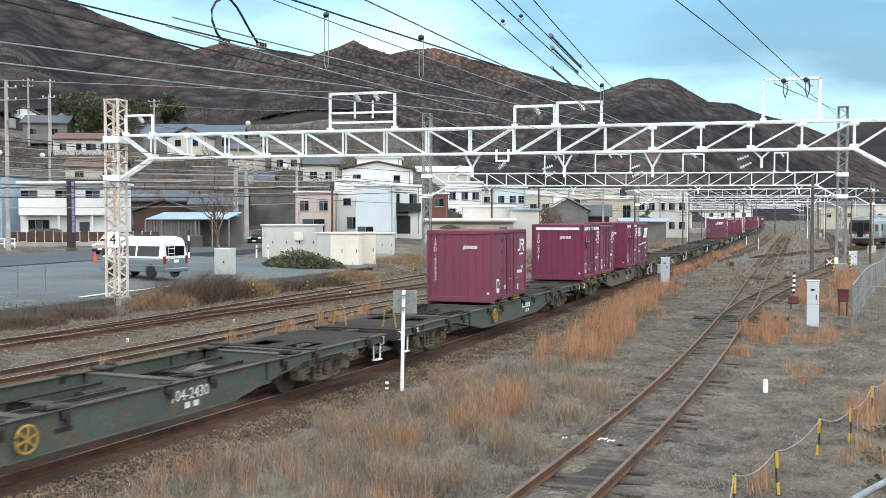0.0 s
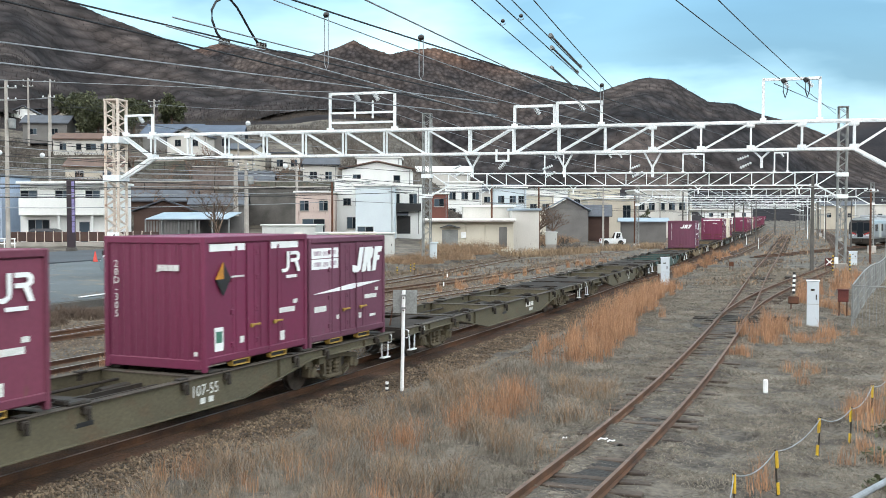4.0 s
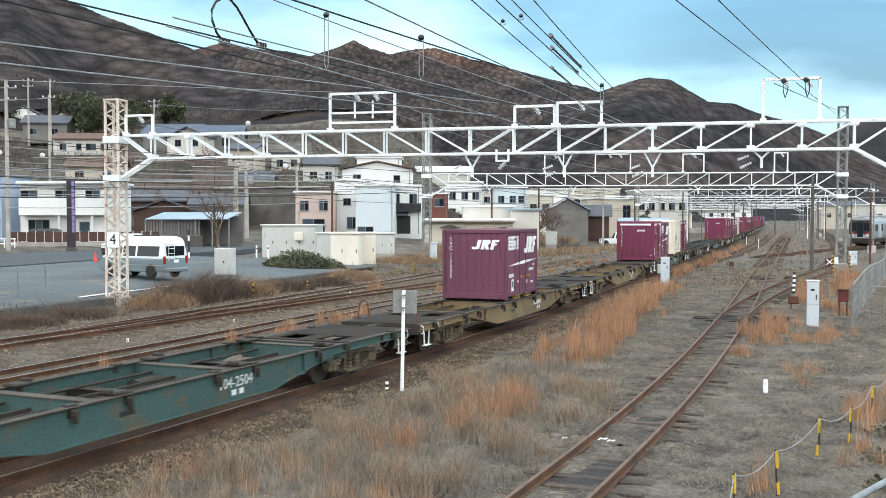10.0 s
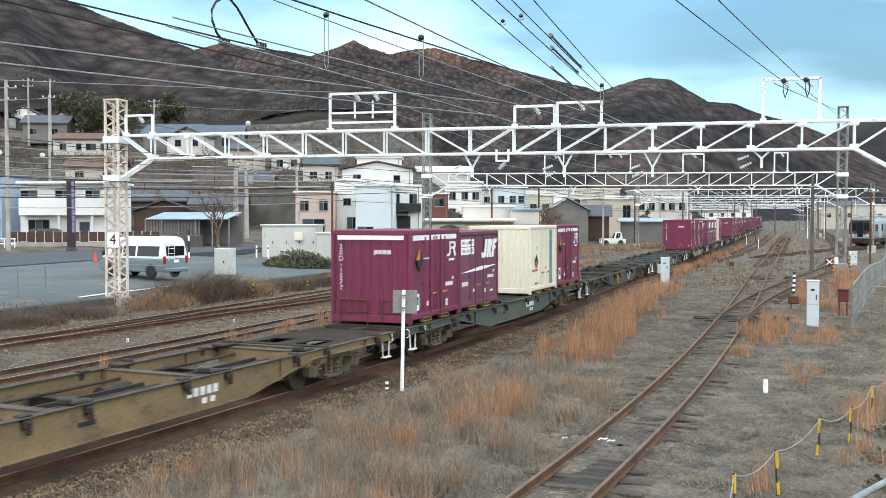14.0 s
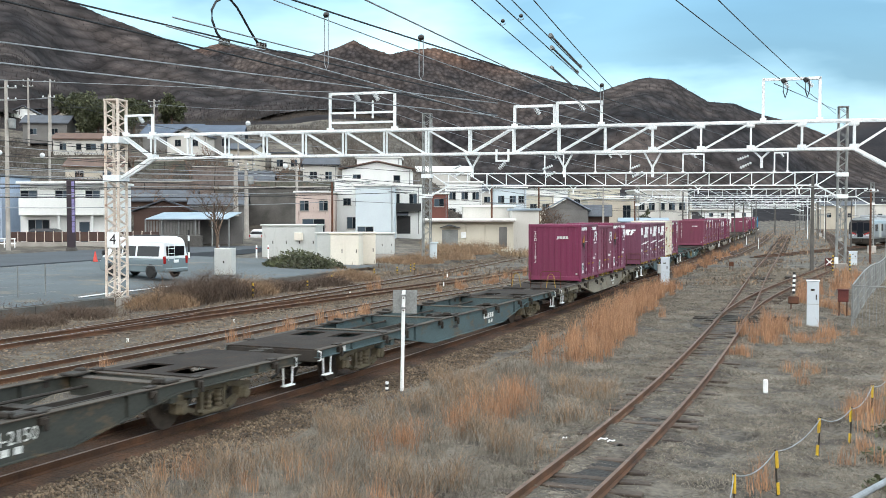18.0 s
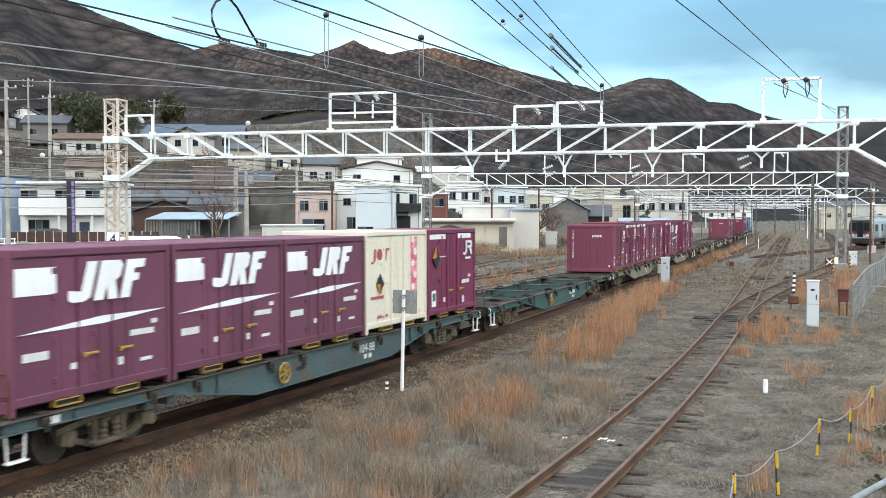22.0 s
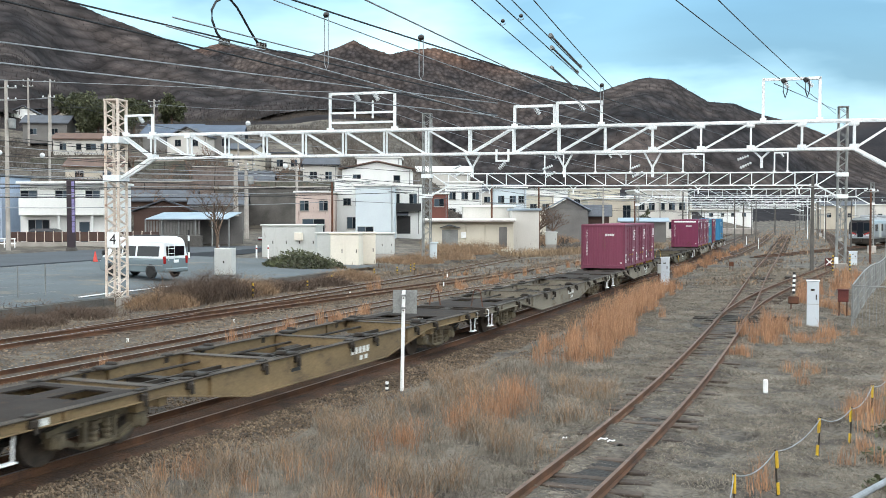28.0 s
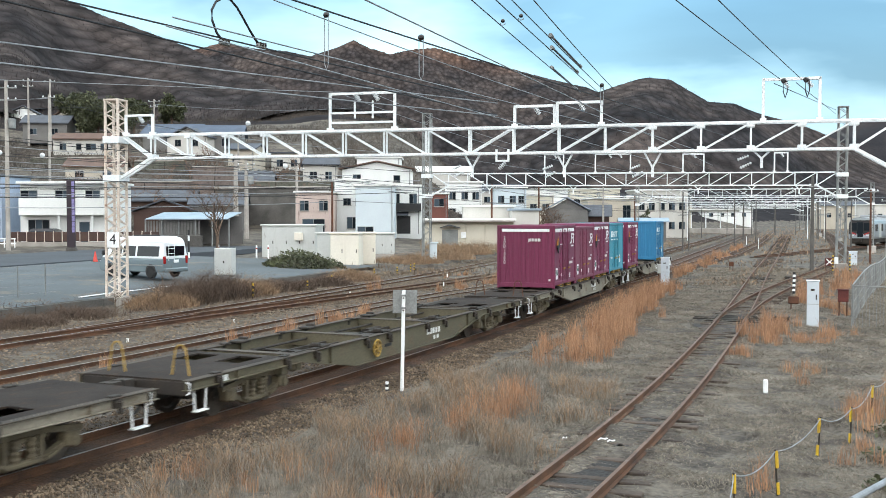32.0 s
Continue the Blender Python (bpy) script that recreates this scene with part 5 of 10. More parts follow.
def insulator(b, p, q, r=0.06, slot=0):
    """Ribbed insulator from p to q."""
    prof = [(0.0, r * 0.35)]
    for i in range(5):
        u = (i + 0.5) / 5
        prof += [(u - 0.07, r * 0.4), (u - 0.035, r), (u + 0.03, r), (u + 0.05, r * 0.4)]
    b.turned(p, q, prof + [(1.0, r * 0.35)], 10, slot)


def gantry(left, right, z_low, z_high, panels, base_z, label, near=False, mast_top=1.5, mast_w=0.62, mast_mat="cream_steel", frames=(), drops=(), left_x=1.616, fall=0.0):
    """Two lattice masts carrying a truss beam. left and right: (x, y) of the masts."""
    L = Vector((left[0], left[1], 0))
    R_ = Vector((right[0], right[1], 0))
    span = (R_ - L).length
    ang = math.atan2(R_.y - L.y, R_.x - L.x)
    g = thing("overhead_line_gantry", label, "railway gantry", Matrix.Translation((left[0], left[1], 0)) @ Matrix.Rotation(ang, 4, "Z") @ Matrix.Rotation(fall / span, 4, "Y"), group="overhead line gantries")
    dep = 0.17 if near else 0.06
    wm = M["white_steel"]
    for i, x in enumerate((-0.2, span + 0.2)):
        b = Build()
        lattice(b, x, 0, base_z + 0.55, z_high + mast_top, mast_w, 0.55 if near else 0.9, 0.045)
        b.box(x - mast_w / 2 - 0.06, x + mast_w / 2 + 0.06, -mast_w / 2 - 0.06, mast_w / 2 + 0.06, z_high + mast_top, z_high + mast_top + 0.07)
        part("mast", b, M[mast_mat], g, "weathered lattice mast")
        f = Build().box(x - 0.45, x + 0.45, -0.45, 0.45, base_z - 0.6, base_z + 0.58, 0.04)
        part("mast_footing", f, M["concrete"], g, "concrete footing")
        for z in (z_low - 1.0, z_high - 0.34):
            part("mast_collar", Build().box(x - mast_w / 2 - 0.09, x + mast_w / 2 + 0.09, -mast_w / 2 - 0.09, mast_w / 2 + 0.09, z, z + 0.3, 0.01), wm, g)
        s = 1 if i == 0 else -1
        for sy in (-1, 1):
            br = Build().bar((x + s * 0.3, sy * dep, z_low - 0.85), (x + s * (left_x + 0.2), sy * dep, z_low), 0.09, 0.12)
            part("knee_brace", br, wm, g)
    for sy in (-1, 1):
        part("top_chord", Build().box(0.3, span - 0.3, sy * dep - 0.05, sy * dep + 0.05, z_high - 0.05, z_high + 0.05, 0.008), wm, g)
        part("bottom_chord", Build().box(left_x, span - left_x, sy * dep - 0.05, sy * dep + 0.05, z_low - 0.05, z_low + 0.05, 0.008), wm, g)
    x0, x1 = left_x, span - left_x
    w = (x1 - x0) / panels
    rest = Build()
    for i in range(panels + 1):
        x = x0 + i * w
        for sy in (-1, 1):
            b = Build() if near else rest
            b.box(x - 0.032, x + 0.032, sy * dep - 0.03, sy * dep + 0.03, z_low, z_high)
            if near and (i < 4 or i > panels - 5):
                b.box(x - 0.14, x + 0.14, sy * dep - 0.055, sy * dep + 0.055, z_low + 0.02, z_low + 0.16)
                b.box(x - 0.14, x + 0.14, sy * dep - 0.055, sy * dep + 0.055, z_high - 0.16, z_high - 0.02)
            if near:
                part("truss_post", b, wm, g)
        rest.bar((x, -dep, z_low), (x, dep, z_low), 0.05)
        rest.bar((x, -dep, z_high), (x, dep, z_high), 0.05)
        if i < panels:
            a, c = (z_high, z_low) if i < panels // 2 else (z_low, z_high)
            for sy in (-1, 1):
                b = Build() if near else rest
                b.bar((x, sy * dep, a), (x + w, sy * dep, c), 0.05)
                if near:
                    part("truss_diagonal", b, wm, g)
    for s, xe in ((1, 0.3), (-1, span - 0.3)):
        for sy in (-1, 1):
            rest.bar((xe, sy * dep, z_high - 0.1), (xe + s * (left_x - 0.3), sy * dep, z_low), 0.075)
    tagged(part("truss_lacing", rest, wm, g), kind="stuff")
    for fx0, fx1, fh in frames:
        b = Build()
        for x in (fx0, fx1):
            b.box(x - 0.05, x + 0.05, -0.05, 0.05, z_high, z_high + fh, 0.01)
            b.box(x - 0.11, x + 0.11, -0.11, 0.11, z_high + 0.04, z_high + 0.14)
        b.box(fx0 - 0.05, fx1 + 0.05, -0.05, 0.05, z_high + fh - 0.1, z_high + fh, 0.01)
        part("portal_frame", b, wm, g)
        xm = (fx0 + fx1) / 2
        if fx1 - fx0 > 2.5 and near:
            for zz in (0.34, 0.73):
                part("portal_rail", Build().box(fx0, fx1, -0.04, 0.04, z_high + zz - 0.04, z_high + zz + 0.04), wm, g)
            for k in (-0.32, 0.45):
                part("rod_post", Build().box(xm + k - 0.03, xm + k + 0.03, -0.03, 0.03, z_high + 0.5, z_high + 1.2), wm, g)
        for k in ((-0.3, 0.5) if fx1 - fx0 > 1.8 else (0.0,)):
            b = Build()
            insulator(b, (xm + k, 0, z_high + fh - 0.06), (xm + k + 0.2, 0, z_high + fh - 0.36), 0.09)
            part("insulator", b, M["porcelain"], g, "white porcelain insulator")
    for x, dz in drops:
        b = Build()
        b.bar((x - 0.32, 0, z_low), (x, 0, z_low - dz), 0.07)
        b.bar((x + 0.32, 0, z_low), (x, 0, z_low - dz), 0.07)
        b.box(x - 0.05, x + 0.05, -0.05, 0.05, z_low - dz - 0.35, z_low - dz + 0.05)
        part("drop_bracket", b, wm, g)
        for a, c in (((-0.35, -0.15), (-0.75, -0.35)), ((-0.45, 0.1), (-0.85, -0.05))):
            b = Build()
            insulator(b, (x + a[0], 0, z_low - dz + a[1]), (x + c[0], 0, z_low - dz + c[1]), 0.055)
            part("insulator", b, M["porcelain"], g, "white porcelain insulator")
    return g


gantry((-31.6, 33.9), (-0.84, 39.11), 6.47, 7.46, 16, -0.05, "white truss gantry on cream lattice masts across the yard", True,
       frames=((0.3, 1.6, 0.9), (9.74, 12.5, 1.55), (17.37, 18.91, 0.85), (19.02, 20.69, 0.95), (26.5, 28.42, 1.58)), drops=((15.69, 0.55), (19.31, 0.58), (22.6, 0.6), (26.47, 0.3)), fall=0.11)
_g = [o for o in scene.objects if o.name == "overhead_line_gantry"][0]
part("wire_hook", Build().bar((16.7, -0.2, 6.62), (16.7, -0.2, 6.16), 0.07).bar((17.17, -0.2, 6.62), (17.17, -0.2, 6.16), 0.07).bar((16.67, -0.2, 6.18), (17.2, -0.2, 6.18), 0.07), M["white_steel"], _g)
_b = Build()
insulator(_b, (17.05, -0.2, 6.12), (16.8, -0.2, 5.86), 0.08)
part("insulator", _b, M["porcelain"], _g, "white porcelain insulator")
gantry((-37.2, 75.5), (-6.2, 82.95), 6.45, 7.44, 18, -0.05, "white truss gantry on rusty lattice masts farther along", False, mast_top=4.9, mast_mat="grey_steel",
       frames=((9.5, 11.0, 1.55), (13.53, 16.28, 1.55), (20.32, 21.9, 1.5), (27.16, 28.12, 1.55)), drops=((5.0, 0.3), (11.8, 0.3), (21.5, 0.3), (25.5, 0.3), (29.0, 0.3)), fall=0.16)
for _i, (_s0, _a, _b) in enumerate(((128, -9, 18), (172, -22, 16), (214, -22, 14), (258, -20, 14), (305, -22, 12), (355, -20, 12))):
    _l, _r = line(_s0, _a), line(_s0 + 2, _b)
    gantry(_l, _r, 6.2, 7.2, 14, -0.2, "distant white truss gantry over the station tracks", False, mast_top=0.6, mast_w=0.36, mast_mat="grey_steel")


# ---- ground cover ----
def blades(x, y, h, lean, width, rng, z=None):
    """Bent grass blades at x, y with heights h, as vertex and triangle arrays."""
    n = len(x)
    z = ground_z(x, y) - 0.02 if z is None else z
    a = rng.uniform(0, 2 * math.pi, n)
    w = width * rng.uniform(0.6, 1.4, n)
    side = np.stack([np.cos(a), np.sin(a), 0 * a], -1) * (w / 2)[:, None]
    la = rng.uniform(0, 2 * math.pi, n)
    ll = h * lean * rng.uniform(0.3, 1.3, n)
    out = np.stack([np.cos(la), np.sin(la), 0 * la], -1) * ll[:, None]
    base = np.stack([x, y, z], -1)
    up = np.stack([0 * h, 0 * h, h], -1)
    mid = base + out * 0.3 + up * 0.6
    tip = base + out + up * rng.uniform(0.8, 1.05, n)[:, None]
    V = np.stack([base - side, base + side, mid + side * 0.7, mid - side * 0.7, tip], 1)
    T = np.array([(0, 1, 2), (0, 2, 3), (3, 2, 4)])
    F = T[None] + (np.arange(n) * 5)[:, None, None]
    return V.reshape(-1, 3), F.reshape(-1, 3)


def lined(s, off):
    """World x, y of arrays of places along and beside the freight line."""
    x, y, t = np.interp(s, LINE_S, LINE_X), np.interp(s, LINE_S, LINE_Y), np.interp(s, LINE_S, LINE_TH)
    return x + off * np.cos(t), y + off * np.sin(t)


M["dead_grass"] = mat("matted grey tan dead grass", lin(142, 134, 122), lin(102, 95, 86), 0.95, 0.0, 0.9, 6, 0.0, island=0.22)
M["tan_grass"] = mat("dry tan grass", lin(158, 130, 102), lin(118, 96, 76), 0.9, 0.0, 0.8, 6, 0.0, island=0.35)
M["orange_grass"] = mat("dry orange brown sedge", lin(180, 140, 108), lin(140, 103, 78), 0.9, 0.0, 0.9, 6, 0.0, island=0.3)
M["straw_grass"] = mat("pale straw coloured grass", lin(158, 136, 110), lin(116, 98, 80), 0.95, 0.0, 0.5, 6, 0.0, island=0.35)
M["grey_weeds"] = mat("grey brown dead weeds", lin(130, 116, 100), lin(90, 79, 69), 0.95, 0.0, 0.5, 6, 0.0, island=0.35)
M["brown_twig"] = mat("brown dry twigs", lin(104, 87, 74), lin(72, 59, 50), 0.95, 0.0, 0.9, 6, 0.0, island=0.35)
M["green_leaf"] = mat("dull green evergreen leaves", lin(78, 82, 52), lin(54, 58, 40), 0.7, 0.0, 0.9, 6, 0.0, island=0.4)


def strands(x, y, length, rise, width, rng):
    """Lying grass stalks: low arcs over the ground, as vertex and triangle arrays."""
    n = len(x)
    a = rng.uniform(0, 2 * math.pi, n)
    d = np.stack([np.cos(a), np.sin(a), 0 * a], -1)
    tilt = rng.uniform(0.2, 1.0, n)
    side = np.stack([-np.sin(a) * (1 - tilt), np.cos(a) * (1 - tilt), tilt], -1) * (width / 2)[:, None]
    base = np.stack([x, y, ground_z(x, y) - 0.005], -1)
    tx, ty = x + d[:, 0] * length, y + d[:, 1] * length
    tip = np.stack([tx, ty, ground_z(tx, ty) + rise * rng.uniform(0.0, 0.8, n)], -1)
    mid = (base + tip) / 2 + np.stack([rng.normal(0, 0.02, n), rng.normal(0, 0.02, n), rise], -1)
    V = np.stack([base, mid + side, mid - side, tip], 1)
    T = np.array([(0, 1, 2), (2, 1, 3)])
    F = T[None] + (np.arange(n) * 4)[:, None, None]
    return V.reshape(-1, 3), F.reshape(-1, 3)


def in_siding(x, y):
    c = siding_centre()
    return np.abs(x - np.interp(y, [p[1] for p in c], [p[0] for p in c])) < 0.75


def make_grass():
    rng = np.random.default_rng(11)
    # matted short grass over the yard right of the freight line
    n = 460000
    s = 9 + 75 * rng.random(n) ** 1.6
    off = rng.uniform(2.4, 16.5, n)
    x, y = lined(s, off)
    patchy = bump_noise(x, y, 1.3, 2.0) + 0.8 * bump_noise(x, y, 0.45, 5.0)
    mound = bump_noise(x, y, 0.42, 7.0) + bump_noise(x, y, 0.8, 4.0)
    keep = (patchy + mound * 0.9 > -0.75 + 0.9 * rng.random(n)) | (rng.random(n) < 0.1)
    keep &= ~((off < 3.8) & (rng.random(n) < 0.8))
    inside = in_siding(x, y)
    keep &= ~(inside & (rng.random(n) < 0.35 + 0.3 * (s < 22)))
    keep &= ~((y > 36.5) & (y < 46) & (np.abs(x + 7.0) < 1.7) & (rng.random(n) < 0.85))
    x, y, s, inside = x[keep], y[keep], s[keep], inside[keep]
    k = len(x)
    V, F = strands(x, y, rng.uniform(0.05, 0.16, k), rng.uniform(0.012, 0.06, k) * np.where(inside, 0.6, 1.0), (0.006 + 0.0005 * s) * rng.uniform(0.6, 1.3, k), rng)
    tagged(new("dead_grass", fast_mesh("dead_grass", V, F, M["dead_grass"])), "matted grey tan dead grass over the yard", "grass", kind="stuff")
    # short fluffy tufts standing out of the mat
    n = 110000
    s = 9 + 45 * rng.random(n) ** 1.4
    off = rng.uniform(4.0, 16.0, n)
    x, y = lined(s, off)
    keep = (bump_noise(x, y, 0.42, 7.0) + bump_noise(x, y, 0.8, 4.0) + 0.5 * bump_noise(x, y, 2.6, 1.0) > 0.1) & ~in_siding(x, y)
    x, y, s = x[keep], y[keep], s[keep]
    V, F = blades(x, y, rng.uniform(0.05, 0.17, len(x)), 1.3, 0.006 + 0.0002 * s, rng)
    tagged(new("grass_tufts", fast_mesh("grass_tufts", V, F, M["dead_grass"])), "low fluffy tufts of pale dead grass", "grass", kind="stuff")
    # upright tan grass in the foreground
    n = 42000
    s = rng.uniform(8, 24, n)
    off = rng.uniform(2.2, 9.0, n)
    x, y = lined(s, off)
    cl = bump_noise(x, y, 0.9, 1.0) + 0.7 * bump_noise(x, y, 0.3, 9.0)
    lim = 0.2 + 0.5 * smooth(5.0, 8.4, off) + 0.4 * smooth(3.4, 2.4, off)
    keep = (cl > lim) & ~in_siding(x, y)
    x, y = x[keep], y[keep]
    h = rng.uniform(0.22, 0.62, len(x))
    V, F = blades(x, y, h, 0.8, 0.008, rng)
    n2 = 52000
    s = rng.uniform(8, 27, n2)
    off = rng.uniform(2.3, 7.6, n2)
    x2, y2 = lined(s, off)
    keep = (bump_noise(x2, y2, 0.9, 1.0) + 0.7 * bump_noise(x2, y2, 0.3, 9.0) > -0.45 + 0.7 * smooth(3.6, 2.4, off) + 0.7 * smooth(5.0, 7.4, off) + 0.6 * smooth(20, 27, s)) & ~in_siding(x2, y2)
    x2, y2 = x2[keep], y2[keep]
    V2, F2 = blades(x2, y2, rng.uniform(0.12, 0.5, len(x2)), 0.9, 0.007, rng)
    tagged(new("pale_stalks", fast_mesh("pale_stalks", V2, F2, M["dead_grass"])), "thin pale dead stalks beside the freight track", "grass", kind="stuff")
    tagged(new("tan_grass", fast_mesh("tan_grass", V, F, M["tan_grass"])), "upright dry tan grass beside the freight track", "grass", kind="stuff")


make_grass()

SEDGE = [
    # along, beside, spread along, spread beside, height, blades
    (29, 5.0, 2.2, 0.7, 0.8, 2200), (33.5, 4.5, 2.6, 0.75, 1.0, 3200), (38.5, 4.0, 2.8, 0.75, 1.05, 3200), (44, 3.5, 3.2, 0.7, 1.05, 3000), (50, 3.2, 3.0, 0.6, 1.0, 2400), (56, 3.0, 2.6, 0.5, 0.9, 1600),
    (31, 3.6, 1.6, 0.6, 0.7, 900), (26.5, 4.1, 0.5, 0.25, 0.8, 220), (27.5, 4.9, 0.5, 0.25, 0.75, 220),
    (18.2, 5.4, 0.9, 0.45, 0.65, 900), (19.6, 5.6, 0.9, 0.5, 0.75, 1100), (20.8, 5.4, 0.7, 0.35, 0.75, 700), (22.3, 5.0, 0.4, 0.2, 0.7, 220), (16.0, 5.0, 1.2, 0.6, 0.55, 700), (14.0, 4.2, 1.2, 0.6, 0.5, 500), (12.6, 6.2, 1.0, 0.6, 0.5, 500), (13.2, 3.1, 0.8, 0.4, 0.55, 400),
    (35.4, 9.6, 1.8, 0.5, 0.95, 1500), (38, 9.9, 1.6, 0.5, 0.9, 1100), (34.6, 10.9, 1.4, 0.5, 0.6, 700), (36.5, 11.6, 1.3, 0.6, 0.7, 700), (52, 10.6, 3.0, 0.6, 0.95, 1600), (57.5, 11.0, 3.0, 0.6, 0.95, 1400), (47, 12.0, 2.5, 0.6, 0.7, 900), (62, 12.6, 3.5, 0.6, 0.9, 1100), (72, 13.6, 5, 0.8, 0.9, 1300), (30.5, 9.4, 0.8, 0.3, 0.7, 400),
    (22, 12.6, 1.2, 0.4, 0.8, 700), (25, 13.3, 1.5, 0.5, 0.8, 700), (15.6, 11.2, 0.3, 0.15, 0.6, 150), (18.6, 12.9, 0.8, 0.4, 0.5, 300), (27.5, 11.4, 1.5, 0.6, 0.45, 400),
    (76, 2.2, 6, 0.5, 0.8, 1200), (90, 2.6, 7, 0.7, 0.9, 1500), (105, 2.6, 8, 0.8, 0.9, 1500), (125, 3.0, 10, 1.0, 0.9, 1300),
    (20, -5.2, 0.7, 0.25, 0.75, 260), (26.5, -5.4, 0.5, 0.25, 0.7, 220), (29.5, -5.6, 1.2, 0.3, 0.75, 500), (33, -5.7, 1.4, 0.3, 0.75, 500), (36.5, -5.8, 0.7, 0.3, 0.8, 320), (41, -5.4, 2.0, 0.4, 0.5, 350), (15.5, -5.2, 0.8, 0.3, 0.7, 260),
    (50, -7.3, 3.0, 0.5, 0.6, 500), (58, -7.0, 4.0, 0.6, 0.6, 600), (66, -6.6, 4.0, 0.5, 0.6, 500), (84, -6.2, 8, 0.6, 0.6, 700), (48, -11.0, 1.0, 0.3, 0.8, 200), (63, -11.0, 3.0, 0.5, 0.5, 350),
]


def make_sedge():
    rng = np.random.default_rng(21)
    for s0, o0, ds, do, h, n in SEDGE:
        # several tufts make one clump
        n = int(n * 0.62)
        k = max(3, n // 45)
        ts, to = rng.normal(s0, ds * 0.6, k), rng.normal(o0, do * 0.6, k)
        pick = rng.integers(0, k, n)
        s, off = ts[pick] + rng.normal(0, 0.09, n), to[pick] + rng.normal(0, 0.09, n)
        x, y = lined(s, off)
        th = (0.45 + 0.75 * rng.random(k))[pick]
        hh = h * th * (0.4 + 0.75 * rng.random(n))
        dist = float(np.hypot(*line(s0, o0)))
        V, F = blades(x, y, hh, 0.32, 0.005 + 0.0002 * dist, rng)
        ob = new("sedge_clump", fast_mesh("sedge_clump", V, F, M["orange_grass"]))
        tagged(ob, "clump of dry orange brown sedge", "grass clump", "sedge clumps", "stuff")


make_sedge()


def make_ballast():
    """Ballast bed of the freight line and loose stones on it."""
    b = Build()
    prof = [(-2.9, -0.30), (-1.75, -0.165), (1.75, -0.165), (2.9, -0.27)]
    ss = np.arange(-15, 420, 4.0)
    v = []
    for s in ss:
        for o, z in prof:
            p = line(s, o)
            v.append((p[0], p[1], z))
    k = len(prof)
    b.add(v, [(i * k + j, i * k + j + 1, (i + 1) * k + j + 1, (i + 1) * k + j) for i in range(len(ss) - 1) for j in range(k - 1)])
    tagged(new("ballast_bed", b.mesh("ballast_bed", mat("brown ballast bed", lin(84, 70, 56), lin(46, 38, 31), 0.95, 0.0, 2.0, 22, 1.0, fine_amount=0.6, bump_distance=0.06))), "brown crushed stone ballast bed of the freight track", "ballast", kind="structure")
    rng = np.random.default_rng(3)
    n = 44000
    s = 8 + 56 * rng.random(n) ** 1.5
    off = np.concatenate([rng.uniform(1.1, 3.9, n * 8 // 10), rng.uniform(-3.5, -1.1, n - n * 8 // 10)])
    rng.shuffle(off)
    keep = ~((off > 2.9) & (rng.random(n) < (off - 2.9)))
    s, off = s[keep], off[keep]
    n = len(s)
    x, y = lined(s, off)
    zz = np.interp(off, [p[0] for p in prof], [p[1] for p in prof])
    zz = np.where(np.abs(off) > 2.9, np.maximum(zz, ground_z(x, y)), zz)
    base = np.array([(1, 0, 0), (0, 1, 0), (-1, 0, 0), (0, -1, 0), (0, 0, 0.8), (0, 0, -0.8)], float)
    tri = np.array([(0, 1, 4), (1, 2, 4), (2, 3, 4), (3, 0, 4), (1, 0, 5), (2, 1, 5), (3, 2, 5), (0, 3, 5)])
    r = rng.uniform(0.018, 0.042, n)
    V = base[None] * (1 + 0.35 * rng.standard_normal((n, 6, 3))) * r[:, None, None]
    V += np.stack([x, y, zz + r * 0.3], -1)[:, None, :]
    F = tri[None] + (np.arange(n) * 6)[:, None, None]
    tagged(new("ballast_stones", fast_mesh("ballast_stones", V.reshape(-1, 3), F.reshape(-1, 3), M["ballast"])), "loose brown ballast stones beside the rails", "ballast", kind="stuff")
    # rust brown strip; its dark tone also stands for shade under the train
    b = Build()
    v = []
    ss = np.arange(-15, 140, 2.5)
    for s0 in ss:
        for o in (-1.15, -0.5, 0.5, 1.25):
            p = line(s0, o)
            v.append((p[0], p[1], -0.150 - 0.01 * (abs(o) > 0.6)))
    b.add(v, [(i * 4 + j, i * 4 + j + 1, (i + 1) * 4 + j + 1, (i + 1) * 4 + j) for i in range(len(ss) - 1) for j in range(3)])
    tagged(new("oily_shade_bed", b.mesh("oily_shade_bed", mat("rust and oil stained ballast with under-train shade", lin(86, 58, 38), lin(46, 33, 24), 0.9, 0.0, 1.6, 20, 0.9, fine_amount=0.6, bump_distance=0.05))), "dark brown stained ballast between the freight rails, with the train's shade in its colour", "ballast", kind="structure")
    for nm, off, w, z, s1 in (("ballast_main", -12.2, 3.0, 0.045, 62), ("ballast_middle", -6.9, 1.9, 0.03, 46)):
        b = Build()
        v = []
        ss = np.arange(-10, s1, 3.0)
        for s in ss:
            for o, dz in ((-w, -0.14), (-w * 0.6, 0), (w * 0.6, 0), (w, -0.14)):
                p = line(s, off + o)
                v.append((p[0], p[1], z + dz))
        b.add(v, [(i * 4 + j, i * 4 + j + 1, (i + 1) * 4 + j + 1, (i + 1) * 4 + j) for i in range(len(ss) - 1) for j in range(3)])
        tagged(new(nm, b.mesh(nm, mat("grey brown ballast of the " + nm, lin(86, 73, 61), lin(52, 44, 37), 0.95, 0.0, 1.0, 18, 0.9, fine_amount=0.6, bump_distance=0.06))), "grey brown ballast bed under rusty tracks", "ballast", kind="structure")


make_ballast()


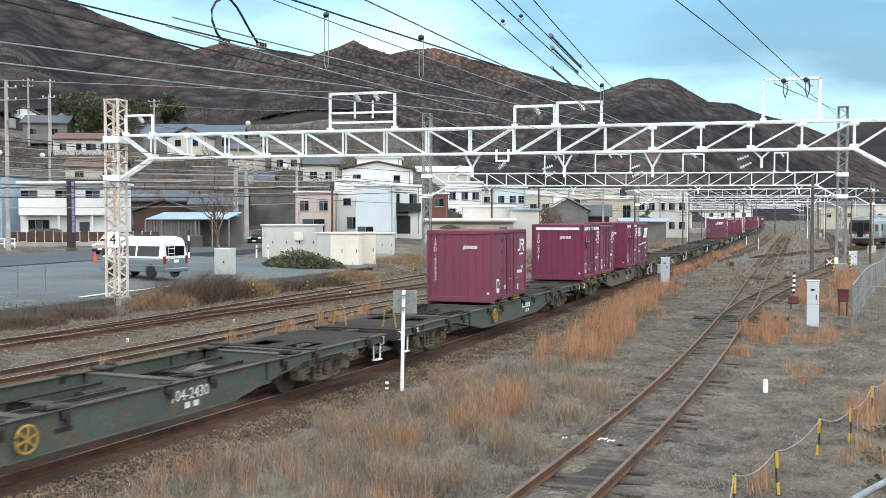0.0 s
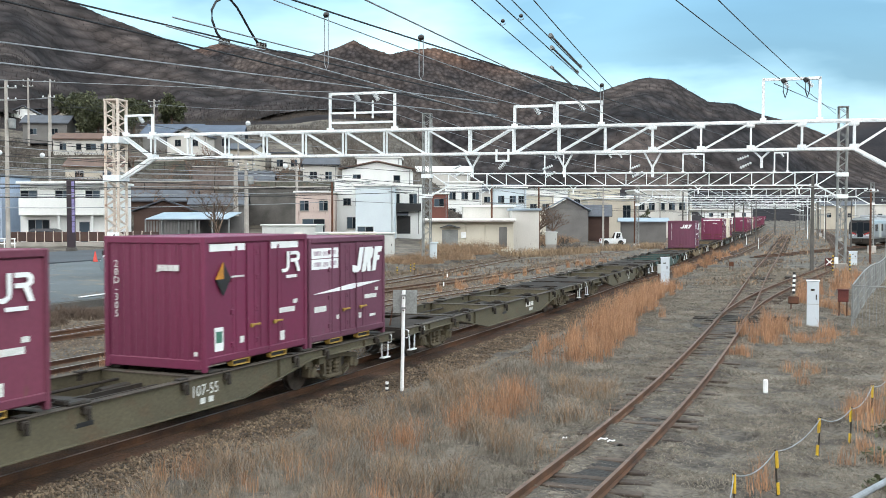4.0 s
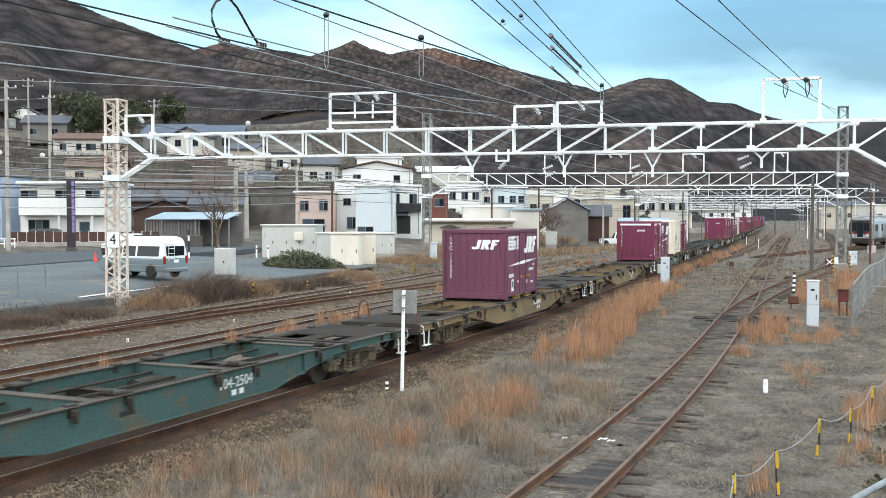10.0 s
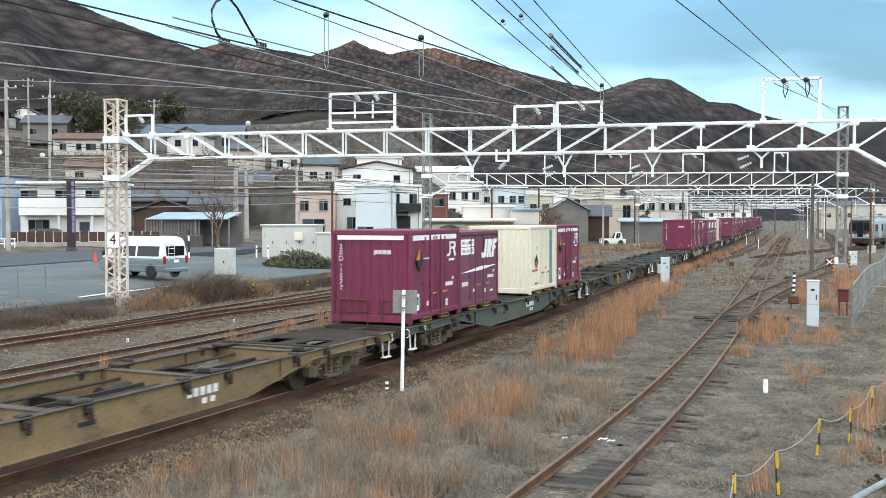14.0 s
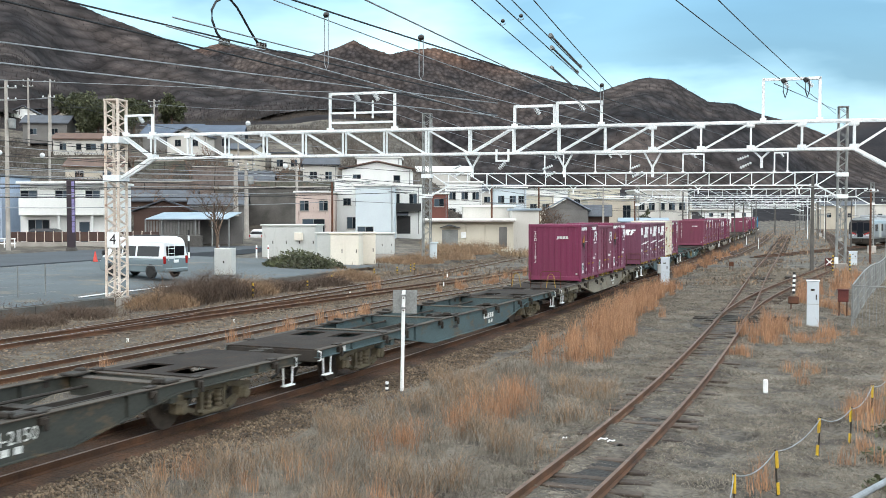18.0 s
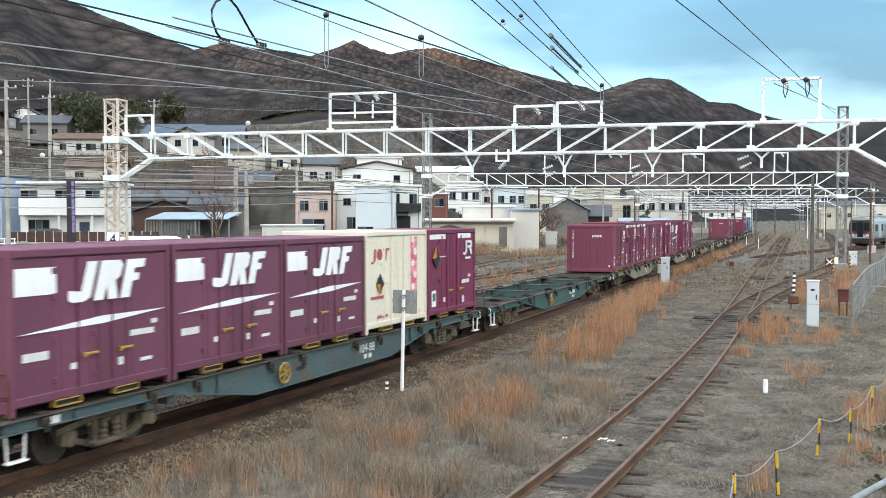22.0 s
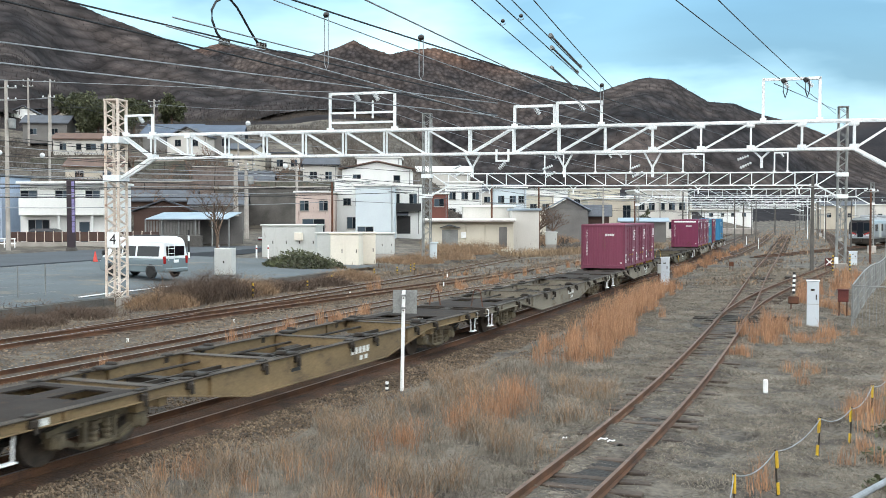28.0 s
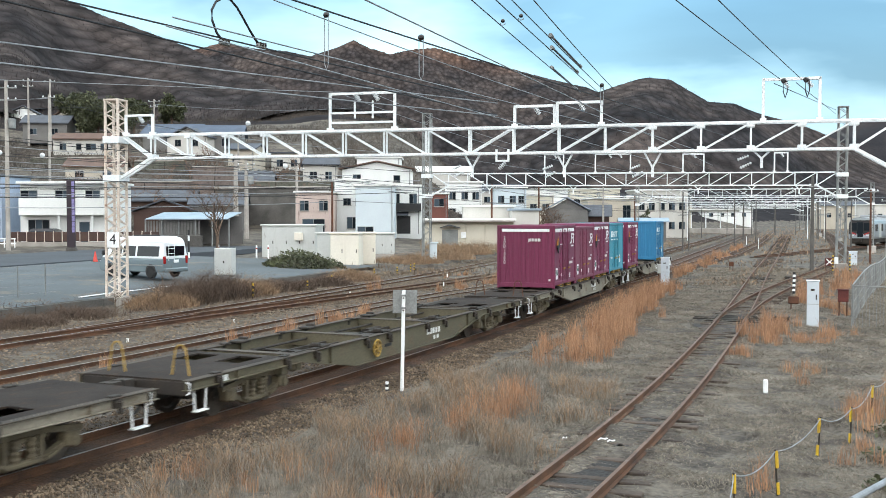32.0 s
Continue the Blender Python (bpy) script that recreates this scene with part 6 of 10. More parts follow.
def track_weeds():
    """Loose stones and lying dry weeds between and beside the main tracks."""
    rng = np.random.default_rng(31)
    n = 60000
    s = 14 + 80 * rng.random(n) ** 1.3
    off = rng.uniform(-16.8, -3.2, n)
    x, y = lined(s, off)
    lim = bump_noise(x, y, 1.1, 4.0) + np.where((off < -14.0) | ((off > -9.6) & (off < -8.4)) | (off > -5.4), 0.6, -0.25)
    keep = lim > rng.random(n) * 0.9 - 0.1
    x, y, s = x[keep], y[keep], s[keep]
    k = len(x)
    V, F = strands(x, y, rng.uniform(0.15, 0.5, k), rng.uniform(0.03, 0.16, k), (0.006 + 0.00035 * s) * rng.uniform(0.6, 1.3, k), rng)
    tagged(new("dry_weeds", fast_mesh("dry_weeds", V, F, M["grey_weeds"])), "dry tan weeds between and beside the main tracks", "weeds", kind="stuff")
    n = 14000
    s = 14 + 46 * rng.random(n)
    off = rng.uniform(-14.5, -5.0, n)
    x, y = lined(s, off)
    base = np.array([(1, 0, 0), (0, 1, 0), (-1, 0, 0), (0, -1, 0), (0, 0, 0.8)], float)
    tri = np.array([(0, 1, 4), (1, 2, 4), (2, 3, 4), (3, 0, 4)])
    r = rng.uniform(0.03, 0.06, n)
    V = base[None] * (1 + 0.35 * rng.standard_normal((n, 5, 3))) * r[:, None, None]
    V += np.stack([x, y, np.maximum(ground_z(x, y), 0.045 - 0.03 * (off > -9)) + r * 0.1], -1)[:, None, :]
    F = tri[None] + (np.arange(n) * 5)[:, None, None]
    tagged(new("track_stones", fast_mesh("track_stones", V.reshape(-1, 3), F.reshape(-1, 3), M["ballast"])), "brown stones in the beds of the main tracks", "ballast", kind="stuff")
    # shaggy grass along the foot of the lot
    n = 15000
    s = rng.uniform(20, 62, n)
    off = rng.uniform(-18.4, -14.6, n) - 0.03 * (s - 30)
    x, y = lined(s, off)
    keep = bump_noise(x, y, 1.4, 8.0) + 0.5 * bump_noise(x, y, 0.4, 1.0) > -0.15 + 0.9 * (s > 44)
    keep &= np.hypot(x + 31.4, y - 33.0) > 1.5
    x, y = x[keep], y[keep]
    V, F = blades(x, y, rng.uniform(0.15, 0.5, len(x)), 1.2, 0.016, rng)
    tagged(new("bank_grass", fast_mesh("bank_grass", V, F, M["brown_twig"])), "shaggy dry grass on the bank below the lot", "grass", kind="stuff")
    # tall dry grass before the railway building
    n = 9000
    lat, dep = rng.uniform(-2, 30, n), rng.uniform(0, 1, n)
    dep = 93 + 6 * dep + np.clip(lat - 6, 0, 40) * 1.5
    x = math.cos(YAW) * lat - math.sin(YAW) * dep
    y = math.sin(YAW) * lat + math.cos(YAW) * dep
    keep = bump_noise(x, y, 3.0, 8.0) > -0.3 + 0.5 * (lat > 16)
    x, y = x[keep], y[keep]
    V, F = blades(x, y, rng.uniform(0.3, 1.0, len(x)), 0.7, 0.04, rng)
    tagged(new("tall_dry_grass", fast_mesh("tall_dry_grass", V, F, M["straw_grass"])), "tall dry grass before the railway building", "grass", kind="stuff")


track_weeds()


def far_weeds():
    """Dry weeds over the yard towards the station."""
    rng = np.random.default_rng(61)
    n = 46000
    s = 62 + 230 * rng.random(n) ** 1.4
    off = rng.uniform(-24, 19, n) * (0.6 + s / 250)
    x, y = lined(s, off)
    keep = bump_noise(x, y, 5.0, 3.0) + 0.7 * bump_noise(x, y, 1.3, 6.0) > -0.1 + 0.5 * rng.random(n)
    keep &= np.abs(off) > 1.6
    for nm, pick, mt, lb in (("far_weeds", 0, "grey_weeds", "grey brown dead weeds over the far yard"), ("far_dry_grass", 1, "tan_grass", "dry tan grass over the far yard")):
        k = keep & ((np.arange(n) % 3 == 0) == bool(pick))
        V, F = blades(x[k], y[k], rng.uniform(0.12, 0.4, int(k.sum())), 1.6, 0.05, rng)
        tagged(new(nm, fast_mesh(nm, V, F, M[mt])), lb, "weeds", kind="stuff")


far_weeds()


def far_tufts():
    """Larger dry tufts between the far tracks."""
    rng = np.random.default_rng(63)
    n = 5000
    s = rng.uniform(110, 380, n)
    off = rng.uniform(2.0, 17, n) * (0.5 + s / 300)
    x, y = lined(s, off)
    keep = bump_noise(x, y, 9.0, 3.0) > -0.5 + rng.random(n)
    x, y, s = x[keep], y[keep], s[keep]
    V, F = blades(x, y, rng.uniform(0.15, 0.45, len(x)), 1.2, 0.08, rng)
    tagged(new("far_tufts", fast_mesh("far_tufts", V, F, M["tan_grass"])), "dry tan tufts between the far tracks", "grass", kind="stuff")


far_tufts()


def twig_bush(name, label, x, y, r, h, n, material, seed, leaves=0, category="bush"):
    """Tangle of thin twigs, with leaves where given."""
    rng = np.random.default_rng(seed)
    b = thing(name, label, category, Matrix.Translation((x, y, gz(x, y))))
    a = rng.uniform(0, 2 * math.pi, n)
    q = r * np.sqrt(rng.random(n))
    px, py = np.cos(a) * q, np.sin(a) * q
    hh = h * (0.5 + 0.6 * rng.random(n)) * (1 - 0.6 * (q / r) ** 2)
    V, F = blades(px, py, hh, 1.1, 0.02, rng, z=np.full(n, -0.05))
    part("twig_tangle", fast_mesh("twig_tangle", V, F, material), None, b)
    if leaves:
        a = rng.uniform(0, 2 * math.pi, leaves)
        q = r * np.sqrt(rng.random(leaves))
        cz = h * 0.95 * (1 - (q / r) ** 2 * 0.75) * rng.uniform(0.35, 1.0, leaves)
        c = np.stack([np.cos(a) * q, np.sin(a) * q, cz], -1)
        e1 = rng.standard_normal((leaves, 3))
        e2 = rng.standard_normal((leaves, 3))
        sz = 0.10 if r > 1 else 0.045
        V = np.stack([c, c + e1 * sz, c + e1 * sz + e2 * sz * 0.6, c + e2 * sz * 0.6], 1).reshape(-1, 3)
        F = np.arange(leaves * 4).reshape(-1, 4)
        part("leaf_cover", fast_mesh("leaf_cover", V, F, M["green_leaf"]), None, b)
    return b


def oily_ballast():
    """Dark oily ballast between the rails where the points lie and at the near end of the siding."""
    m = mat("dark oily ballast", lin(50, 43, 38), lin(32, 28, 25), 0.8, 0.0, 1.2, 16, 0.9, fine_amount=0.6, bump_distance=0.05)
    c = siding_centre()
    ys, xs = [p[1] for p in c], [p[0] for p in c]
    for y0, y1, w in ((8.0, 19.0, 0.5), (18.0, 36.0, 0.34), (37.5, 45.0, 1.5), (62.0, 74.0, 1.6)):
        v, n = [], 10
        rng = random.Random(int(y0))
        for i in range(n + 1):
            y = y0 + (y1 - y0) * i / n
            x = float(np.interp(y, ys, xs))
            k = w * (0.55 + 0.45 * math.sin(math.pi * i / n)) * rng.uniform(0.85, 1.1)
            for u in (-1, -0.3, 0.3, 1):
                v.append((x + u * k, y, -0.176 - 0.02 * (abs(u) > 0.5)))
        b = Build().add(v, [(i * 4 + j, i * 4 + j + 1, (i + 1) * 4 + j + 1, (i + 1) * 4 + j) for i in range(n) for j in range(3)])
        tagged(new("oily_patch", b.mesh("oily_patch", m)), "dark oily ballast between the rails", "ballast", kind="structure")


oily_ballast()


# ---- beyond the tracks: bank, parking lot, road, houses ----
CAR_ROWS = []
M["slope_twig"] = mat("reddish bare twigs", lin(120, 98, 84), lin(92, 76, 66), 0.95, 0.0, 0.9, 6, 0.0)
RIGHT = Vector((math.cos(YAW), math.sin(YAW), 0))
AHEAD = Vector((-math.sin(YAW), math.cos(YAW), 0))


def spot(lat, depth, z=None):
    """World point lat metres to the right of the view's middle line and depth metres ahead."""
    p = RIGHT * lat + AHEAD * depth
    return Vector((p.x, p.y, gz(p.x, p.y) if z is None else z))


def stand(lat, depth, z, turn=0.0):
    """Pose that faces the camera side, turned by degrees."""
    return Matrix.Translation(spot(lat, depth, z)) @ Matrix.Rotation(YAW + radians(turn), 4, "Z")


WALLS = {
    "white": mat("white plastered wall", lin(234, 235, 233), lin(212, 213, 211), 0.85, 0, 0.3, 8, 0.1, fine_amount=0.06, patch=lin(176, 172, 166), patch_at=0.64, streak=0.3),
    "offwhite": mat("off-white plastered wall", lin(204, 201, 195), lin(178, 175, 169), 0.85, 0, 0.3, 8, 0.1, fine_amount=0.08, patch=lin(150, 144, 136), patch_at=0.62, streak=0.3),
    "bluewhite": mat("pale blue metal siding", lin(206, 217, 222), lin(190, 200, 207), 0.7, 0, 0.3, 8, 0.1, fine_amount=0.06),
    "bluegrey": mat("blue grey plastered wall", lin(172, 186, 204), lin(150, 164, 184), 0.85, 0, 0.3, 8, 0.1, fine_amount=0.08),
    "cream": mat("cream plastered wall", lin(212, 206, 190), lin(188, 181, 166), 0.85, 0, 0.3, 8, 0.1, fine_amount=0.08, patch=lin(140, 130, 112), patch_at=0.63, streak=0.3),
    "pink": mat("stained pink plastered wall", lin(200, 182, 174), lin(178, 160, 152), 0.85, 0, 0.4, 8, 0.1, fine_amount=0.1, patch=lin(124, 104, 98), patch_at=0.58, streak=0.25),
    "grey": mat("grey board wall", lin(120, 118, 116), lin(98, 96, 94), 0.9, 0, 0.4, 8, 0.2, fine_amount=0.12),
    "brown": mat("dark brown board wall", lin(86, 66, 58), lin(66, 50, 46), 0.9, 0, 0.4, 8, 0.2, fine_amount=0.12),
    "beige": mat("beige plastered wall", lin(192, 183, 168), lin(168, 160, 146), 0.85, 0, 0.3, 8, 0.1, fine_amount=0.08),
    "silver": mat("grey metal cabinet paint", lin(196, 198, 195), lin(176, 178, 174), 0.6, 0, 0.5, 10, 0.05, fine_amount=0.06, patch=lin(132, 126, 116), patch_at=0.63, streak=0.3),
    "ivory": mat("ivory metal cabinet paint", lin(228, 222, 208), lin(212, 204, 190), 0.6, 0, 0.5, 10, 0.05, fine_amount=0.06, patch=lin(150, 136, 116), patch_at=0.63, streak=0.3),
    "redbrick": mat("dark red tiled wall", lin(124, 76, 66), lin(102, 64, 56), 0.8, 0, 0.5, 10, 0.1, fine_amount=0.12),
}
ROOFS = {
    "tile": mat("dark grey roof tile", lin(78, 82, 90), lin(60, 63, 70), 0.7, 0, 0.6, 6, 0.3, fine_amount=0.2),
    "blue": mat("slate blue roof tile", lin(74, 86, 104), lin(60, 70, 86), 0.65, 0, 0.6, 6, 0.3, fine_amount=0.2),
    "brown": mat("brown roof tile", lin(100, 78, 66), lin(82, 62, 54), 0.75, 0, 0.6, 6, 0.3, fine_amount=0.2),
    "metal": mat("pale blue grey metal roof", lin(156, 170, 181), lin(134, 148, 160), 0.5, 0.2, 0.6, 6, 0.1, fine_amount=0.1),
    "flat": mat("pale flat roof coping", lin(230, 230, 227), lin(208, 208, 204), 0.8, 0, 0.6, 6, 0.1, fine_amount=0.1),
}


def window(parent, x, z, w, h, y, panes=2, name="window", frame_mat=None):
    """Framed window in a wall whose face is at y, facing -y."""
    f = Build()
    t = 0.05
    f.box(x - w / 2 - t, x + w / 2 + t, y - 0.05, y + 0.02, z - t, z, 0)
    f.box(x - w / 2 - t, x + w / 2 + t, y - 0.05, y + 0.02, z + h, z + h + t, 0)
    for e in (x - w / 2 - t, x + w / 2):
        f.box(e, e + t, y - 0.05, y + 0.02, z, z + h, 0)
    for i in range(1, panes):
        e = x - w / 2 + w * i / panes
        f.box(e - 0.025, e + 0.025, y - 0.045, y + 0.02, z, z + h, 0)
    ob = part(name, f, frame_mat or M["grey_steel"], parent)
    for i in range(panes):
        part("pane", Build().box(x - w / 2 + w * i / panes + 0.01, x - w / 2 + w * (i + 1) / panes - 0.01, y - 0.02, y - 0.004, z, z + h), M["glass" if (int(x * 13 + z * 7 + w * 31) + i) % 3 else "glass_pale"], ob)
    return ob


def walls(parent, w, d, h, material, z0=-0.6):
    b = Build().box(-w / 2, w / 2, 0, d, z0, h, 0.02)
    return part("outer_wall", b, material, parent)


def gable_roof(parent, w, d, h, rise, material, along_x=True, over=0.45):
    """Pitched roof slabs with thickness on a body w by d whose walls end at h."""
    W, D2 = w / 2 + over, d / 2 + over
    if along_x:
        prof = [(-D2, 0), (0, rise), (D2, 0), (D2, 0.14), (0, rise + 0.16), (-D2, 0.14)]
        b = Build().prism([(p[0] + d / 2, p[1] + h) for p in prof], -W, W, "x")
        g = Build().prism([(0.02, h - 0.02), (d / 2, h + rise * 0.93), (d - 0.02, h - 0.02)], -w / 2 + 0.02, w / 2 - 0.02, "x")
    else:
        prof = [(-W, 0), (0, rise), (W, 0), (W, 0.14), (0, rise + 0.16), (-W, 0.14)]
        b = Build().prism([(p[0], p[1] + h) for p in prof], -over, d + over, "y")
        g = Build().prism([(-w / 2 + 0.02, h - 0.02), (0, h + rise * 0.93), (w / 2 - 0.02, h - 0.02)], 0.02, d - 0.02, "y")
    part("roof", b, material, parent)
    return g


def flat_roof(parent, w, d, h, material, over=0.25, t=0.22):
    part("roof", Build().box(-w / 2 - over, w / 2 + over, -over, d + over, h, h + t, 0.02), material, parent)


def house(label, lat, depth, z, w, d, h, wall, roof, rise=0.0, along_x=True, turn=0.0, windows=(), category="house", name="house"):
    """windows: (x, z, width, height, panes) on the face towards the tracks."""
    o = thing(name, label, category, stand(lat, depth, z, turn))
    walls(o, w, d, h, WALLS[wall])
    if rise:
        g = gable_roof(o, w, d, h, rise, ROOFS[roof], along_x)
        part("gable", g, WALLS[wall], o)
    else:
        flat_roof(o, w, d, h, ROOFS[roof])
    for x, zz, ww, hh, n in windows:
        window(o, x, zz, ww, hh, 0.0, n)
        part("window_sill", Build().box(x - ww / 2 - 0.1, x + ww / 2 + 0.1, -0.09, 0.01, zz - 0.13, zz - 0.06), M["concrete"], o)
    if windows and depth < 170:
        part("downpipe", Build().tube([(w / 2 - 0.25, -0.06, 0.0), (w / 2 - 0.25, -0.06, h - 0.1)], 0.045, 6), M["grey_steel"], o)
    return o


def make_white_house():
    o = house("white two-storey house with a long white balcony", -35.6, 96, 1.3, 8.3, 7, 5.7, "white", "flat")
    part("balcony", Build().box(-3.9, 4.0, -1.0, 0.0, 2.75, 4.35, 0.03).box(-4.1, 4.1, -1.1, 0.02, 5.7, 5.9, 0.02), WALLS["white"], o, "white balcony front")
    for x, w in ((-3.3, 1.5), (-0.1, 1.4), (2.7, 1.3)):
        window(o, x, 3.7, w, 1.35, -0.012, 2)
    window(o, -2.4, 0.3, 1.9, 2.0, -0.012, 3)
    for x in (-0.2, 0.9, 2.9):
        part("porch_post", Build().box(x - 0.1, x + 0.1, -0.95, -0.75, 0, 2.75, 0.02), WALLS["white"], o)
    window(o, 1.9, 0.2, 0.9, 1.9, -0.012, 1, "house_door")
    f = thing("garden_fence", "brown panelled garden fence on a concrete base", "fence", stand(-31.0, 92, 1.2))
    part("wall_base", Build().box(-8.2, 5.2, -0.1, 0.1, -0.4, 0.45, 0.02), M["concrete"], f, "concrete base wall")
    for i in range(17):
        part("fence_panel", Build().box(-8.1 + i * 0.8, -7.4 + i * 0.8, -0.03, 0.03, 0.5, 1.35, 0.01), WALLS["brown"], f)
        part("fence_post", Build().box(-8.16 + i * 0.8, -8.1 + i * 0.8, -0.05, 0.05, 0.4, 1.45), M["cream_steel"], f)
    s = thing("pillar_sign", "tall dark purple pillar sign with pale lettering", "sign", stand(-30.6, 84, 1.15))
    pm = mat("dark purple sign panel", lin(50, 37, 46), lin(40, 30, 36), 0.6, 0, 1, 10, 0.0)
    part("panel", Build().box(-0.33, 0.33, -0.12, 0.12, 0.2, 5.8, 0.03), pm, s)
    part("plinth", Build().box(-0.42, 0.42, -0.2, 0.2, -0.5, 0.25, 0.02), M["concrete_dark"], s)
    side = mat("pale violet sign edge", lin(140, 130, 176), lin(120, 112, 160), 0.6, 0, 1, 10, 0.0)
    b = Build()
    for i in range(9):
        b.box(0.1, 0.33, -0.135, -0.12, 1.5 + i * 0.47, 1.92 + i * 0.47)
    part("sign_lettering", b, side, s, "pale violet lettering bars")


make_white_house()
house("blue grey plastered house at the corner", -44.2, 97, 1.2, 4.6, 7, 6.6, "bluegrey", "tile", windows=((-0.5, 4.2, 0.6, 1.3, 1), (1.2, 3.6, 0.5, 1.6, 1), (1.2, 0.8, 0.5, 1.5, 1)))
house("low old house with a dark tiled gable roof", -30.6, 112, 2.0, 6.4, 6, 2.4, "brown", "tile", 1.3, False, 12)
house("dark tiled old house behind the carport", -26.0, 118, 2.6, 6.0, 6, 2.6, "grey", "tile", 1.2, True, 8)


def make_carport():
    o = thing("carport", "open carport with a pale corrugated metal roof", "carport", stand(-24.0, 96, 1.55, -4))
    part("roof", Build().prism([(-0.5, 2.1), (4.6, 2.72), (4.6, 2.8), (-0.5, 2.18)], -3.9, 3.9, "x"), ROOFS["metal"], o, "pale metal roof")
    for i in range(6):
        x = -4.0 + i * 1.6
        part("post", Build().box(x - 0.05, x + 0.05, -0.3, -0.2, -0.5, 2.15), M["grey_steel"], o)
    part("back_wall", Build().box(-4.2, 4.2, 3.9, 4.05, -0.5, 2.4), WALLS["grey"], o)
    b = Build()
    for i in range(20):
        b.box(-4.1 + i * 0.27, -3.93 + i * 0.27, -0.14, -0.1, 0.6, 2.0)
    part("slatted_screen", b, WALLS["grey"], o, "grey slatted screen")
    part("low_wall", Build().box(-4.3, 1.5, -0.35, -0.18, -0.5, 0.6, 0.02), M["concrete_dark"], o)


make_carport()
_rw = thing("retaining_wall", "tall stained grey concrete retaining wall", "wall", stand(-20.5, 124, 0.8, -6), kind="structure")
part("wall_face", Build().prism([(0, -0.5), (0.5, 6.5), (1.4, 6.5), (1.4, -0.5)], -7.5, 6.5, "x"), M["concrete_dark"], _rw)
part("coping", Build().box(-7.6, 6.6, 0.35, 1.5, 6.5, 6.75, 0.02), M["concrete"], _rw)

house("stained pink two-storey building", -14.0, 112, 2.0, 4.3, 6, 4.5, "pink", "flat", windows=((-1.2, 2.6, 0.9, 1.0, 2), (0.9, 2.6, 0.9, 1.0, 2), (-0.2, 0.1, 2.4, 1.5, 2)))
house("white three-storey house with balconies", -10.4, 114, 2.0, 3.4, 6, 5.9, "white", "flat", windows=((-0.3, 3.2, 0.8, 0.7, 2), (1.0, 3.2, 0.7, 0.7, 1), (0.3, 0.6, 1.2, 1.2, 2)))
house("pale blue sided flat-roofed building", -7.2, 108, 1.9, 4.1, 7, 5.2, "bluewhite", "flat", windows=((-1.0, 0.4, 1.6, 0.5, 2),))
_h = house("white house with a dark balcony rail", -4.2, 113, 2.0, 3.5, 6, 5.2, "white", "flat", windows=((-1.0, 3.3, 0.8, 1.1, 2), (0.9, 3.3, 0.8, 1.1, 2)))
part("balcony", Build().box(-1.7, 1.8, -0.8, -0.72, 2.6, 3.35).box(-1.7, 1.8, -0.8, 0, 2.45, 2.6), M["black"], _h, "dark balcony rail")
part("awning", Build().prism([(-0.9, 2.0), (0.0, 2.35), (0.0, 2.42), (-0.95, 2.06)], -1.6, 0.4, "x"), ROOFS["tile"], _h)
part("entrance", Build().box(-0.9, 0.6, -0.03, 0.02, 0, 1.95), M["black"], _h, "dark entrance")
house("white house with a shallow gable roof on the slope", -8.6, 133, 7.2, 9.0, 7, 2.8, "white", "brown", 1.0, False, 0, windows=((2.6, 1.2, 0.8, 0.8, 1), (-2.6, 1.4, 1.0, 0.7, 2)))
house("white boxy house high behind", -9.2, 146, 9.0, 6.2, 6, 3.2, "white", "flat", windows=((0.6, 1.0, 1.6, 0.7, 2),))
house("red tiled small building", -0.5, 130, 3.2, 2.3, 5, 3.5, "redbrick", "flat", windows=((0, 2.0, 1.2, 0.9, 2),))
house("white flats behind the station sheds", 3.0, 150, 2.6, 5.4, 8, 6.2, "white", "flat", windows=((-1.6, 3.8, 0.9, 1.0, 2), (0.2, 3.8, 0.9, 1.0, 2), (1.8, 3.8, 0.9, 1.0, 2), (-1.6, 1.4, 0.9, 1.0, 2), (1.8, 1.4, 0.9, 1.0, 2)))
house("pale flats among the houses", 10.4, 158, 1.8, 5.0, 8, 6.4, "bluewhite", "flat", windows=((-1.4, 4.2, 0.9, 1.0, 2), (0.4, 4.2, 0.9, 1.0, 2), (1.7, 4.2, 0.8, 1.0, 2), (-1.4, 1.9, 0.9, 1.0, 2), (0.4, 1.9, 0.9, 1.0, 2)))
house("cream house with a flat roof", 15.6, 165, 1.2, 4.6, 7, 6.0, "cream", "flat", windows=((-1.0, 3.6, 1.0, 1.0, 2), (1.0, 3.6, 1.0, 1.0, 2)))


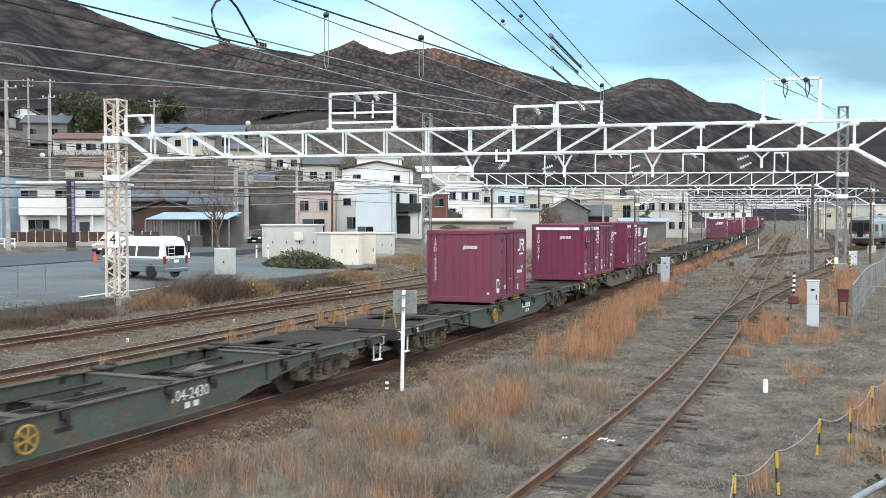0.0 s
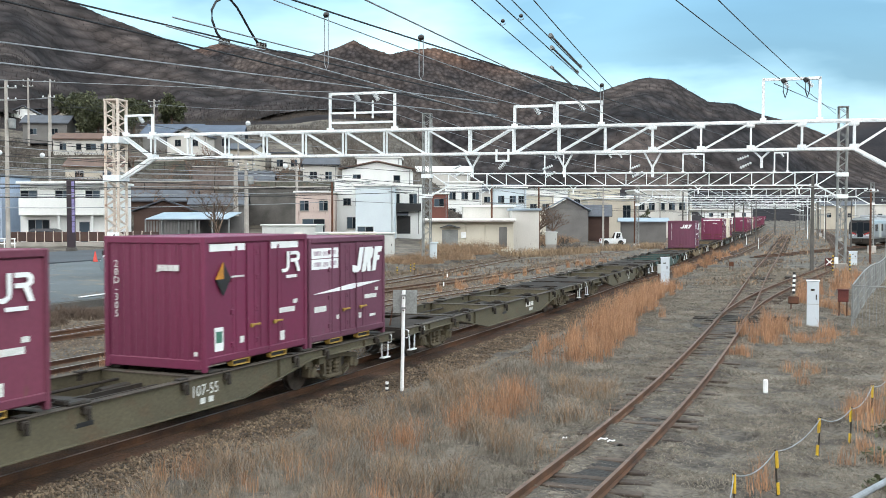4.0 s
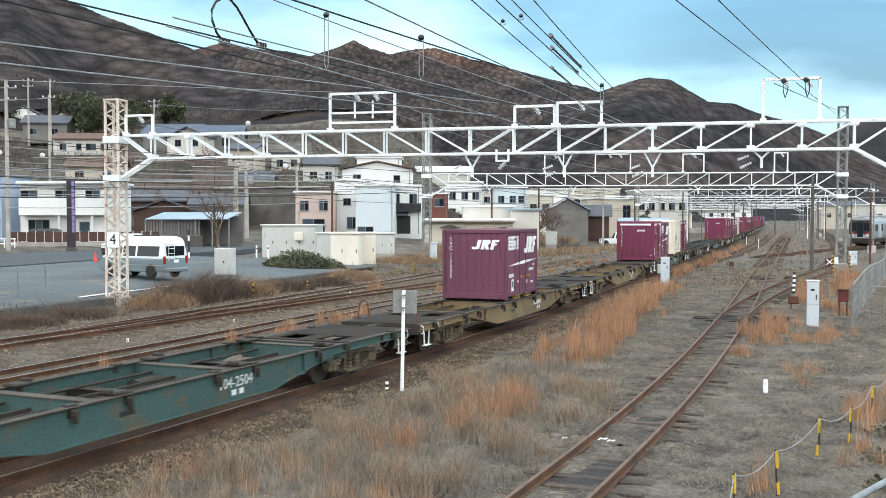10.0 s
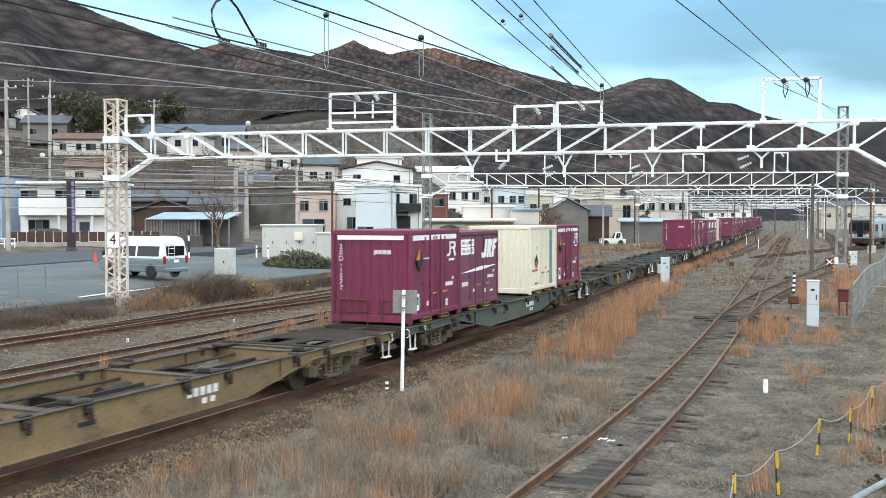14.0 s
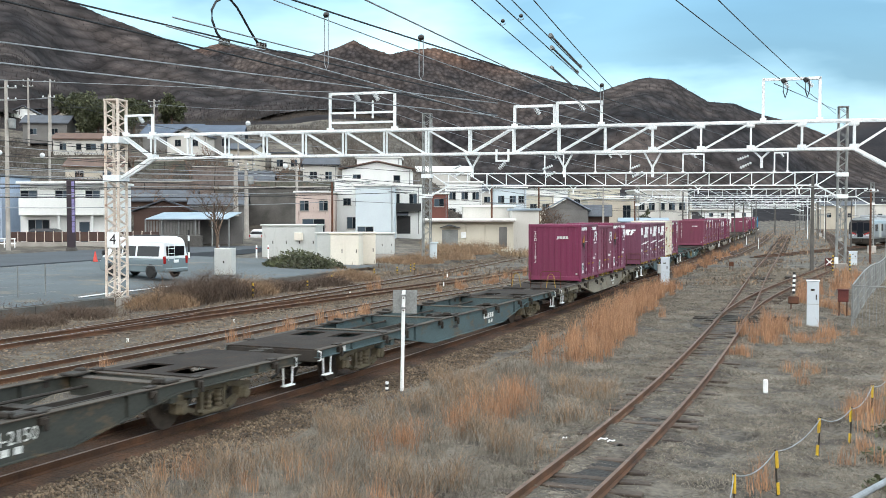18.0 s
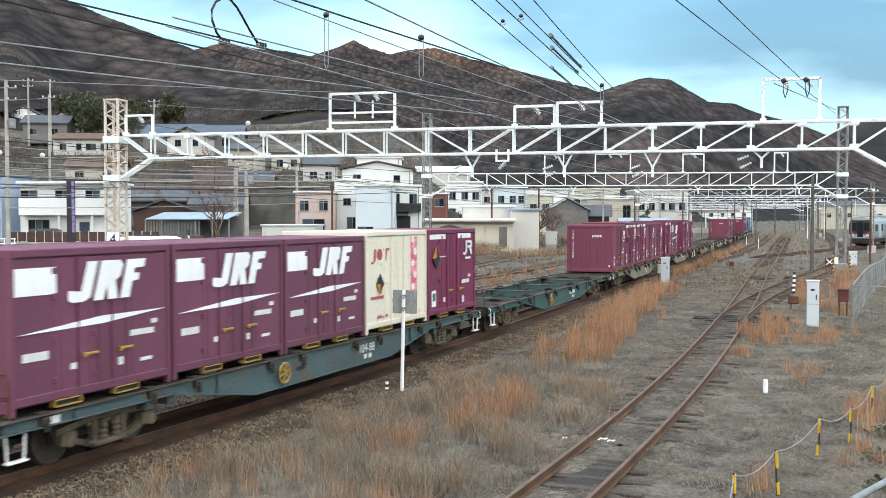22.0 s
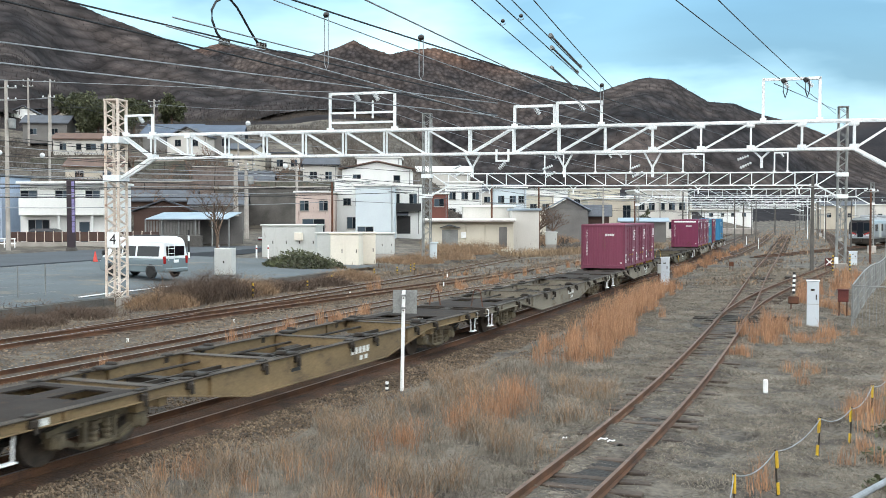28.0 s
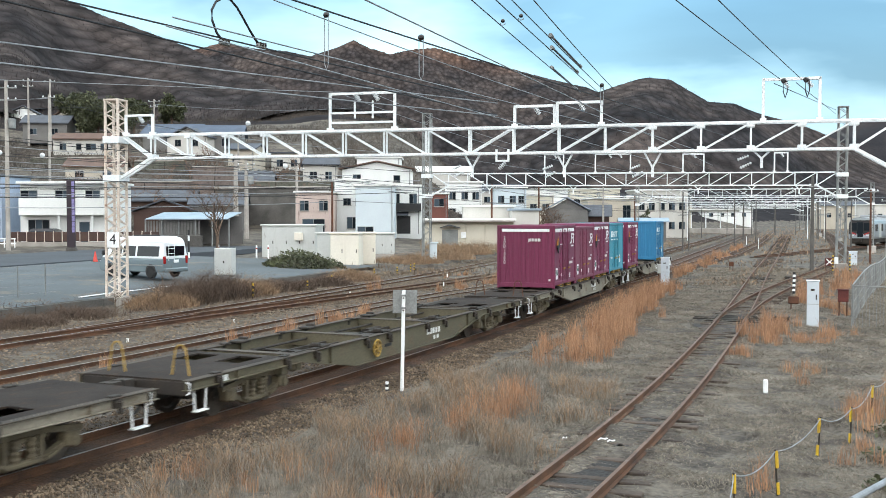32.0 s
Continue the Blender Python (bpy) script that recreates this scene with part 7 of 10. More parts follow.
def make_line_office():
    o = house("long cream single-storey railway building", 2.6, 102, 0.75, 8.9, 6, 2.75, "cream", "flat", category="building", name="railway_building")
    part("eave", Build().box(-4.6, 4.6, -0.75, 0.1, 2.62, 2.78, 0.02), M["concrete"], o)
    part("canopy", Build().prism([(-2.9, 2.0), (-2.0, 2.25), (-0.9, 2.0), (-0.9, 2.08), (-2.0, 2.36), (-2.9, 2.08)], -0.7, 0.0, "y"), ROOFS["tile"], o, "small tiled canopy")
    part("shutter_door", Build().box(-2.7, -1.1, -0.04, 0.02, 0.1, 1.85), M["grey_steel"], o, "grey double door")
    part("side_door", Build().box(3.0, 3.8, -0.04, 0.02, 0.1, 2.1, 0.01), WALLS["grey"], o, "grey steel door")
    for x in (-0.3, 1.6):
        part("downpipe", Build().tube([(x, -0.08, 0), (x, -0.08, 2.6)], 0.05, 6), WALLS["cream"], o)
    part("meter_box", Build().box(-0.8, -0.3, -0.2, 0.0, 1.0, 1.6, 0.02), M["white"], o)
    house("white block behind the railway building", 4.8, 108, 0.8, 5.4, 5, 4.1, "offwhite", "flat", category="building", name="storage_building")
    house("white windowless shed beside the railway building", 8.4, 104, 0.8, 2.8, 6, 3.7, "offwhite", "metal", category="building", name="storage_shed")


make_line_office()
house("grey gabled barn with a pale metal roof", 17.0, 140, 0.4, 5.8, 9, 4.2, "grey", "metal", 1.8, False, -6)
house("small brown house with dark tiled roof", 22.0, 146, 0.8, 3.4, 5, 3.0, "brown", "tile", 1.6, True, -10)
house("beige flat-roofed building by the tracks", 27.5, 165, 0.8, 8.2, 8, 5.8, "beige", "flat", windows=((-2.4, 3.6, 1.2, 1.2, 2), (2.2, 2.8, 1.2, 2.0, 2)))
house("long low grey-roofed shelter", 29.5, 150, 0.4, 6.5, 4, 2.6, "grey", "metal", 0.5, True, -8)
house("large pale station-side building", 39.0, 182, 0.4, 9.4, 9, 8.0, "offwhite", "flat", windows=tuple((x, z, 1.0, 1.2, 2) for x in (-3.6, -1.8, 0.0, 1.8, 3.6) for z in (1.2, 4.6)))
house("pale office block behind the gantries", 30.5, 205, 0.6, 10, 8, 8.6, "cream", "flat", windows=tuple((x, z, 1.2, 1.2, 2) for x in (-3.6, -1.2, 1.2, 3.6) for z in (1.8, 5.4)))


def make_platform():
    o = thing("platform_roof", "long white station platform roof on posts", "station roof", stand(58, 232, 0.2, -18))
    part("roof", Build().prism([(-2.6, 5.0), (0, 4.6), (2.6, 5.0), (2.6, 5.3), (0, 4.95), (-2.6, 5.3)], -9, 9, "x"), ROOFS["flat"], o)
    for i in range(6):
        part("roof_post", Build().box(-8 + i * 3.2, -7.8 + i * 3.2, -0.1, 0.1, -0.5, 4.7), M["white_steel"], o)
    part("platform", Build().box(-12, 12, -3, 3, -0.6, 0.9, 0.03), M["concrete"], o)


make_platform()
# houses on the slope
house("hillside house with a long brown roof", -60.6, 172, 14.2, 9.6, 6, 2.6, "offwhite", "brown", 1.2, True, 4, windows=((-3.2, 0.9, 1.0, 1.0, 2), (-0.6, 0.9, 0.8, 1.0, 1), (1.4, 0.9, 1.6, 1.0, 2), (3.6, 0.9, 1.2, 1.0, 2)))
house("hillside house with a slate blue roof", -47.0, 176, 15.4, 9.4, 7, 2.6, "grey", "blue", 1.9, True, -4, windows=((0, 0.8, 1.2, 1.2, 2), (2.6, 0.8, 1.0, 1.2, 2)))
house("grey-roofed hillside house with white gables", -37.0, 168, 14.6, 7.8, 7, 2.6, "grey", "blue", 1.8, True, 6, windows=((1.2, 0.8, 1.0, 1.2, 2), (-2.0, 0.8, 1.2, 1.2, 2)))
house("small white house high on the hillside", -82.0, 200, 20.4, 5.4, 6, 3.4, "white", "tile", 1.6, False, 8, windows=((0, 1.4, 1.0, 1.0, 2),))
house("brown house high on the hillside", -76.0, 206, 21.0, 5.0, 6, 2.8, "beige", "brown", 1.6, False, -8)
house("dark house among trees on the hillside", -64.0, 212, 22.0, 6.0, 6, 2.6, "grey", "tile", 1.6, True, 10)
house("pale long roof on the hillside", -1.0, 170, 8.6, 10.5, 7, 2.6, "offwhite", "flat", 1.0, True, -4)
house("grey house low on the slope", -28.0, 146, 6.6, 7.0, 6, 2.4, "grey", "tile", 1.4, True, 6)
house("white concrete house on the slope", -24.0, 158, 9.4, 5.0, 6, 4.2, "offwhite", "tile", windows=((-1.2, 2.2, 0.9, 1.0, 2), (1.0, 2.2, 0.9, 1.0, 2)))
house("low beige house on the slope", -52.0, 152, 8.8, 8.0, 6, 2.4, "beige", "brown", 1.3, True, 6, windows=((-2, 0.8, 1.2, 1.0, 2), (2, 0.8, 1.2, 1.0, 2)))
for _i, (_lat, _dep, _z, _w, _c) in enumerate(((46, 210, 0.4, 8, "offwhite"), (52, 262, 0.5, 12, "white"), (66, 300, 0.5, 14, "cream"), (92, 330, 0.4, 16, "white"), (118, 300, 0.2, 14, "beige"), (20, 196, 1.5, 8, "white"), (12, 210, 3.5, 9, "offwhite"), (110, 250, 0.0, 10, "offwhite"), (128, 260, 0.0, 12, "grey"))):
    house(("plain " + _c.replace("offwhite", "off-white") + " building far along the station"), _lat, _dep, _z, _w, 8, 5.5 + (_i % 3), _c, "flat" if _i % 2 else "tile", 0 if _i % 2 else 1.4, True, -10 + 3 * _i, windows=tuple((x * _w * 0.22, 3.2, 1.2, 1.1, 2) for x in (-1.5, -0.5, 0.5, 1.5)), category="building", name="building")


def terrace(label, lat0, lat1, depth, z, h, material, turn=0.0):
    """Stepped retaining wall on the slope, with a coping and weep joints."""
    o = thing("terrace_wall", label, "wall", stand((lat0 + lat1) / 2, depth, z, turn))
    w = (lat1 - lat0) / 2
    part("wall_face", Build().prism([(0, -2.0), (0.25 * h / 2, h), (0.25 * h / 2 + 0.5, h), (0.25 * h / 2 + 0.5, -2.0)], -w, w, "x"), material, o)
    part("coping", Build().box(-w - 0.05, w + 0.05, 0.25 * h / 2 - 0.06, 0.25 * h / 2 + 0.56, h, h + 0.16, 0.02), M["concrete"], o)
    for i in range(1, max(2, int(w / 1.5))):
        x = -w + 3.0 * i
        if x < w:
            part("joint", Build().prism([(-0.012, 0), (0.25 * h / 2 - 0.012, h), (0.25 * h / 2 + 0.02, h), (0.02, 0)], x - 0.05, x + 0.05, "x"), M["dark"], o)


GREEN_GREY = mat("mossy grey retaining concrete", lin(104, 104, 94), lin(78, 79, 71), 0.95, 0, 0.4, 8, 0.3, fine_amount=0.2, patch=lin(62, 60, 52), patch_at=0.54)
PINK_GREY = mat("stained brown grey concrete", lin(118, 106, 100), lin(90, 82, 78), 0.95, 0, 0.4, 8, 0.3, fine_amount=0.2, patch=lin(70, 62, 58), patch_at=0.54)
for _a, _c, _d, _z, _h, _mt in ((-66, -53, 163, 11.0, 2.2, GREEN_GREY), (-52, -40, 158, 10.4, 2.0, GREEN_GREY), (-74, -62, 190, 17.2, 2.4, GREEN_GREY), (-33, -27.5, 134, 6.2, 4.2, PINK_GREY), (-44, -34, 140, 6.4, 2.2, PINK_GREY), (-26, -15, 140, 6.0, 2.6, GREEN_GREY), (-60, -44, 136, 4.2, 2.4, PINK_GREY)):
    terrace("stained concrete terrace wall on the hillside", _a, _c, _d, _z, _h, _mt, -4)
house("dark tiled house with a white gable on the hillside", -41.5, 166, 14.4, 7.0, 7, 2.2, "offwhite", "tile", 1.7, False, -12, windows=((-1.6, 0.9, 1.0, 1.0, 2), (1.4, 0.9, 1.0, 1.0, 2)))
house("low dark roofed house below the terraces", -36.0, 130, 3.4, 8.0, 6, 2.4, "brown", "tile", 1.4, True, 5, windows=((-2, 0.7, 1.4, 1.1, 2), (1.8, 0.7, 1.2, 1.1, 2)))
house("beige two-storey house beside the terraces", -30.0, 152, 8.6, 4.0, 6, 5.2, "beige", "tile", 1.0, True, -6, windows=((-0.8, 3.4, 1.0, 1.0, 2), (0.9, 1.0, 1.0, 1.0, 2)))
house("grey roofed house at the edge of the woods", -70.0, 180, 17.4, 7.5, 6, 2.8, "grey", "tile", 1.6, True, 6, windows=((-2, 0.9, 1.2, 1.0, 2), (1.6, 0.9, 1.2, 1.0, 2)))
house("small pale house among the terraces", -18.0, 150, 8.4, 5.0, 5, 3.0, "offwhite", "tile", 1.3, True, 8, windows=((-1.0, 1.0, 1.0, 1.0, 2), (1.2, 1.0, 0.9, 1.0, 2)))


# ---- road and lot ----
def strip(name, label, pts, half, material, lift, category):
    """Flat strip along points, laid over the ground."""
    b = Build()
    v = []
    for i, p in enumerate(pts):
        a, c = Vector(pts[max(i - 1, 0)]), Vector(pts[min(i + 1, len(pts) - 1)])
        d = (c - a).normalized()
        n = Vector((d.y, -d.x))
        for k, dz in ((-1.02, -0.4), (-1, 0), (-0.33, 0.02), (0.33, 0.02), (1, 0), (1.02, -0.4)):
            q = Vector(p) + n * half * k
            v.append((q.x, q.y, ROAD_Z + lift + dz))
    b.add(v, [(i * 6 + j, i * 6 + j + 1, (i + 1) * 6 + j + 1, (i + 1) * 6 + j) for i in range(len(pts) - 1) for j in range(5)])
    return tagged(new(name, b.mesh(name, material)), label, category, kind="structure")


ROAD_Z = 1.06
ROAD_A, ROAD_B = Vector((-56.0, 48.5)), Vector((-60.6, 76.5))
ROAD_D = (ROAD_B - ROAD_A).normalized()
M["asphalt"] = mat("grey worn asphalt", lin(64, 68, 74), lin(53, 57, 62), 0.9, 0, 0.3, 14, 0.3, fine_amount=0.18)
M["lot"] = mat("pale compacted gravel lot", lin(88, 94, 97), lin(68, 73, 76), 0.95, 0, 0.25, 12, 0.4, fine_amount=0.2, patch=lin(104, 99, 90), patch_at=0.56, patch_scale=0.5)
strip("road", "grey asphalt road behind the parking lot", [ROAD_A + ROAD_D * q for q in range(-40, 150, 10)], 6.2, M["asphalt"], 0.03, "road")
_b = Build()
_v = []
for _q in range(8, 66, 4):
    for _o in (-17.35, -20, -24, -30, -38.5):
        _p = line(_q, _o)
        _v.append((_p[0], _p[1], float(np.interp(-_o, [17.35, 20, 24, 30, 38.5], [0.52, 0.66, 0.86, 0.98, 1.06]))))
_b.add(_v, [(i * 5 + j, i * 5 + j + 1, (i + 1) * 5 + j + 1, (i + 1) * 5 + j) for i in range(14) for j in range(4)])
tagged(new("parking_lot", _b.mesh("parking_lot", M["lot"])), "pale grey gravel parking lot above the tracks", "parking lot", kind="structure")
_k = thing("lot_kerb", "low stained concrete kerb wall along the lot", "kerb", kind="structure")
for _q in range(10, 58, 2):
    _p, _n = line(_q, -17.2), line(_q + 1.96, -17.2)
    part("kerb_block", Build().bar((_p[0], _p[1], 0.2), (_n[0], _n[1], 0.2), 0.25, 0.6), M["concrete_dark"], _k)
_m = thing("lot_markings", "worn white lines on the lot", "markings", kind="structure")
for _a, _c in (((33.5, -17.9), (36, -18.1)), ((36.4, -18.15), (41, -18.4)), ((50, -20), (60, -19.5))):
    _p, _n = line(*_a), line(*_c)
    part("painted_line", Build().bar((_p[0], _p[1], 0.585), (_n[0], _n[1], 0.60), 0.18, 0.02), M["white"], _m)


def wire_fence():
    o = thing("lot_fence", "chain-link fence with thin pale posts along the lot", "fence")
    b = Build()
    for q in np.arange(22, 34.5, 1.62):
        p = line(q, -19.6)
        part("fence_post", Build().tube([(p[0], p[1], 0.4), (p[0], p[1], 1.95)], 0.03, 6), M["grey_steel"], o)
    for z in (0.75, 1.1, 1.4, 1.7, 1.92):
        p, n = line(22, -19.6), line(34, -19.6)
        b.bar((p[0], p[1], z), (n[0], n[1], z), 0.008)
    part("fence_wires", b, M["grey_steel"], o)


wire_fence()


# ---- vehicles ----
TYRE = Build().lathe([(-0.09, 0.20), (-0.10, 0.28), (-0.07, 0.315), (0.07, 0.315), (0.10, 0.28), (0.09, 0.20)], 18, "y").mesh("tyre", M["rubber"])
RIM = Build().lathe([(-0.085, 0.205), (-0.06, 0.15), (-0.075, 0.06), (0.06, 0.06), (0.08, 0.205)], 12, "y").mesh("rim", mat("silver wheel rim", lin(170, 172, 174), lin(140, 142, 144), 0.35, 0.7, 4, 20, 0.0))
LIGHT_RED = mat("red lamp glass", lin(150, 24, 24), lin(130, 20, 20), 0.2, 0, 4, 20, 0.0)
LIGHT_CLEAR = mat("clear lamp glass", lin(226, 228, 230), lin(206, 208, 210), 0.15, 0, 4, 20, 0.0)


def car_body(L, W, H, belt, nose, cowl, roof0, roof1, tail, clear=0.22):
    """Side outlines of a car: lower body, and cabin above the belt line. Front at -x."""
    lower = [(-L / 2, clear + 0.08), (-L / 2 + 0.04, nose), (-L / 2 + cowl, belt), (L / 2 - 0.06, belt), (L / 2, belt - 0.15), (L / 2 - 0.02, clear + 0.08), (L / 2 - 0.25, clear), (-L / 2 + 0.25, clear)]
    cabin = [(-L / 2 + cowl - 0.05, belt - 0.02), (roof0, H - 0.04), (roof0 + 0.25, H), (roof1 - 0.2, H), (roof1, H - 0.06), (tail, belt - 0.02)]
    return lower, cabin


def tapered(outline, W, top_in, z0, z1):
    """Outline in xz swept across the width, narrowing towards the top."""
    b = Build()
    n = len(outline)
    v = []
    for s in (-1, 1):
        for x, z in outline:
            k = max(0.0, min(1.0, (z - z0) / max(1e-3, z1 - z0)))
            v.append((x, s * (W / 2 - top_in * k), z))
    f = [tuple(range(n)), tuple(reversed(range(n, 2 * n)))] + [(i + n, (i + 1) % n + n, (i + 1) % n, i) for i in range(n)]
    return b.add(v, f)


def make_car(label, paint_m, L=4.0, W=1.69, H=1.6, belt=0.98, nose=0.78, cowl=0.95, roof0=-0.55, roof1=1.6, tail=1.92, m=None, group="", category="car", name="car"):
    o = thing(name, label, category, m, group)
    lower, cabin = car_body(L, W, H, belt, nose, cowl, roof0, roof1, tail)
    body = tapered(lower, W, 0.05, 0.25, belt)
    ob = part("body", body, paint_m, o, smooth=False)
    mod = ob.modifiers.new("soft edges", "BEVEL")
    mod.width, mod.segments, mod.limit_method, mod.angle_limit = 0.06, 2, "ANGLE", radians(20)
    cb = part("cabin", tapered(cabin, W - 0.06, 0.16, belt, H), paint_m, o)
    mod = cb.modifiers.new("soft edges", "BEVEL")
    mod.width, mod.segments, mod.limit_method, mod.angle_limit = 0.05, 2, "ANGLE", radians(20)
    zt, zb = H - 0.12, belt + 0.03
    front, back = -L / 2 + cowl, tail
    for s in (-1, 1):
        yb, yt = s * (W / 2 - 0.03 - 0.008), s * (W / 2 - 0.03 - 0.16 + 0.012)
        x0b, x0t, x1t, x1b = front + 0.28, roof0 + 0.12, roof1 - 0.16, back - 0.28
        cut = [0.0, 0.48, 1.0]
        for i in range(2):
            a, c = cut[i] + 0.012, cut[i + 1] - 0.012
            q = lambda k: ((x0b + (x1b - x0b) * k, yb + s * 0.012, zb), (x0t + (x1t - x0t) * k, yt + s * 0.012, zt))
            (p0, p1), (p3, p2) = q(a), q(c)
            b = Build().add([p0, p1, p2, p3] + [(p[0], p[1] - s * 0.03, p[2]) for p in (p0, p1, p2, p3)], [(0, 1, 2, 3), (7, 6, 5, 4), (0, 4, 5, 1), (1, 5, 6, 2), (2, 6, 7, 3), (3, 7, 4, 0)])
            part("side_window", b, M["car_glass"], o)
    for e, (xb, xt), nm in ((-1, (front + 0.0, roof0 + 0.0), "windscreen"), (1, (back, roof1), "rear_window")):
        wb, wt = W / 2 - 0.14, W / 2 - 0.26
        sh = e * 0.02
        b = Build().add([(xb + sh, -wb, zb + 0.02), (xb + sh, wb, zb + 0.02), (xt + sh, wt, zt), (xt + sh, -wt, zt), (xb - sh, -wb, zb), (xb - sh, wb, zb), (xt - sh, wt, zt), (xt - sh, -wt, zt)], [(0, 1, 2, 3), (7, 6, 5, 4), (0, 4, 5, 1), (1, 5, 6, 2), (2, 6, 7, 3), (3, 7, 4, 0)])
        part(nm, b, M["car_glass"], o)
    for s in (-1, 1):
        part("headlamp", Build().box(-L / 2 - 0.01, -L / 2 + 0.3, s * (W / 2 - 0.05), s * (W / 2 - 0.42), nose - 0.16, nose + 0.02, 0.04), LIGHT_CLEAR, o)
        part("tail_lamp", Build().box(L / 2 - 0.14, L / 2 + 0.012, s * (W / 2 - 0.03), s * (W / 2 - 0.24), belt - 0.3, belt - 0.02, 0.04), LIGHT_RED, o)
        part("mirror", Build().box(front + 0.3, front + 0.48, s * (W / 2 - 0.02), s * (W / 2 + 0.17), belt + 0.02, belt + 0.16, 0.04), paint_m, o)
    part("bumper", Build().box(-L / 2 - 0.04, -L / 2 + 0.3, -W / 2 + 0.05, W / 2 - 0.05, 0.24, 0.48, 0.05), M["black"], o)
    part("number_plate", Build().box(-L / 2 - 0.052, -L / 2 - 0.03, -0.17, 0.17, 0.36, 0.5), M["white"], o)
    part("number_plate", Build().box(L / 2 + 0.0, L / 2 + 0.022, -0.17, 0.17, 0.5, 0.64), M["white"], o)
    for x in (-L / 2 + 0.72, L / 2 - 0.72):
        for s in (-1, 1):
            wh = part("wheel", TYRE, None, o)
            wh.matrix_basis = Matrix.Translation((x, s * (W / 2 - 0.06), 0.315))
            part("rim", RIM, None, wh)
            part("wheel_arch", Build().lathe([(-0.05, 0.365), (0.05, 0.365)], 20, "y", (x, s * (W / 2 - 0.044), 0.33)), M["black"], o)
    return o


def carpaint(name, r, g, b, metal=0.2):
    return mat(name, lin(r, g, b), lin(int(r * 0.93), int(g * 0.93), int(b * 0.93)), 0.25, metal, 0.6, 20, 0.0, fine_amount=0.03)


ROAD_HEAD = math.atan2(-ROAD_D.y, -ROAD_D.x)


def road_pose(q, lane=0.0, back=False):
    """Pose on the road q metres along it; the car's front (-x) points towards the camera's left, or away when back."""
    p = ROAD_A + ROAD_D * q + Vector((ROAD_D.y, -ROAD_D.x)) * lane
    return Matrix.Translation((p.x, p.y, ROAD_Z + 0.032)) @ Matrix.Rotation(ROAD_HEAD + (math.pi if not back else 0.0), 4, "Z")


def drive(o, t0, q0, t1, q1, lane, back=False):
    """Steady drive through two moments, from the clip's start to its end."""
    v = (q1 - q0) / (t1 - t0)
    rows = [(float(t), road_pose(q0 + v * (t - t0), lane, back)) for t in range(0, 33, 2)]
    CAR_ROWS.append((o, rows))


SUV = make_car("beige compact car driving on the road", carpaint("beige car paint", 176, 166, 150), 3.6, 1.6, 1.56, 0.96, 0.8, 0.9, -0.48, 1.42, 1.72)
BLACK_CAR = make_car("black compact car driving on the road", carpaint("black car paint", 22, 26, 28), 3.4, 1.58, 1.54, 0.95, 0.78, 0.85, -0.52, 1.36, 1.62)
KEI = make_car("white boxy small van driving on the road", carpaint("white car paint", 222, 224, 226, 0.0), 3.4, 1.48, 1.76, 1.0, 0.9, 0.62, -0.72, 1.55, 1.66)
HATCH = make_car("white hatchback driving on the road", carpaint("clean white car paint", 224, 226, 228, 0.0), 3.9, 1.69, 1.52, 0.95, 0.78, 0.98, -0.5, 1.45, 1.86)
WHITE_CAR = make_car("white estate car driving away on the road", carpaint("pearl white car paint", 216, 218, 218, 0.0), 4.4, 1.7, 1.48, 0.93, 0.76, 1.15, -0.4, 1.6, 2.1)
RED_CAR = make_car("dark red saloon driving on the road", carpaint("dark red car paint", 104, 24, 36), 4.1, 1.64, 1.42, 0.9, 0.74, 1.1, -0.42, 1.12, 1.72)
drive(SUV, 0.4, 6.2, 0.8, 1.4, 1.6)
drive(BLACK_CAR, 1.2, 20.8, 3.0, -2.3, 1.6)
drive(KEI, 6.0, 20.7, 7.2, 3.7, 1.6)
drive(HATCH, 9.0, 20.4, 10.8, 6.0, 1.6)
drive(WHITE_CAR, 17.2, 28.8, 17.8, 39.5, -1.4, True)
drive(RED_CAR, 29.0, 22.6, 30.0, 6.2, 1.6)
make_car("dark car parked by the cabinets", carpaint("dark blue car paint", 34, 42, 54), 4.2, 1.7, 1.5, m=Matrix.Translation(spot(-14.6, 96)) @ Matrix.Rotation(YAW + 0.2, 4, "Z"))
make_car("dark grey car parked under the house", carpaint("dark grey car paint", 52, 52, 56), 4.2, 1.7, 1.45, m=Matrix.Translation(spot(-36.4, 94.6)) @ Matrix.Rotation(YAW + math.pi - 0.1, 4, "Z"))
make_car("white pickup truck parked by the tracks", carpaint("white truck paint", 220, 222, 224, 0), 3.4, 1.48, 1.75, 0.9, 0.85, 0.5, -1.1, -0.3, -0.05, m=Matrix.Translation(spot(22.6, 136)) @ Matrix.Rotation(YAW + math.pi, 4, "Z"), category="pickup truck")


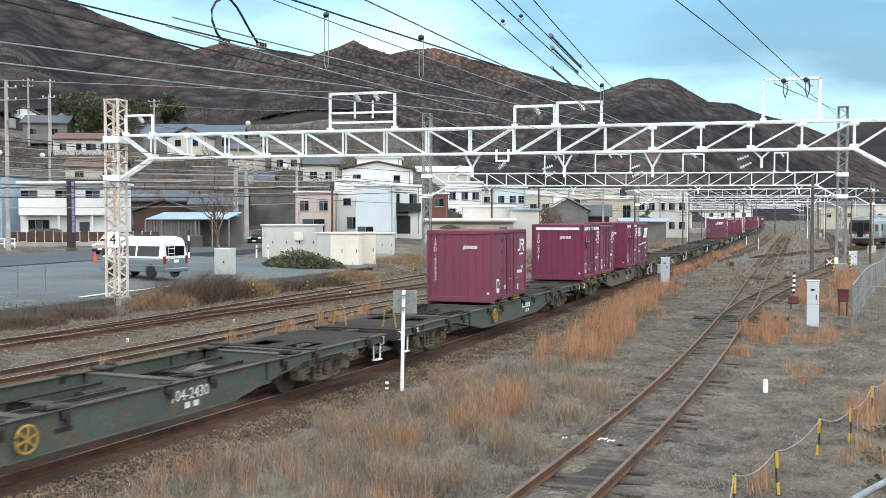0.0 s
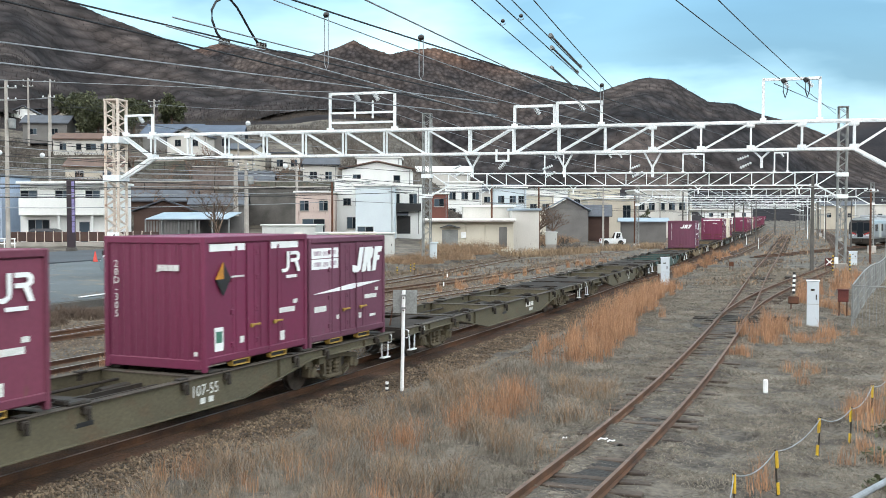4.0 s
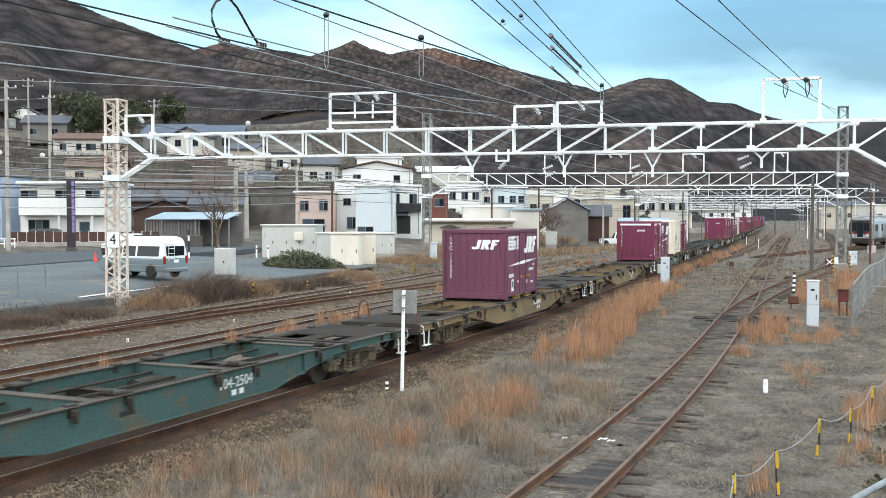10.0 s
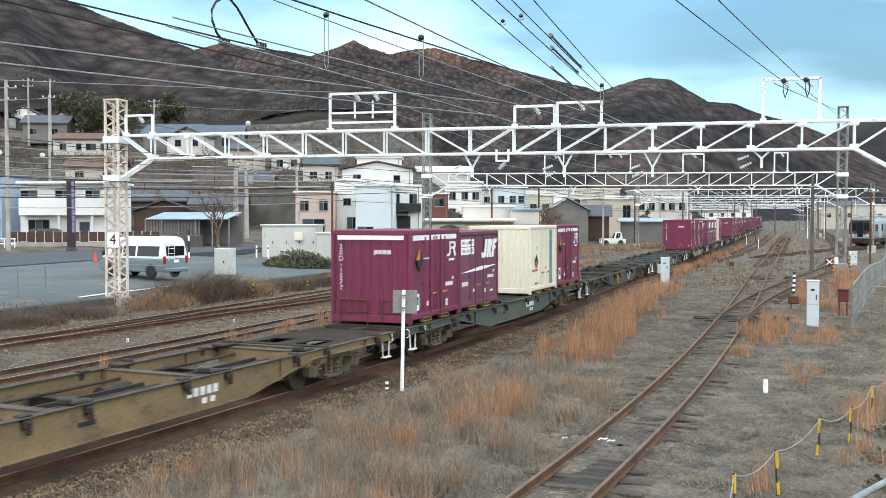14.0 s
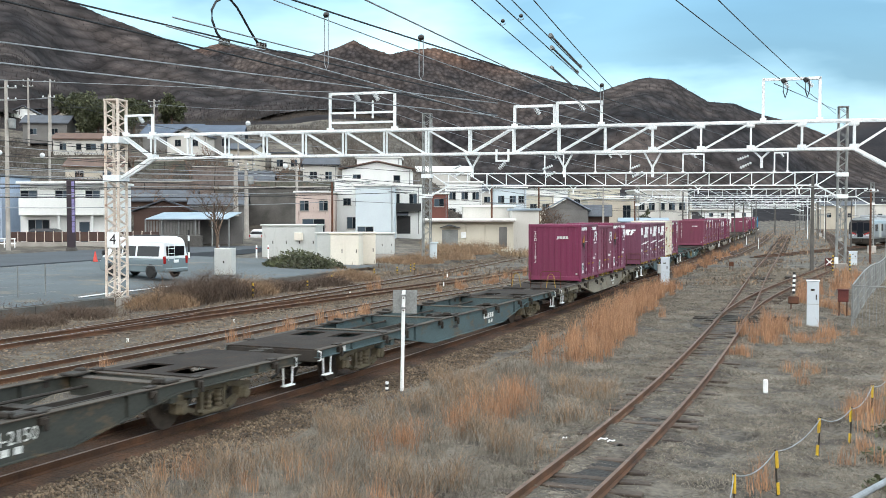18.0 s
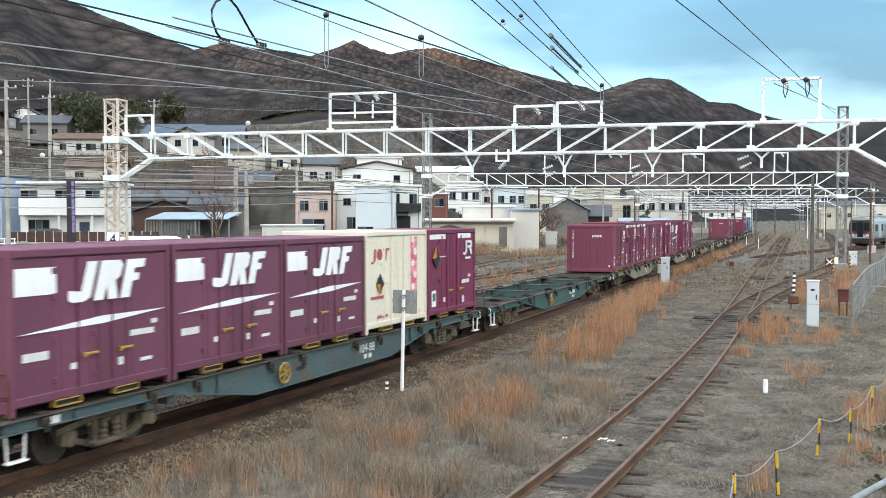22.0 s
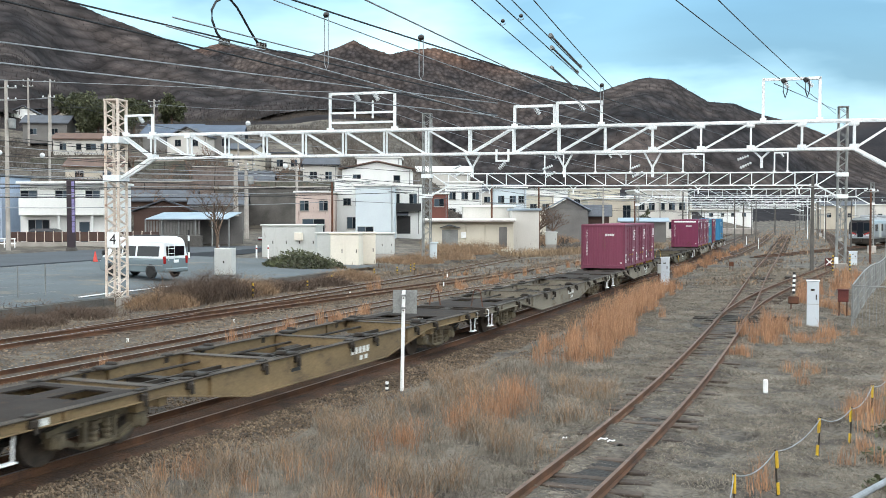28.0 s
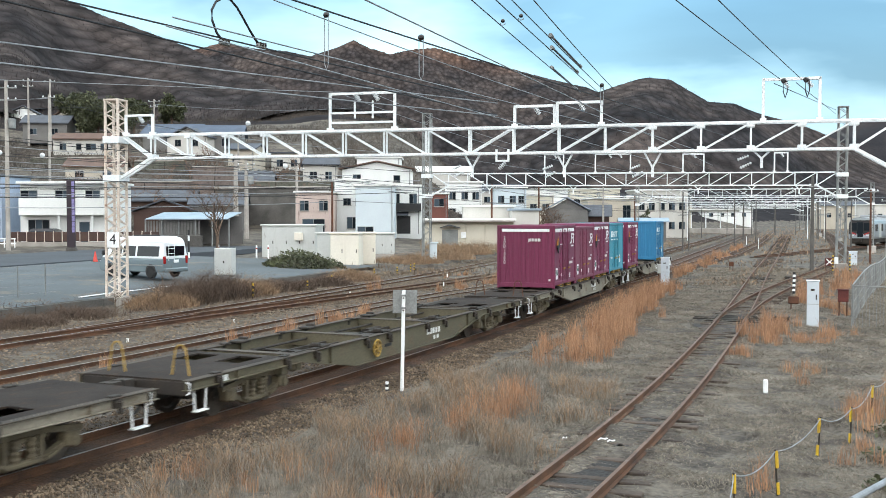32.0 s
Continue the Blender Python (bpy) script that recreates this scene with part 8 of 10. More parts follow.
def make_van():
    """Parked high-roof van, white above and silver below."""
    white = carpaint("white van paint", 226, 230, 232, 0.0)
    silver = carpaint("silver van paint", 128, 142, 148, 0.3)
    o = thing("van", "white and silver high-roof camper van parked in the lot", "van", Matrix.Translation(spot(-15.7, 53.4, 0.84)) @ Matrix.Rotation(YAW + radians(-31), 4, "Z"))
    L, W = 4.75, 1.7
    low = [(-2.37, 0.35), (-2.36, 0.72), (-2.2, 0.98), (2.36, 0.98), (2.38, 0.4), (2.2, 0.3), (-2.2, 0.28)]
    up = [(-2.2, 0.98), (-1.72, 1.5), (-1.45, 1.74), (-1.2, 1.84), (2.28, 1.84), (2.36, 0.98)]
    top = [(-1.5, 1.80), (-1.15, 2.02), (-0.8, 2.12), (1.8, 2.12), (2.16, 2.02), (2.28, 1.80)]
    for nm, pr, mt, tin, z0, z1 in (("lower_body", low, silver, 0.0, 0.3, 0.98), ("upper_body", up, white, 0.14, 0.98, 1.84), ("raised_roof", top, white, 0.14, 1.8, 2.26)):
        ob = part(nm, tapered(pr, W - (0.24 if nm == "raised_roof" else 0.0), tin, z0, z1), mt, o)
        mod = ob.modifiers.new("soft edges", "BEVEL")
        mod.width, mod.segments, mod.limit_method, mod.angle_limit = 0.05, 2, "ANGLE", radians(20)
    for s in (-1, 1):
        for x0, x1 in ((-1.3, -0.72), (-0.62, 0.3), (0.42, 2.0)):
            z0, z1 = 1.10, 1.62
            yb, yt = s * (W / 2 - 0.02 + 0.004), s * (W / 2 - 0.105 + 0.006)
            k = 0.28 if x0 < -1 else 0.0
            b = Build().add([(x0 - k, yb, z0), (x1, yb, z0), (x1, yt, z1), (x0 + 0.04, yt, z1)] + [(x0 - k, yb - s * 0.04, z0), (x1, yb - s * 0.04, z0), (x1, yt - s * 0.04, z1), (x0 + 0.04, yt - s * 0.04, z1)], [(0, 1, 2, 3), (7, 6, 5, 4), (0, 4, 5, 1), (1, 5, 6, 2), (2, 6, 7, 3), (3, 7, 4, 0)])
            part("side_window", b, M["car_glass"], o)
        part("tail_lamp", Build().box(2.28, 2.385, s * 0.84, s * 0.66, 0.72, 1.12, 0.03), LIGHT_RED, o)
        part("headlamp", Build().box(-2.39, -2.2, s * 0.8, s * 0.45, 0.62, 0.84, 0.04), LIGHT_CLEAR, o)
        part("mirror", Build().box(-1.98, -1.82, s * 0.86, s * 1.06, 1.12, 1.36, 0.04), M["black"], o)
        part("side_moulding", Build().box(-1.5, 2.3, s * 0.848, s * 0.862, 0.62, 0.68), M["grey_steel"], o)
    part("rear_window", Build().box(2.315, 2.35, -0.62, 0.62, 1.12, 1.62, 0.01), M["car_glass"], o)
    part("windscreen", Build().add([(-2.16, -0.7, 1.06), (-2.16, 0.7, 1.06), (-1.72, 0.62, 1.6), (-1.72, -0.62, 1.6), (-2.1, -0.7, 1.06), (-2.1, 0.7, 1.06), (-1.66, 0.62, 1.6), (-1.66, -0.62, 1.6)], [(0, 1, 2, 3), (7, 6, 5, 4), (0, 4, 5, 1), (1, 5, 6, 2), (2, 6, 7, 3), (3, 7, 4, 0)]), M["car_glass"], o)
    ld = Build()
    for y in (-0.55, -0.15):
        ld.tube([(2.42, y, 0.9), (2.44, y, 1.7), (2.36, y, 2.1)], 0.018, 6)
    for z in (1.0, 1.25, 1.5, 1.75):
        ld.tube([(2.43, -0.55, z), (2.43, -0.15, z)], 0.014, 6)
    part("rear_ladder", ld, M["white_steel"], o, "white rear ladder")
    part("roof_vent", Build().box(-0.3, 0.9, -0.35, 0.35, 2.115, 2.18, 0.02), M["black"], o, "dark roof hatch")
    part("rear_bumper", Build().box(2.3, 2.46, -0.8, 0.8, 0.3, 0.52, 0.05), silver, o)
    part("number_plate", Build().box(2.385, 2.4, -0.17, 0.17, 0.78, 0.93), M["white"], o)
    for x in (-1.5, 1.45):
        for s in (-1, 1):
            wh = part("wheel", TYRE, None, o)
            wh.matrix_basis = Matrix.Translation((x, s * (W / 2 - 0.06), 0.315))
            part("rim", RIM, None, wh)
            part("wheel_arch", Build().lathe([(-0.05, 0.37), (0.05, 0.37)], 20, "y", (x, s * (W / 2 - 0.042), 0.34)), M["black"], o)


make_van()


# ---- cabinets beside the lot ----
def cabinet(label, lat, depth, z, w, d, h, wall, turn=0.0, name="equipment_cabinet"):
    o = thing(name, label, "cabinet", stand(lat, depth, z, turn))
    part("body", Build().box(-w / 2, w / 2, 0, d, 0.12, h, 0.02), WALLS[wall], o)
    part("roof", Build().box(-w / 2 - 0.1, w / 2 + 0.1, -0.1, d + 0.1, h, h + 0.13, 0.03), WALLS[wall], o)
    part("base", Build().box(-w / 2 + 0.04, w / 2 - 0.04, 0.03, d - 0.03, -0.5, 0.12), M["concrete"], o)
    n = max(1, int(round(w / 1.0)))
    for i in range(n):
        x0, x1 = -w / 2 + w * i / n + 0.05, -w / 2 + w * (i + 1) / n - 0.05
        dr = part("door", Build().box(x0, x1, -0.025, 0.0, 0.2, h - 0.12, 0.008), WALLS[wall], o)
        part("handle", Build().box(x1 - 0.16, x1 - 0.1, -0.05, -0.025, h * 0.45, h * 0.55), M["dark"], dr)
    return o


_c = cabinet("long grey metal equipment cabin", -11.8, 78, 0.72, 4.2, 2.6, 2.5, "silver", -6)
part("fan_housing", Build().box(0.5, 1.15, -0.3, -0.02, 1.4, 2.0, 0.03), WALLS["ivory"], _c)
cabinet("narrow ivory equipment cabinet", -8.4, 73, 0.4, 1.3, 1.6, 2.3, "silver", -8)
cabinet("tall ivory equipment cabinet with double doors", -6.8, 70.5, 0.38, 2.0, 2.0, 2.35, "ivory", -4)
cabinet("plain ivory metal equipment cabinet", -5.45, 73, 0.4, 1.25, 1.6, 2.3, "ivory", 8)
cabinet("low grey equipment cabinet", -4.7, 82, 0.8, 1.5, 1.6, 1.7, "silver", 0)
cabinet("slim pale blue cabinet by the track", -0.8, 84, 0.1, 0.62, 0.5, 1.6, "bluewhite", 0)
cabinet("small grey cabinet among dry grass", 9.9 + 2.0, 112, 0.7, 1.2, 0.6, 1.4, "silver", 0)
# ---- bushes and bare trees ----
for _i, (_q, _o, _r, _h) in enumerate(((28, -15.6, 1.4, 0.5), (31, -16.0, 1.6, 0.6), (36, -15.6, 1.6, 0.9), (38.5, -16.2, 2.0, 1.3), (41, -16.0, 2.0, 1.5), (43.5, -16.0, 1.8, 1.1), (47, -15.6, 1.7, 0.8), (51, -15.2, 1.8, 0.8), (56, -16.0, 2.0, 0.9), (25, -15.8, 1.3, 0.4), (22, -15.5, 1.2, 0.4), (72, -18.5, 3.0, 0.8), (80, -18.5, 3.0, 0.9), (88, -19.5, 3.2, 1.0), (97, -20.5, 3.4, 1.2), (108, -21.0, 3.6, 1.2), (118, -20.5, 3.6, 1.2), (130, -21.0, 4.0, 1.2))):
    _p = line(_q, _o)
    twig_bush("dry_bush", "tangled dry brown weeds on the bank", _p[0], _p[1], _r, _h * 1.15, 2400, M["tan_grass"] if _i % 3 == 2 or _i > 10 else M["brown_twig"], 50 + _i)
_p = (-37.3, 56.2)
twig_bush("evergreen_bush", "low dull green evergreen bush among dry weeds", _p[0], _p[1], 2.3, 1.4, 500, M["brown_twig"], 90, 2600)
_p = (-36.0, 57.0)
twig_bush("evergreen_bush", "low dull green evergreen bush among dry weeds", _p[0], _p[1], 1.6, 1.0, 400, M["brown_twig"], 91, 900)


def bare_tree(label, lat, depth, h, seed, trunk=0.12, levels=4, spread=0.65, material=None):
    """Leafless tree: tapered trunk, limbs and thin twigs."""
    rng = random.Random(seed)
    p = spot(lat, depth)
    o = thing("bare_tree", label, "tree", Matrix.Translation(p))
    mt = material or M["brown_twig"]
    tr, limbs = Build(), Build()

    def grow(b, a, d, length, r, level):
        e = a + d * length
        mid = a.lerp(e, 0.5) + Vector((rng.uniform(-1, 1), rng.uniform(-1, 1), 0)) * length * 0.06
        b.tube([a, mid, e], r, 5 if level < 2 else 3, r2=r * 0.6, cap=False)
        if level >= levels:
            return
        for i in range(4 if level < 2 else 3):
            ax = Vector((rng.uniform(-1, 1), rng.uniform(-1, 1), rng.uniform(-0.15, 0.9))).normalized()
            nd = (d * (1 - spread) + ax * spread).normalized()
            grow(limbs, a.lerp(e, rng.uniform(0.55, 1.0)), nd, length * rng.uniform(0.55, 0.8), r * 0.52, level + 1)

    grow(tr, Vector((0, 0, -0.2)), Vector((0.03, 0.02, 1)).normalized(), h * 0.38, trunk, 0)
    part("trunk", tr, mt, o)
    part("branch_crown", limbs, mt, o)


bare_tree("bare brown roadside tree with thin branches", -16.6, 75, 7.4, 3, 0.15, 5, 0.6)
for _i, (_q, _o, _h) in enumerate(((35.2, -15.2, 2.0), (36.6, -15.9, 2.6), (37.8, -15.2, 2.2), (39.2, -15.8, 2.8), (40.4, -15.3, 2.4), (41.8, -15.9, 2.2), (29.5, -15.6, 1.4), (27.0, -15.8, 1.3), (45.5, -15.4, 1.6), (33.0, -15.7, 1.6))):
    _p = line(_q, _o)
    bare_tree("leafless brown shrub on the bank", _p[0] * RIGHT.x + _p[1] * RIGHT.y, _p[0] * AHEAD.x + _p[1] * AHEAD.y, _h, 400 + _i, 0.03, 4, 0.75)
bare_tree("bare dark tree beside the barn", 10.9, 118, 7.0, 5, 0.25)
bare_tree("bare tree by the grey barn", 13.4, 126, 6.0, 6, 0.18)
for _i in range(26):
    _rng = random.Random(200 + _i)
    bare_tree("bare reddish brown tree on the slope", -50 + _rng.uniform(0, 34), 126 + _rng.uniform(0, 34), _rng.uniform(4, 7.5), 300 + _i, 0.14, 3, 0.7, M["slope_twig"] if "slope_twig" in M else M["brown_twig"])


def slope_scrub():
    """Dry undergrowth over the lower slope, as one stuff object."""
    rng = np.random.default_rng(77)
    n = 100000
    lat, dep = rng.uniform(-110, 16, n), 116 + 170 * rng.random(n)
    x = RIGHT.x * lat + AHEAD.x * dep
    y = RIGHT.y * lat + AHEAD.y * dep
    z = ground_z(x, y)
    keep = bump_noise(x, y, 11.0, 2.0) + 0.6 * bump_noise(x, y, 4.0, 5.0) > -0.35
    x, y, z = x[keep], y[keep], z[keep]
    h = rng.uniform(0.3, 1.2, len(x)) * (1 + 0.6 * bump_noise(x, y, 9.0))
    V, F = blades(x, y, h, 1.6, 0.10, rng, z=z - 0.1)
    m = even(mat("reddish brown dry scrub", lin(86, 76, 68), lin(60, 56, 52), 0.95, 0, 0.1, 2, 0, island=0.2), (0.3, -0.6, 0.7), 0.7)
    tagged(new("slope_scrub", fast_mesh("slope_scrub", V, F, m)), "reddish brown dry scrub on the lower hillside", "scrub", kind="stuff")


slope_scrub()


def leafy_tree(label, lat, depth, h, w, seed, n=8000, material=None, leaf=0.22):
    rng = np.random.default_rng(seed)
    p = spot(lat, depth)
    o = thing("evergreen_tree", label, "tree", Matrix.Translation(p))
    tr = Build().tube([(0, 0, -0.3), (0.1, 0, h * 0.3), (0, 0.1, h * 0.7)], 0.28, 7, r2=0.1)
    for i in range(7):
        a = i * 0.9
        tr.tube([(0, 0, h * 0.3 + i * 0.05 * h), (math.cos(a) * w * 0.3, math.sin(a) * w * 0.3, h * 0.5 + i * 0.05 * h)], 0.1, 5, r2=0.03)
    part("trunk", tr, M["brown_twig"], o)
    k = 14
    cc = rng.normal(0, 1, (k, 3)) * np.array([w * 0.26, w * 0.26, h * 0.17]) + np.array([0, 0, h * 0.62])
    pick = rng.integers(0, k, n)
    d = rng.normal(0, 1, (n, 3))
    d /= np.linalg.norm(d, axis=1)[:, None]
    c = cc[pick] + d * (w * 0.2) * rng.random((n, 1)) ** 0.4
    e1, e2 = rng.normal(0, 1, (n, 3)) * leaf, rng.normal(0, 1, (n, 3)) * leaf * 0.7
    V = np.stack([c, c + e1, c + e1 + e2, c + e2], 1).reshape(-1, 3)
    part("crown", fast_mesh("crown", V, np.arange(n * 4).reshape(-1, 4), material or M["green_leaf"]), None, o)


leafy_tree("broad olive green evergreen tree on the hillside", -62.0, 184, 8.5, 9.5, 41)
leafy_tree("dark evergreen tree on the hillside", -58.0, 192, 7.5, 6.0, 42)
leafy_tree("dark evergreen tree behind the house", -70.5, 198, 7.0, 6.0, 43)
leafy_tree("dark evergreen tree above the houses", -52.0, 196, 6.5, 5.0, 44)
leafy_tree("dark clipped conifer by the station", 33.6, 170, 5.0, 1.4, 45, 500, None, 0.25)


# ---- overhead wires ----
def sagged(a, b, sag, n=10):
    a, b = Vector(a), Vector(b)
    return [a.lerp(b, i / n) - Vector((0, 0, sag * 4 * (i / n) * (1 - i / n))) for i in range(n + 1)]


def wire(label, pts, r, material="wire", name="overhead_wire"):
    o = tagged(new(name, Build().tube(pts, r, 5).mesh(name, M[material])), label, "cable", "overhead wires")
    return o


def run(far, near, back=22.0, sag=0.12):
    """Wire from a point behind the camera's view through near to far."""
    a, b = Vector(near), Vector(far)
    d = (a - b).normalized()
    return sagged(b, a + d * back, sag, 14)


def onward(a, b, sag=0.5):
    return sagged(a, b, sag, 10)


# feeder pair with the looped jumper
wire("dark feeder wire above the yard", run((-15.13, 36.69, 7.9), (-14.1, 13.1, 7.75)), 0.02)
wire("dark feeder wire above the yard", run((-15.13, 36.69, 8.42), (-14.6, 14.0, 8.15)), 0.02)
wire("pale aluminium wire above the main tracks", run((-15.13, 36.69, 8.36), (-20.44, 17.9, 8.36)), 0.022, "wire_pale")
wire("pale aluminium wire above the main tracks", run((-15.13, 36.69, 7.88), (-20.58, 18.02, 7.88)), 0.022, "wire_pale")
wire("thin pale wire above the main tracks", run((-20.51, 35.78, 8.93), (-29.68, 25.98, 8.93)), 0.014, "wire_pale")
wire("pale messenger wire above the freight track", run((-15.13, 36.69, 9.16), (-13.89, 20.52, 9.16)), 0.016, "wire_pale")
wire("dark messenger wire above the freight track", run((-10.91, 37.4, 8.37), (-11.31, 17.58, 8.37)), 0.02)
for _a, _b in (((-11.96, 37.23, 8.66), (-8.83, 20.3, 8.66)), ((-11.29, 37.34, 8.64), (-8.33, 20.44, 8.64)), ((-11.0, 37.36, 8.64), (-8.03, 20.58, 8.64)), ((-10.7, 37.44, 8.71), (-7.74, 21.09, 8.71)), ((-4.89, 38.42, 8.91), (-5.12, 23.41, 8.91)), ((-4.17, 38.55, 8.88), (-4.25, 23.67, 8.88))):
    wire("dark overhead wire above the sidings", run(_a, _b), 0.013)
# loop of cable joining two wires
_loop = [Vector((-14.33 - 0.01 * i, y, z)) for i, (y, z) in enumerate(((18.7, 7.9), (18.44, 8.08), (18.3, 8.33), (18.3, 8.56), (18.47, 8.78), (18.73, 8.91), (19.02, 8.92), (19.28, 8.79), (19.51, 8.6), (19.76, 8.38), (20.04, 8.16), (20.26, 8.07)))]
wire("thick black jumper cable in a loop", _loop, 0.028, "wire", "jumper_cable")
for _p in (_loop[0], _loop[-1]):
    _o = thing("cable_clamp", "ribbed grey clamp on the wire", "clamp", Matrix.Translation(_p))
    part("clamp_body", Build().box(-0.05, 0.05, -0.16, 0.16, -0.06, 0.05, 0.015), M["grey_steel"], _o)
    for _q in (-0.1, 0.0, 0.1):
        part("clamp_bolt", Build().box(-0.07, 0.07, _q - 0.02, _q + 0.02, -0.02, 0.07), M["dark"], _o)


def hanger(x, y, z, drop, label):
    """Ball insulator on a wire with a long wire stirrup under it."""
    o = thing("wire_hanger", label, "hanger", Matrix.Translation((x, y, z)))
    k = 0.8 if drop > 0.3 else 0.5
    part("ball", Build().lathe([(-0.09 * k, 0.03 * k), (-0.07 * k, 0.075 * k), (-0.02 * k, 0.1 * k), (0.03 * k, 0.1 * k), (0.07 * k, 0.07 * k), (0.09 * k, 0.03 * k)], 12, "z"), M["porcelain_dark"], o, "dark ball insulator")
    part("stirrup", Build().tube([(-0.06, 0, -0.05), (-0.055, 0, -drop * 0.9), (0, 0, -drop), (0.055, 0, -drop * 0.9), (0.06, 0, -0.05)], 0.011, 5), M["wire_pale"], o, "pale wire stirrup")


hanger(-14.04, 22.54, 9.17, 1.4, "dark ball insulator with a long wire stirrup")
hanger(-11.21, 22.33, 8.35, 1.02, "dark ball insulator with a long wire stirrup")
hanger(-9.32, 22.95, 8.70, 0.1, "small dark insulator on the wire")
hanger(-8.70, 22.55, 8.70, 0.1, "small dark insulator on the wire")
hanger(-10.45, 35.0, 8.6, 0.75, "dark insulator hanging under the wire")
for _a, _b in (((-10.71, 30.46, 8.64), (-11.7, 35.9, 8.65)), ((-8.8, 24.95, 8.62), (-9.77, 30.4, 8.62)), ((-9.46, 26.92, 8.65), (-10.3, 31.7, 8.65))):
    _a, _b = Vector(_a), Vector(_b)
    _o = thing("strain_insulator", "long dark strain insulator in the wire", "insulator")
    part("insulator_rod", Build().tube([_a, _b], 0.03, 8), M["porcelain_dark"], _o)
    _d = (_b - _a).normalized() * 0.12
    part("end_fitting", Build().tube([_a - _d, _a + _d], 0.055, 8), M["grey_steel"], _o)
    part("end_fitting", Build().tube([_b - _d, _b + _d], 0.055, 8), M["grey_steel"], _o)
for _x in (-4.75, -4.0):
    _o = thing("post_insulator", "dark insulator with a hanging loop on the portal", "insulator", Matrix.Translation((_x, 38.45, 8.83)))
    part("insulator_body", Build().lathe([(-0.14, 0.05), (-0.1, 0.09), (-0.05, 0.06), (0.0, 0.1), (0.05, 0.06), (0.1, 0.08)], 10, "y"), M["porcelain_dark"], _o)
    part("wire_loop", Build().tube([(0, -0.15, 0), (0, -0.2, -0.4), (0.06, -0.12, -0.62), (0.12, -0.05, -0.4), (0.1, 0.05, 0)], 0.02, 5), M["wire"], _o)

# wires from the first gantry on towards the second
G1, G2 = (Vector((-31.6, 33.9, 0)), Vector((32.2, 5.45, 0)).normalized()), (Vector((-37.2, 75.5, 0)), Vector((31.2, 7.5, 0)).normalized())
for _x1, _z1, _x2, _z2, _mt in ((10.3, 8.9, 9.4, 8.7, "wire_pale"), (11.6, 8.9, 10.8, 8.7, "wire_pale"), (16.8, 6.2, 14.2, 6.0, "wire"), (18.1, 8.2, 15.4, 8.5, "wire"), (19.6, 8.3, 20.0, 8.5, "wire"), (21.3, 6.0, 20.4, 5.9, "wire"), (22.0, 5.0, 20.6, 5.0, "wire"), (12.2, 5.0, 10.6, 5.0, "wire"), (5.0, 5.0, 6.0, 5.0, "wire"), (5.0, 6.1, 6.0, 6.0, "wire"), (1.0, 7.9, 1.0, 9.0, "wire_pale")):
    _a = G1[0] + G1[1] * _x1 + Vector((0, 0, _z1))
    _b = G2[0] + G2[1] * _x2 + Vector((0, 0, _z2))
    wire("overhead wire between the gantries", onward(_a, _b, 0.25), 0.012, _mt)
    _e = line(128, (_x2 - 14) * 0.9)
    wire("overhead wire towards the station", onward(_b, (_e[0], _e[1], _z2 - 0.3), 0.25), 0.014, _mt)
    _f = line(258, (_x2 - 14) * 0.8)
    wire("overhead wire over the station tracks", onward((_e[0], _e[1], _z2 - 0.3), (_f[0], _f[1], _z2 - 0.6), 0.2), 0.018, _mt)
def at(g, x, z):
    return g[0] + g[1] * x + Vector((0, 0, z))


for _x in (26.9, 27.65):
    wire("dark wire anchored at the far lattice mast", [at(G1, _x, 8.75), at(G2, 31.6, 12.0 - (_x - 26.9) * 0.4)], 0.016)
wire("pale messenger wire onward over the yard", [Vector((-15.13, 36.69, 9.16)), at(G2, 21.55, 9.05)], 0.02, "wire_pale")
wire("dark messenger wire onward over the yard", [Vector((-10.91, 37.4, 8.37)), at(G2, 25.5, 9.5)], 0.018)
for _a, _b, _mt in ((at(G1, 18.4, 7.3), at(G2, 20.3, 7.65), "wire_pale"), (at(G1, 17.0, 8.42), at(G2, 16.3, 10.5), "wire_pale"), (at(G1, 21.4, 7.55), at(G2, 22.6, 7.9), "wire_pale")):
    wire("pale wire crossing over the yard", [_a + (_a - _b) * 0.55, _a, _b], 0.015, _mt)
# contact wires nearer than the first gantry, over the main tracks
for _off, _z in ((-12.2, 5.1), (-12.2, 6.0), (-6.9, 5.1), (-6.9, 6.0)):
    _a, _b = line(-4, _off), line(38, _off)
    wire("overhead wire over the main tracks", onward((_a[0], _a[1], _z), (_b[0], _b[1], _z), 0.1), 0.011)


# ---- poles and power lines of the town ----
def pole(label, lat, depth, z, h, r=0.16, material="concrete", arms=(), insul=True, transformer=False, category="utility pole"):
    o = thing("utility_pole", label, category, stand(lat, depth, z))
    part("shaft", Build().tube([(0, 0, -0.6), (0, 0, h)], r, 10, r2=r * 0.65), M[material], o)
    for z1, w in arms:
        part("cross_arm", Build().box(-w / 2, w / 2, -0.1, -0.02, z1 - 0.05, z1 + 0.05), M["grey_steel"], o)
        if insul:
            for x in (-w / 2 + 0.1, 0.18, w / 2 - 0.1):
                part("insulator", Build().lathe([(z1 + 0.05, 0.05), (z1 + 0.12, 0.08), (z1 + 0.2, 0.05)], 8, "z", (x, -0.06, 0)), M["porcelain"], o)
    if transformer:
        part("transformer", Build().lathe([(h * 0.72, 0.28), (h * 0.72 + 0.05, 0.3), (h * 0.72 + 0.75, 0.3), (h * 0.72 + 0.8, 0.2)], 12, "z", (0.45, 0, 0)), M["grey_steel"], o)
    return o


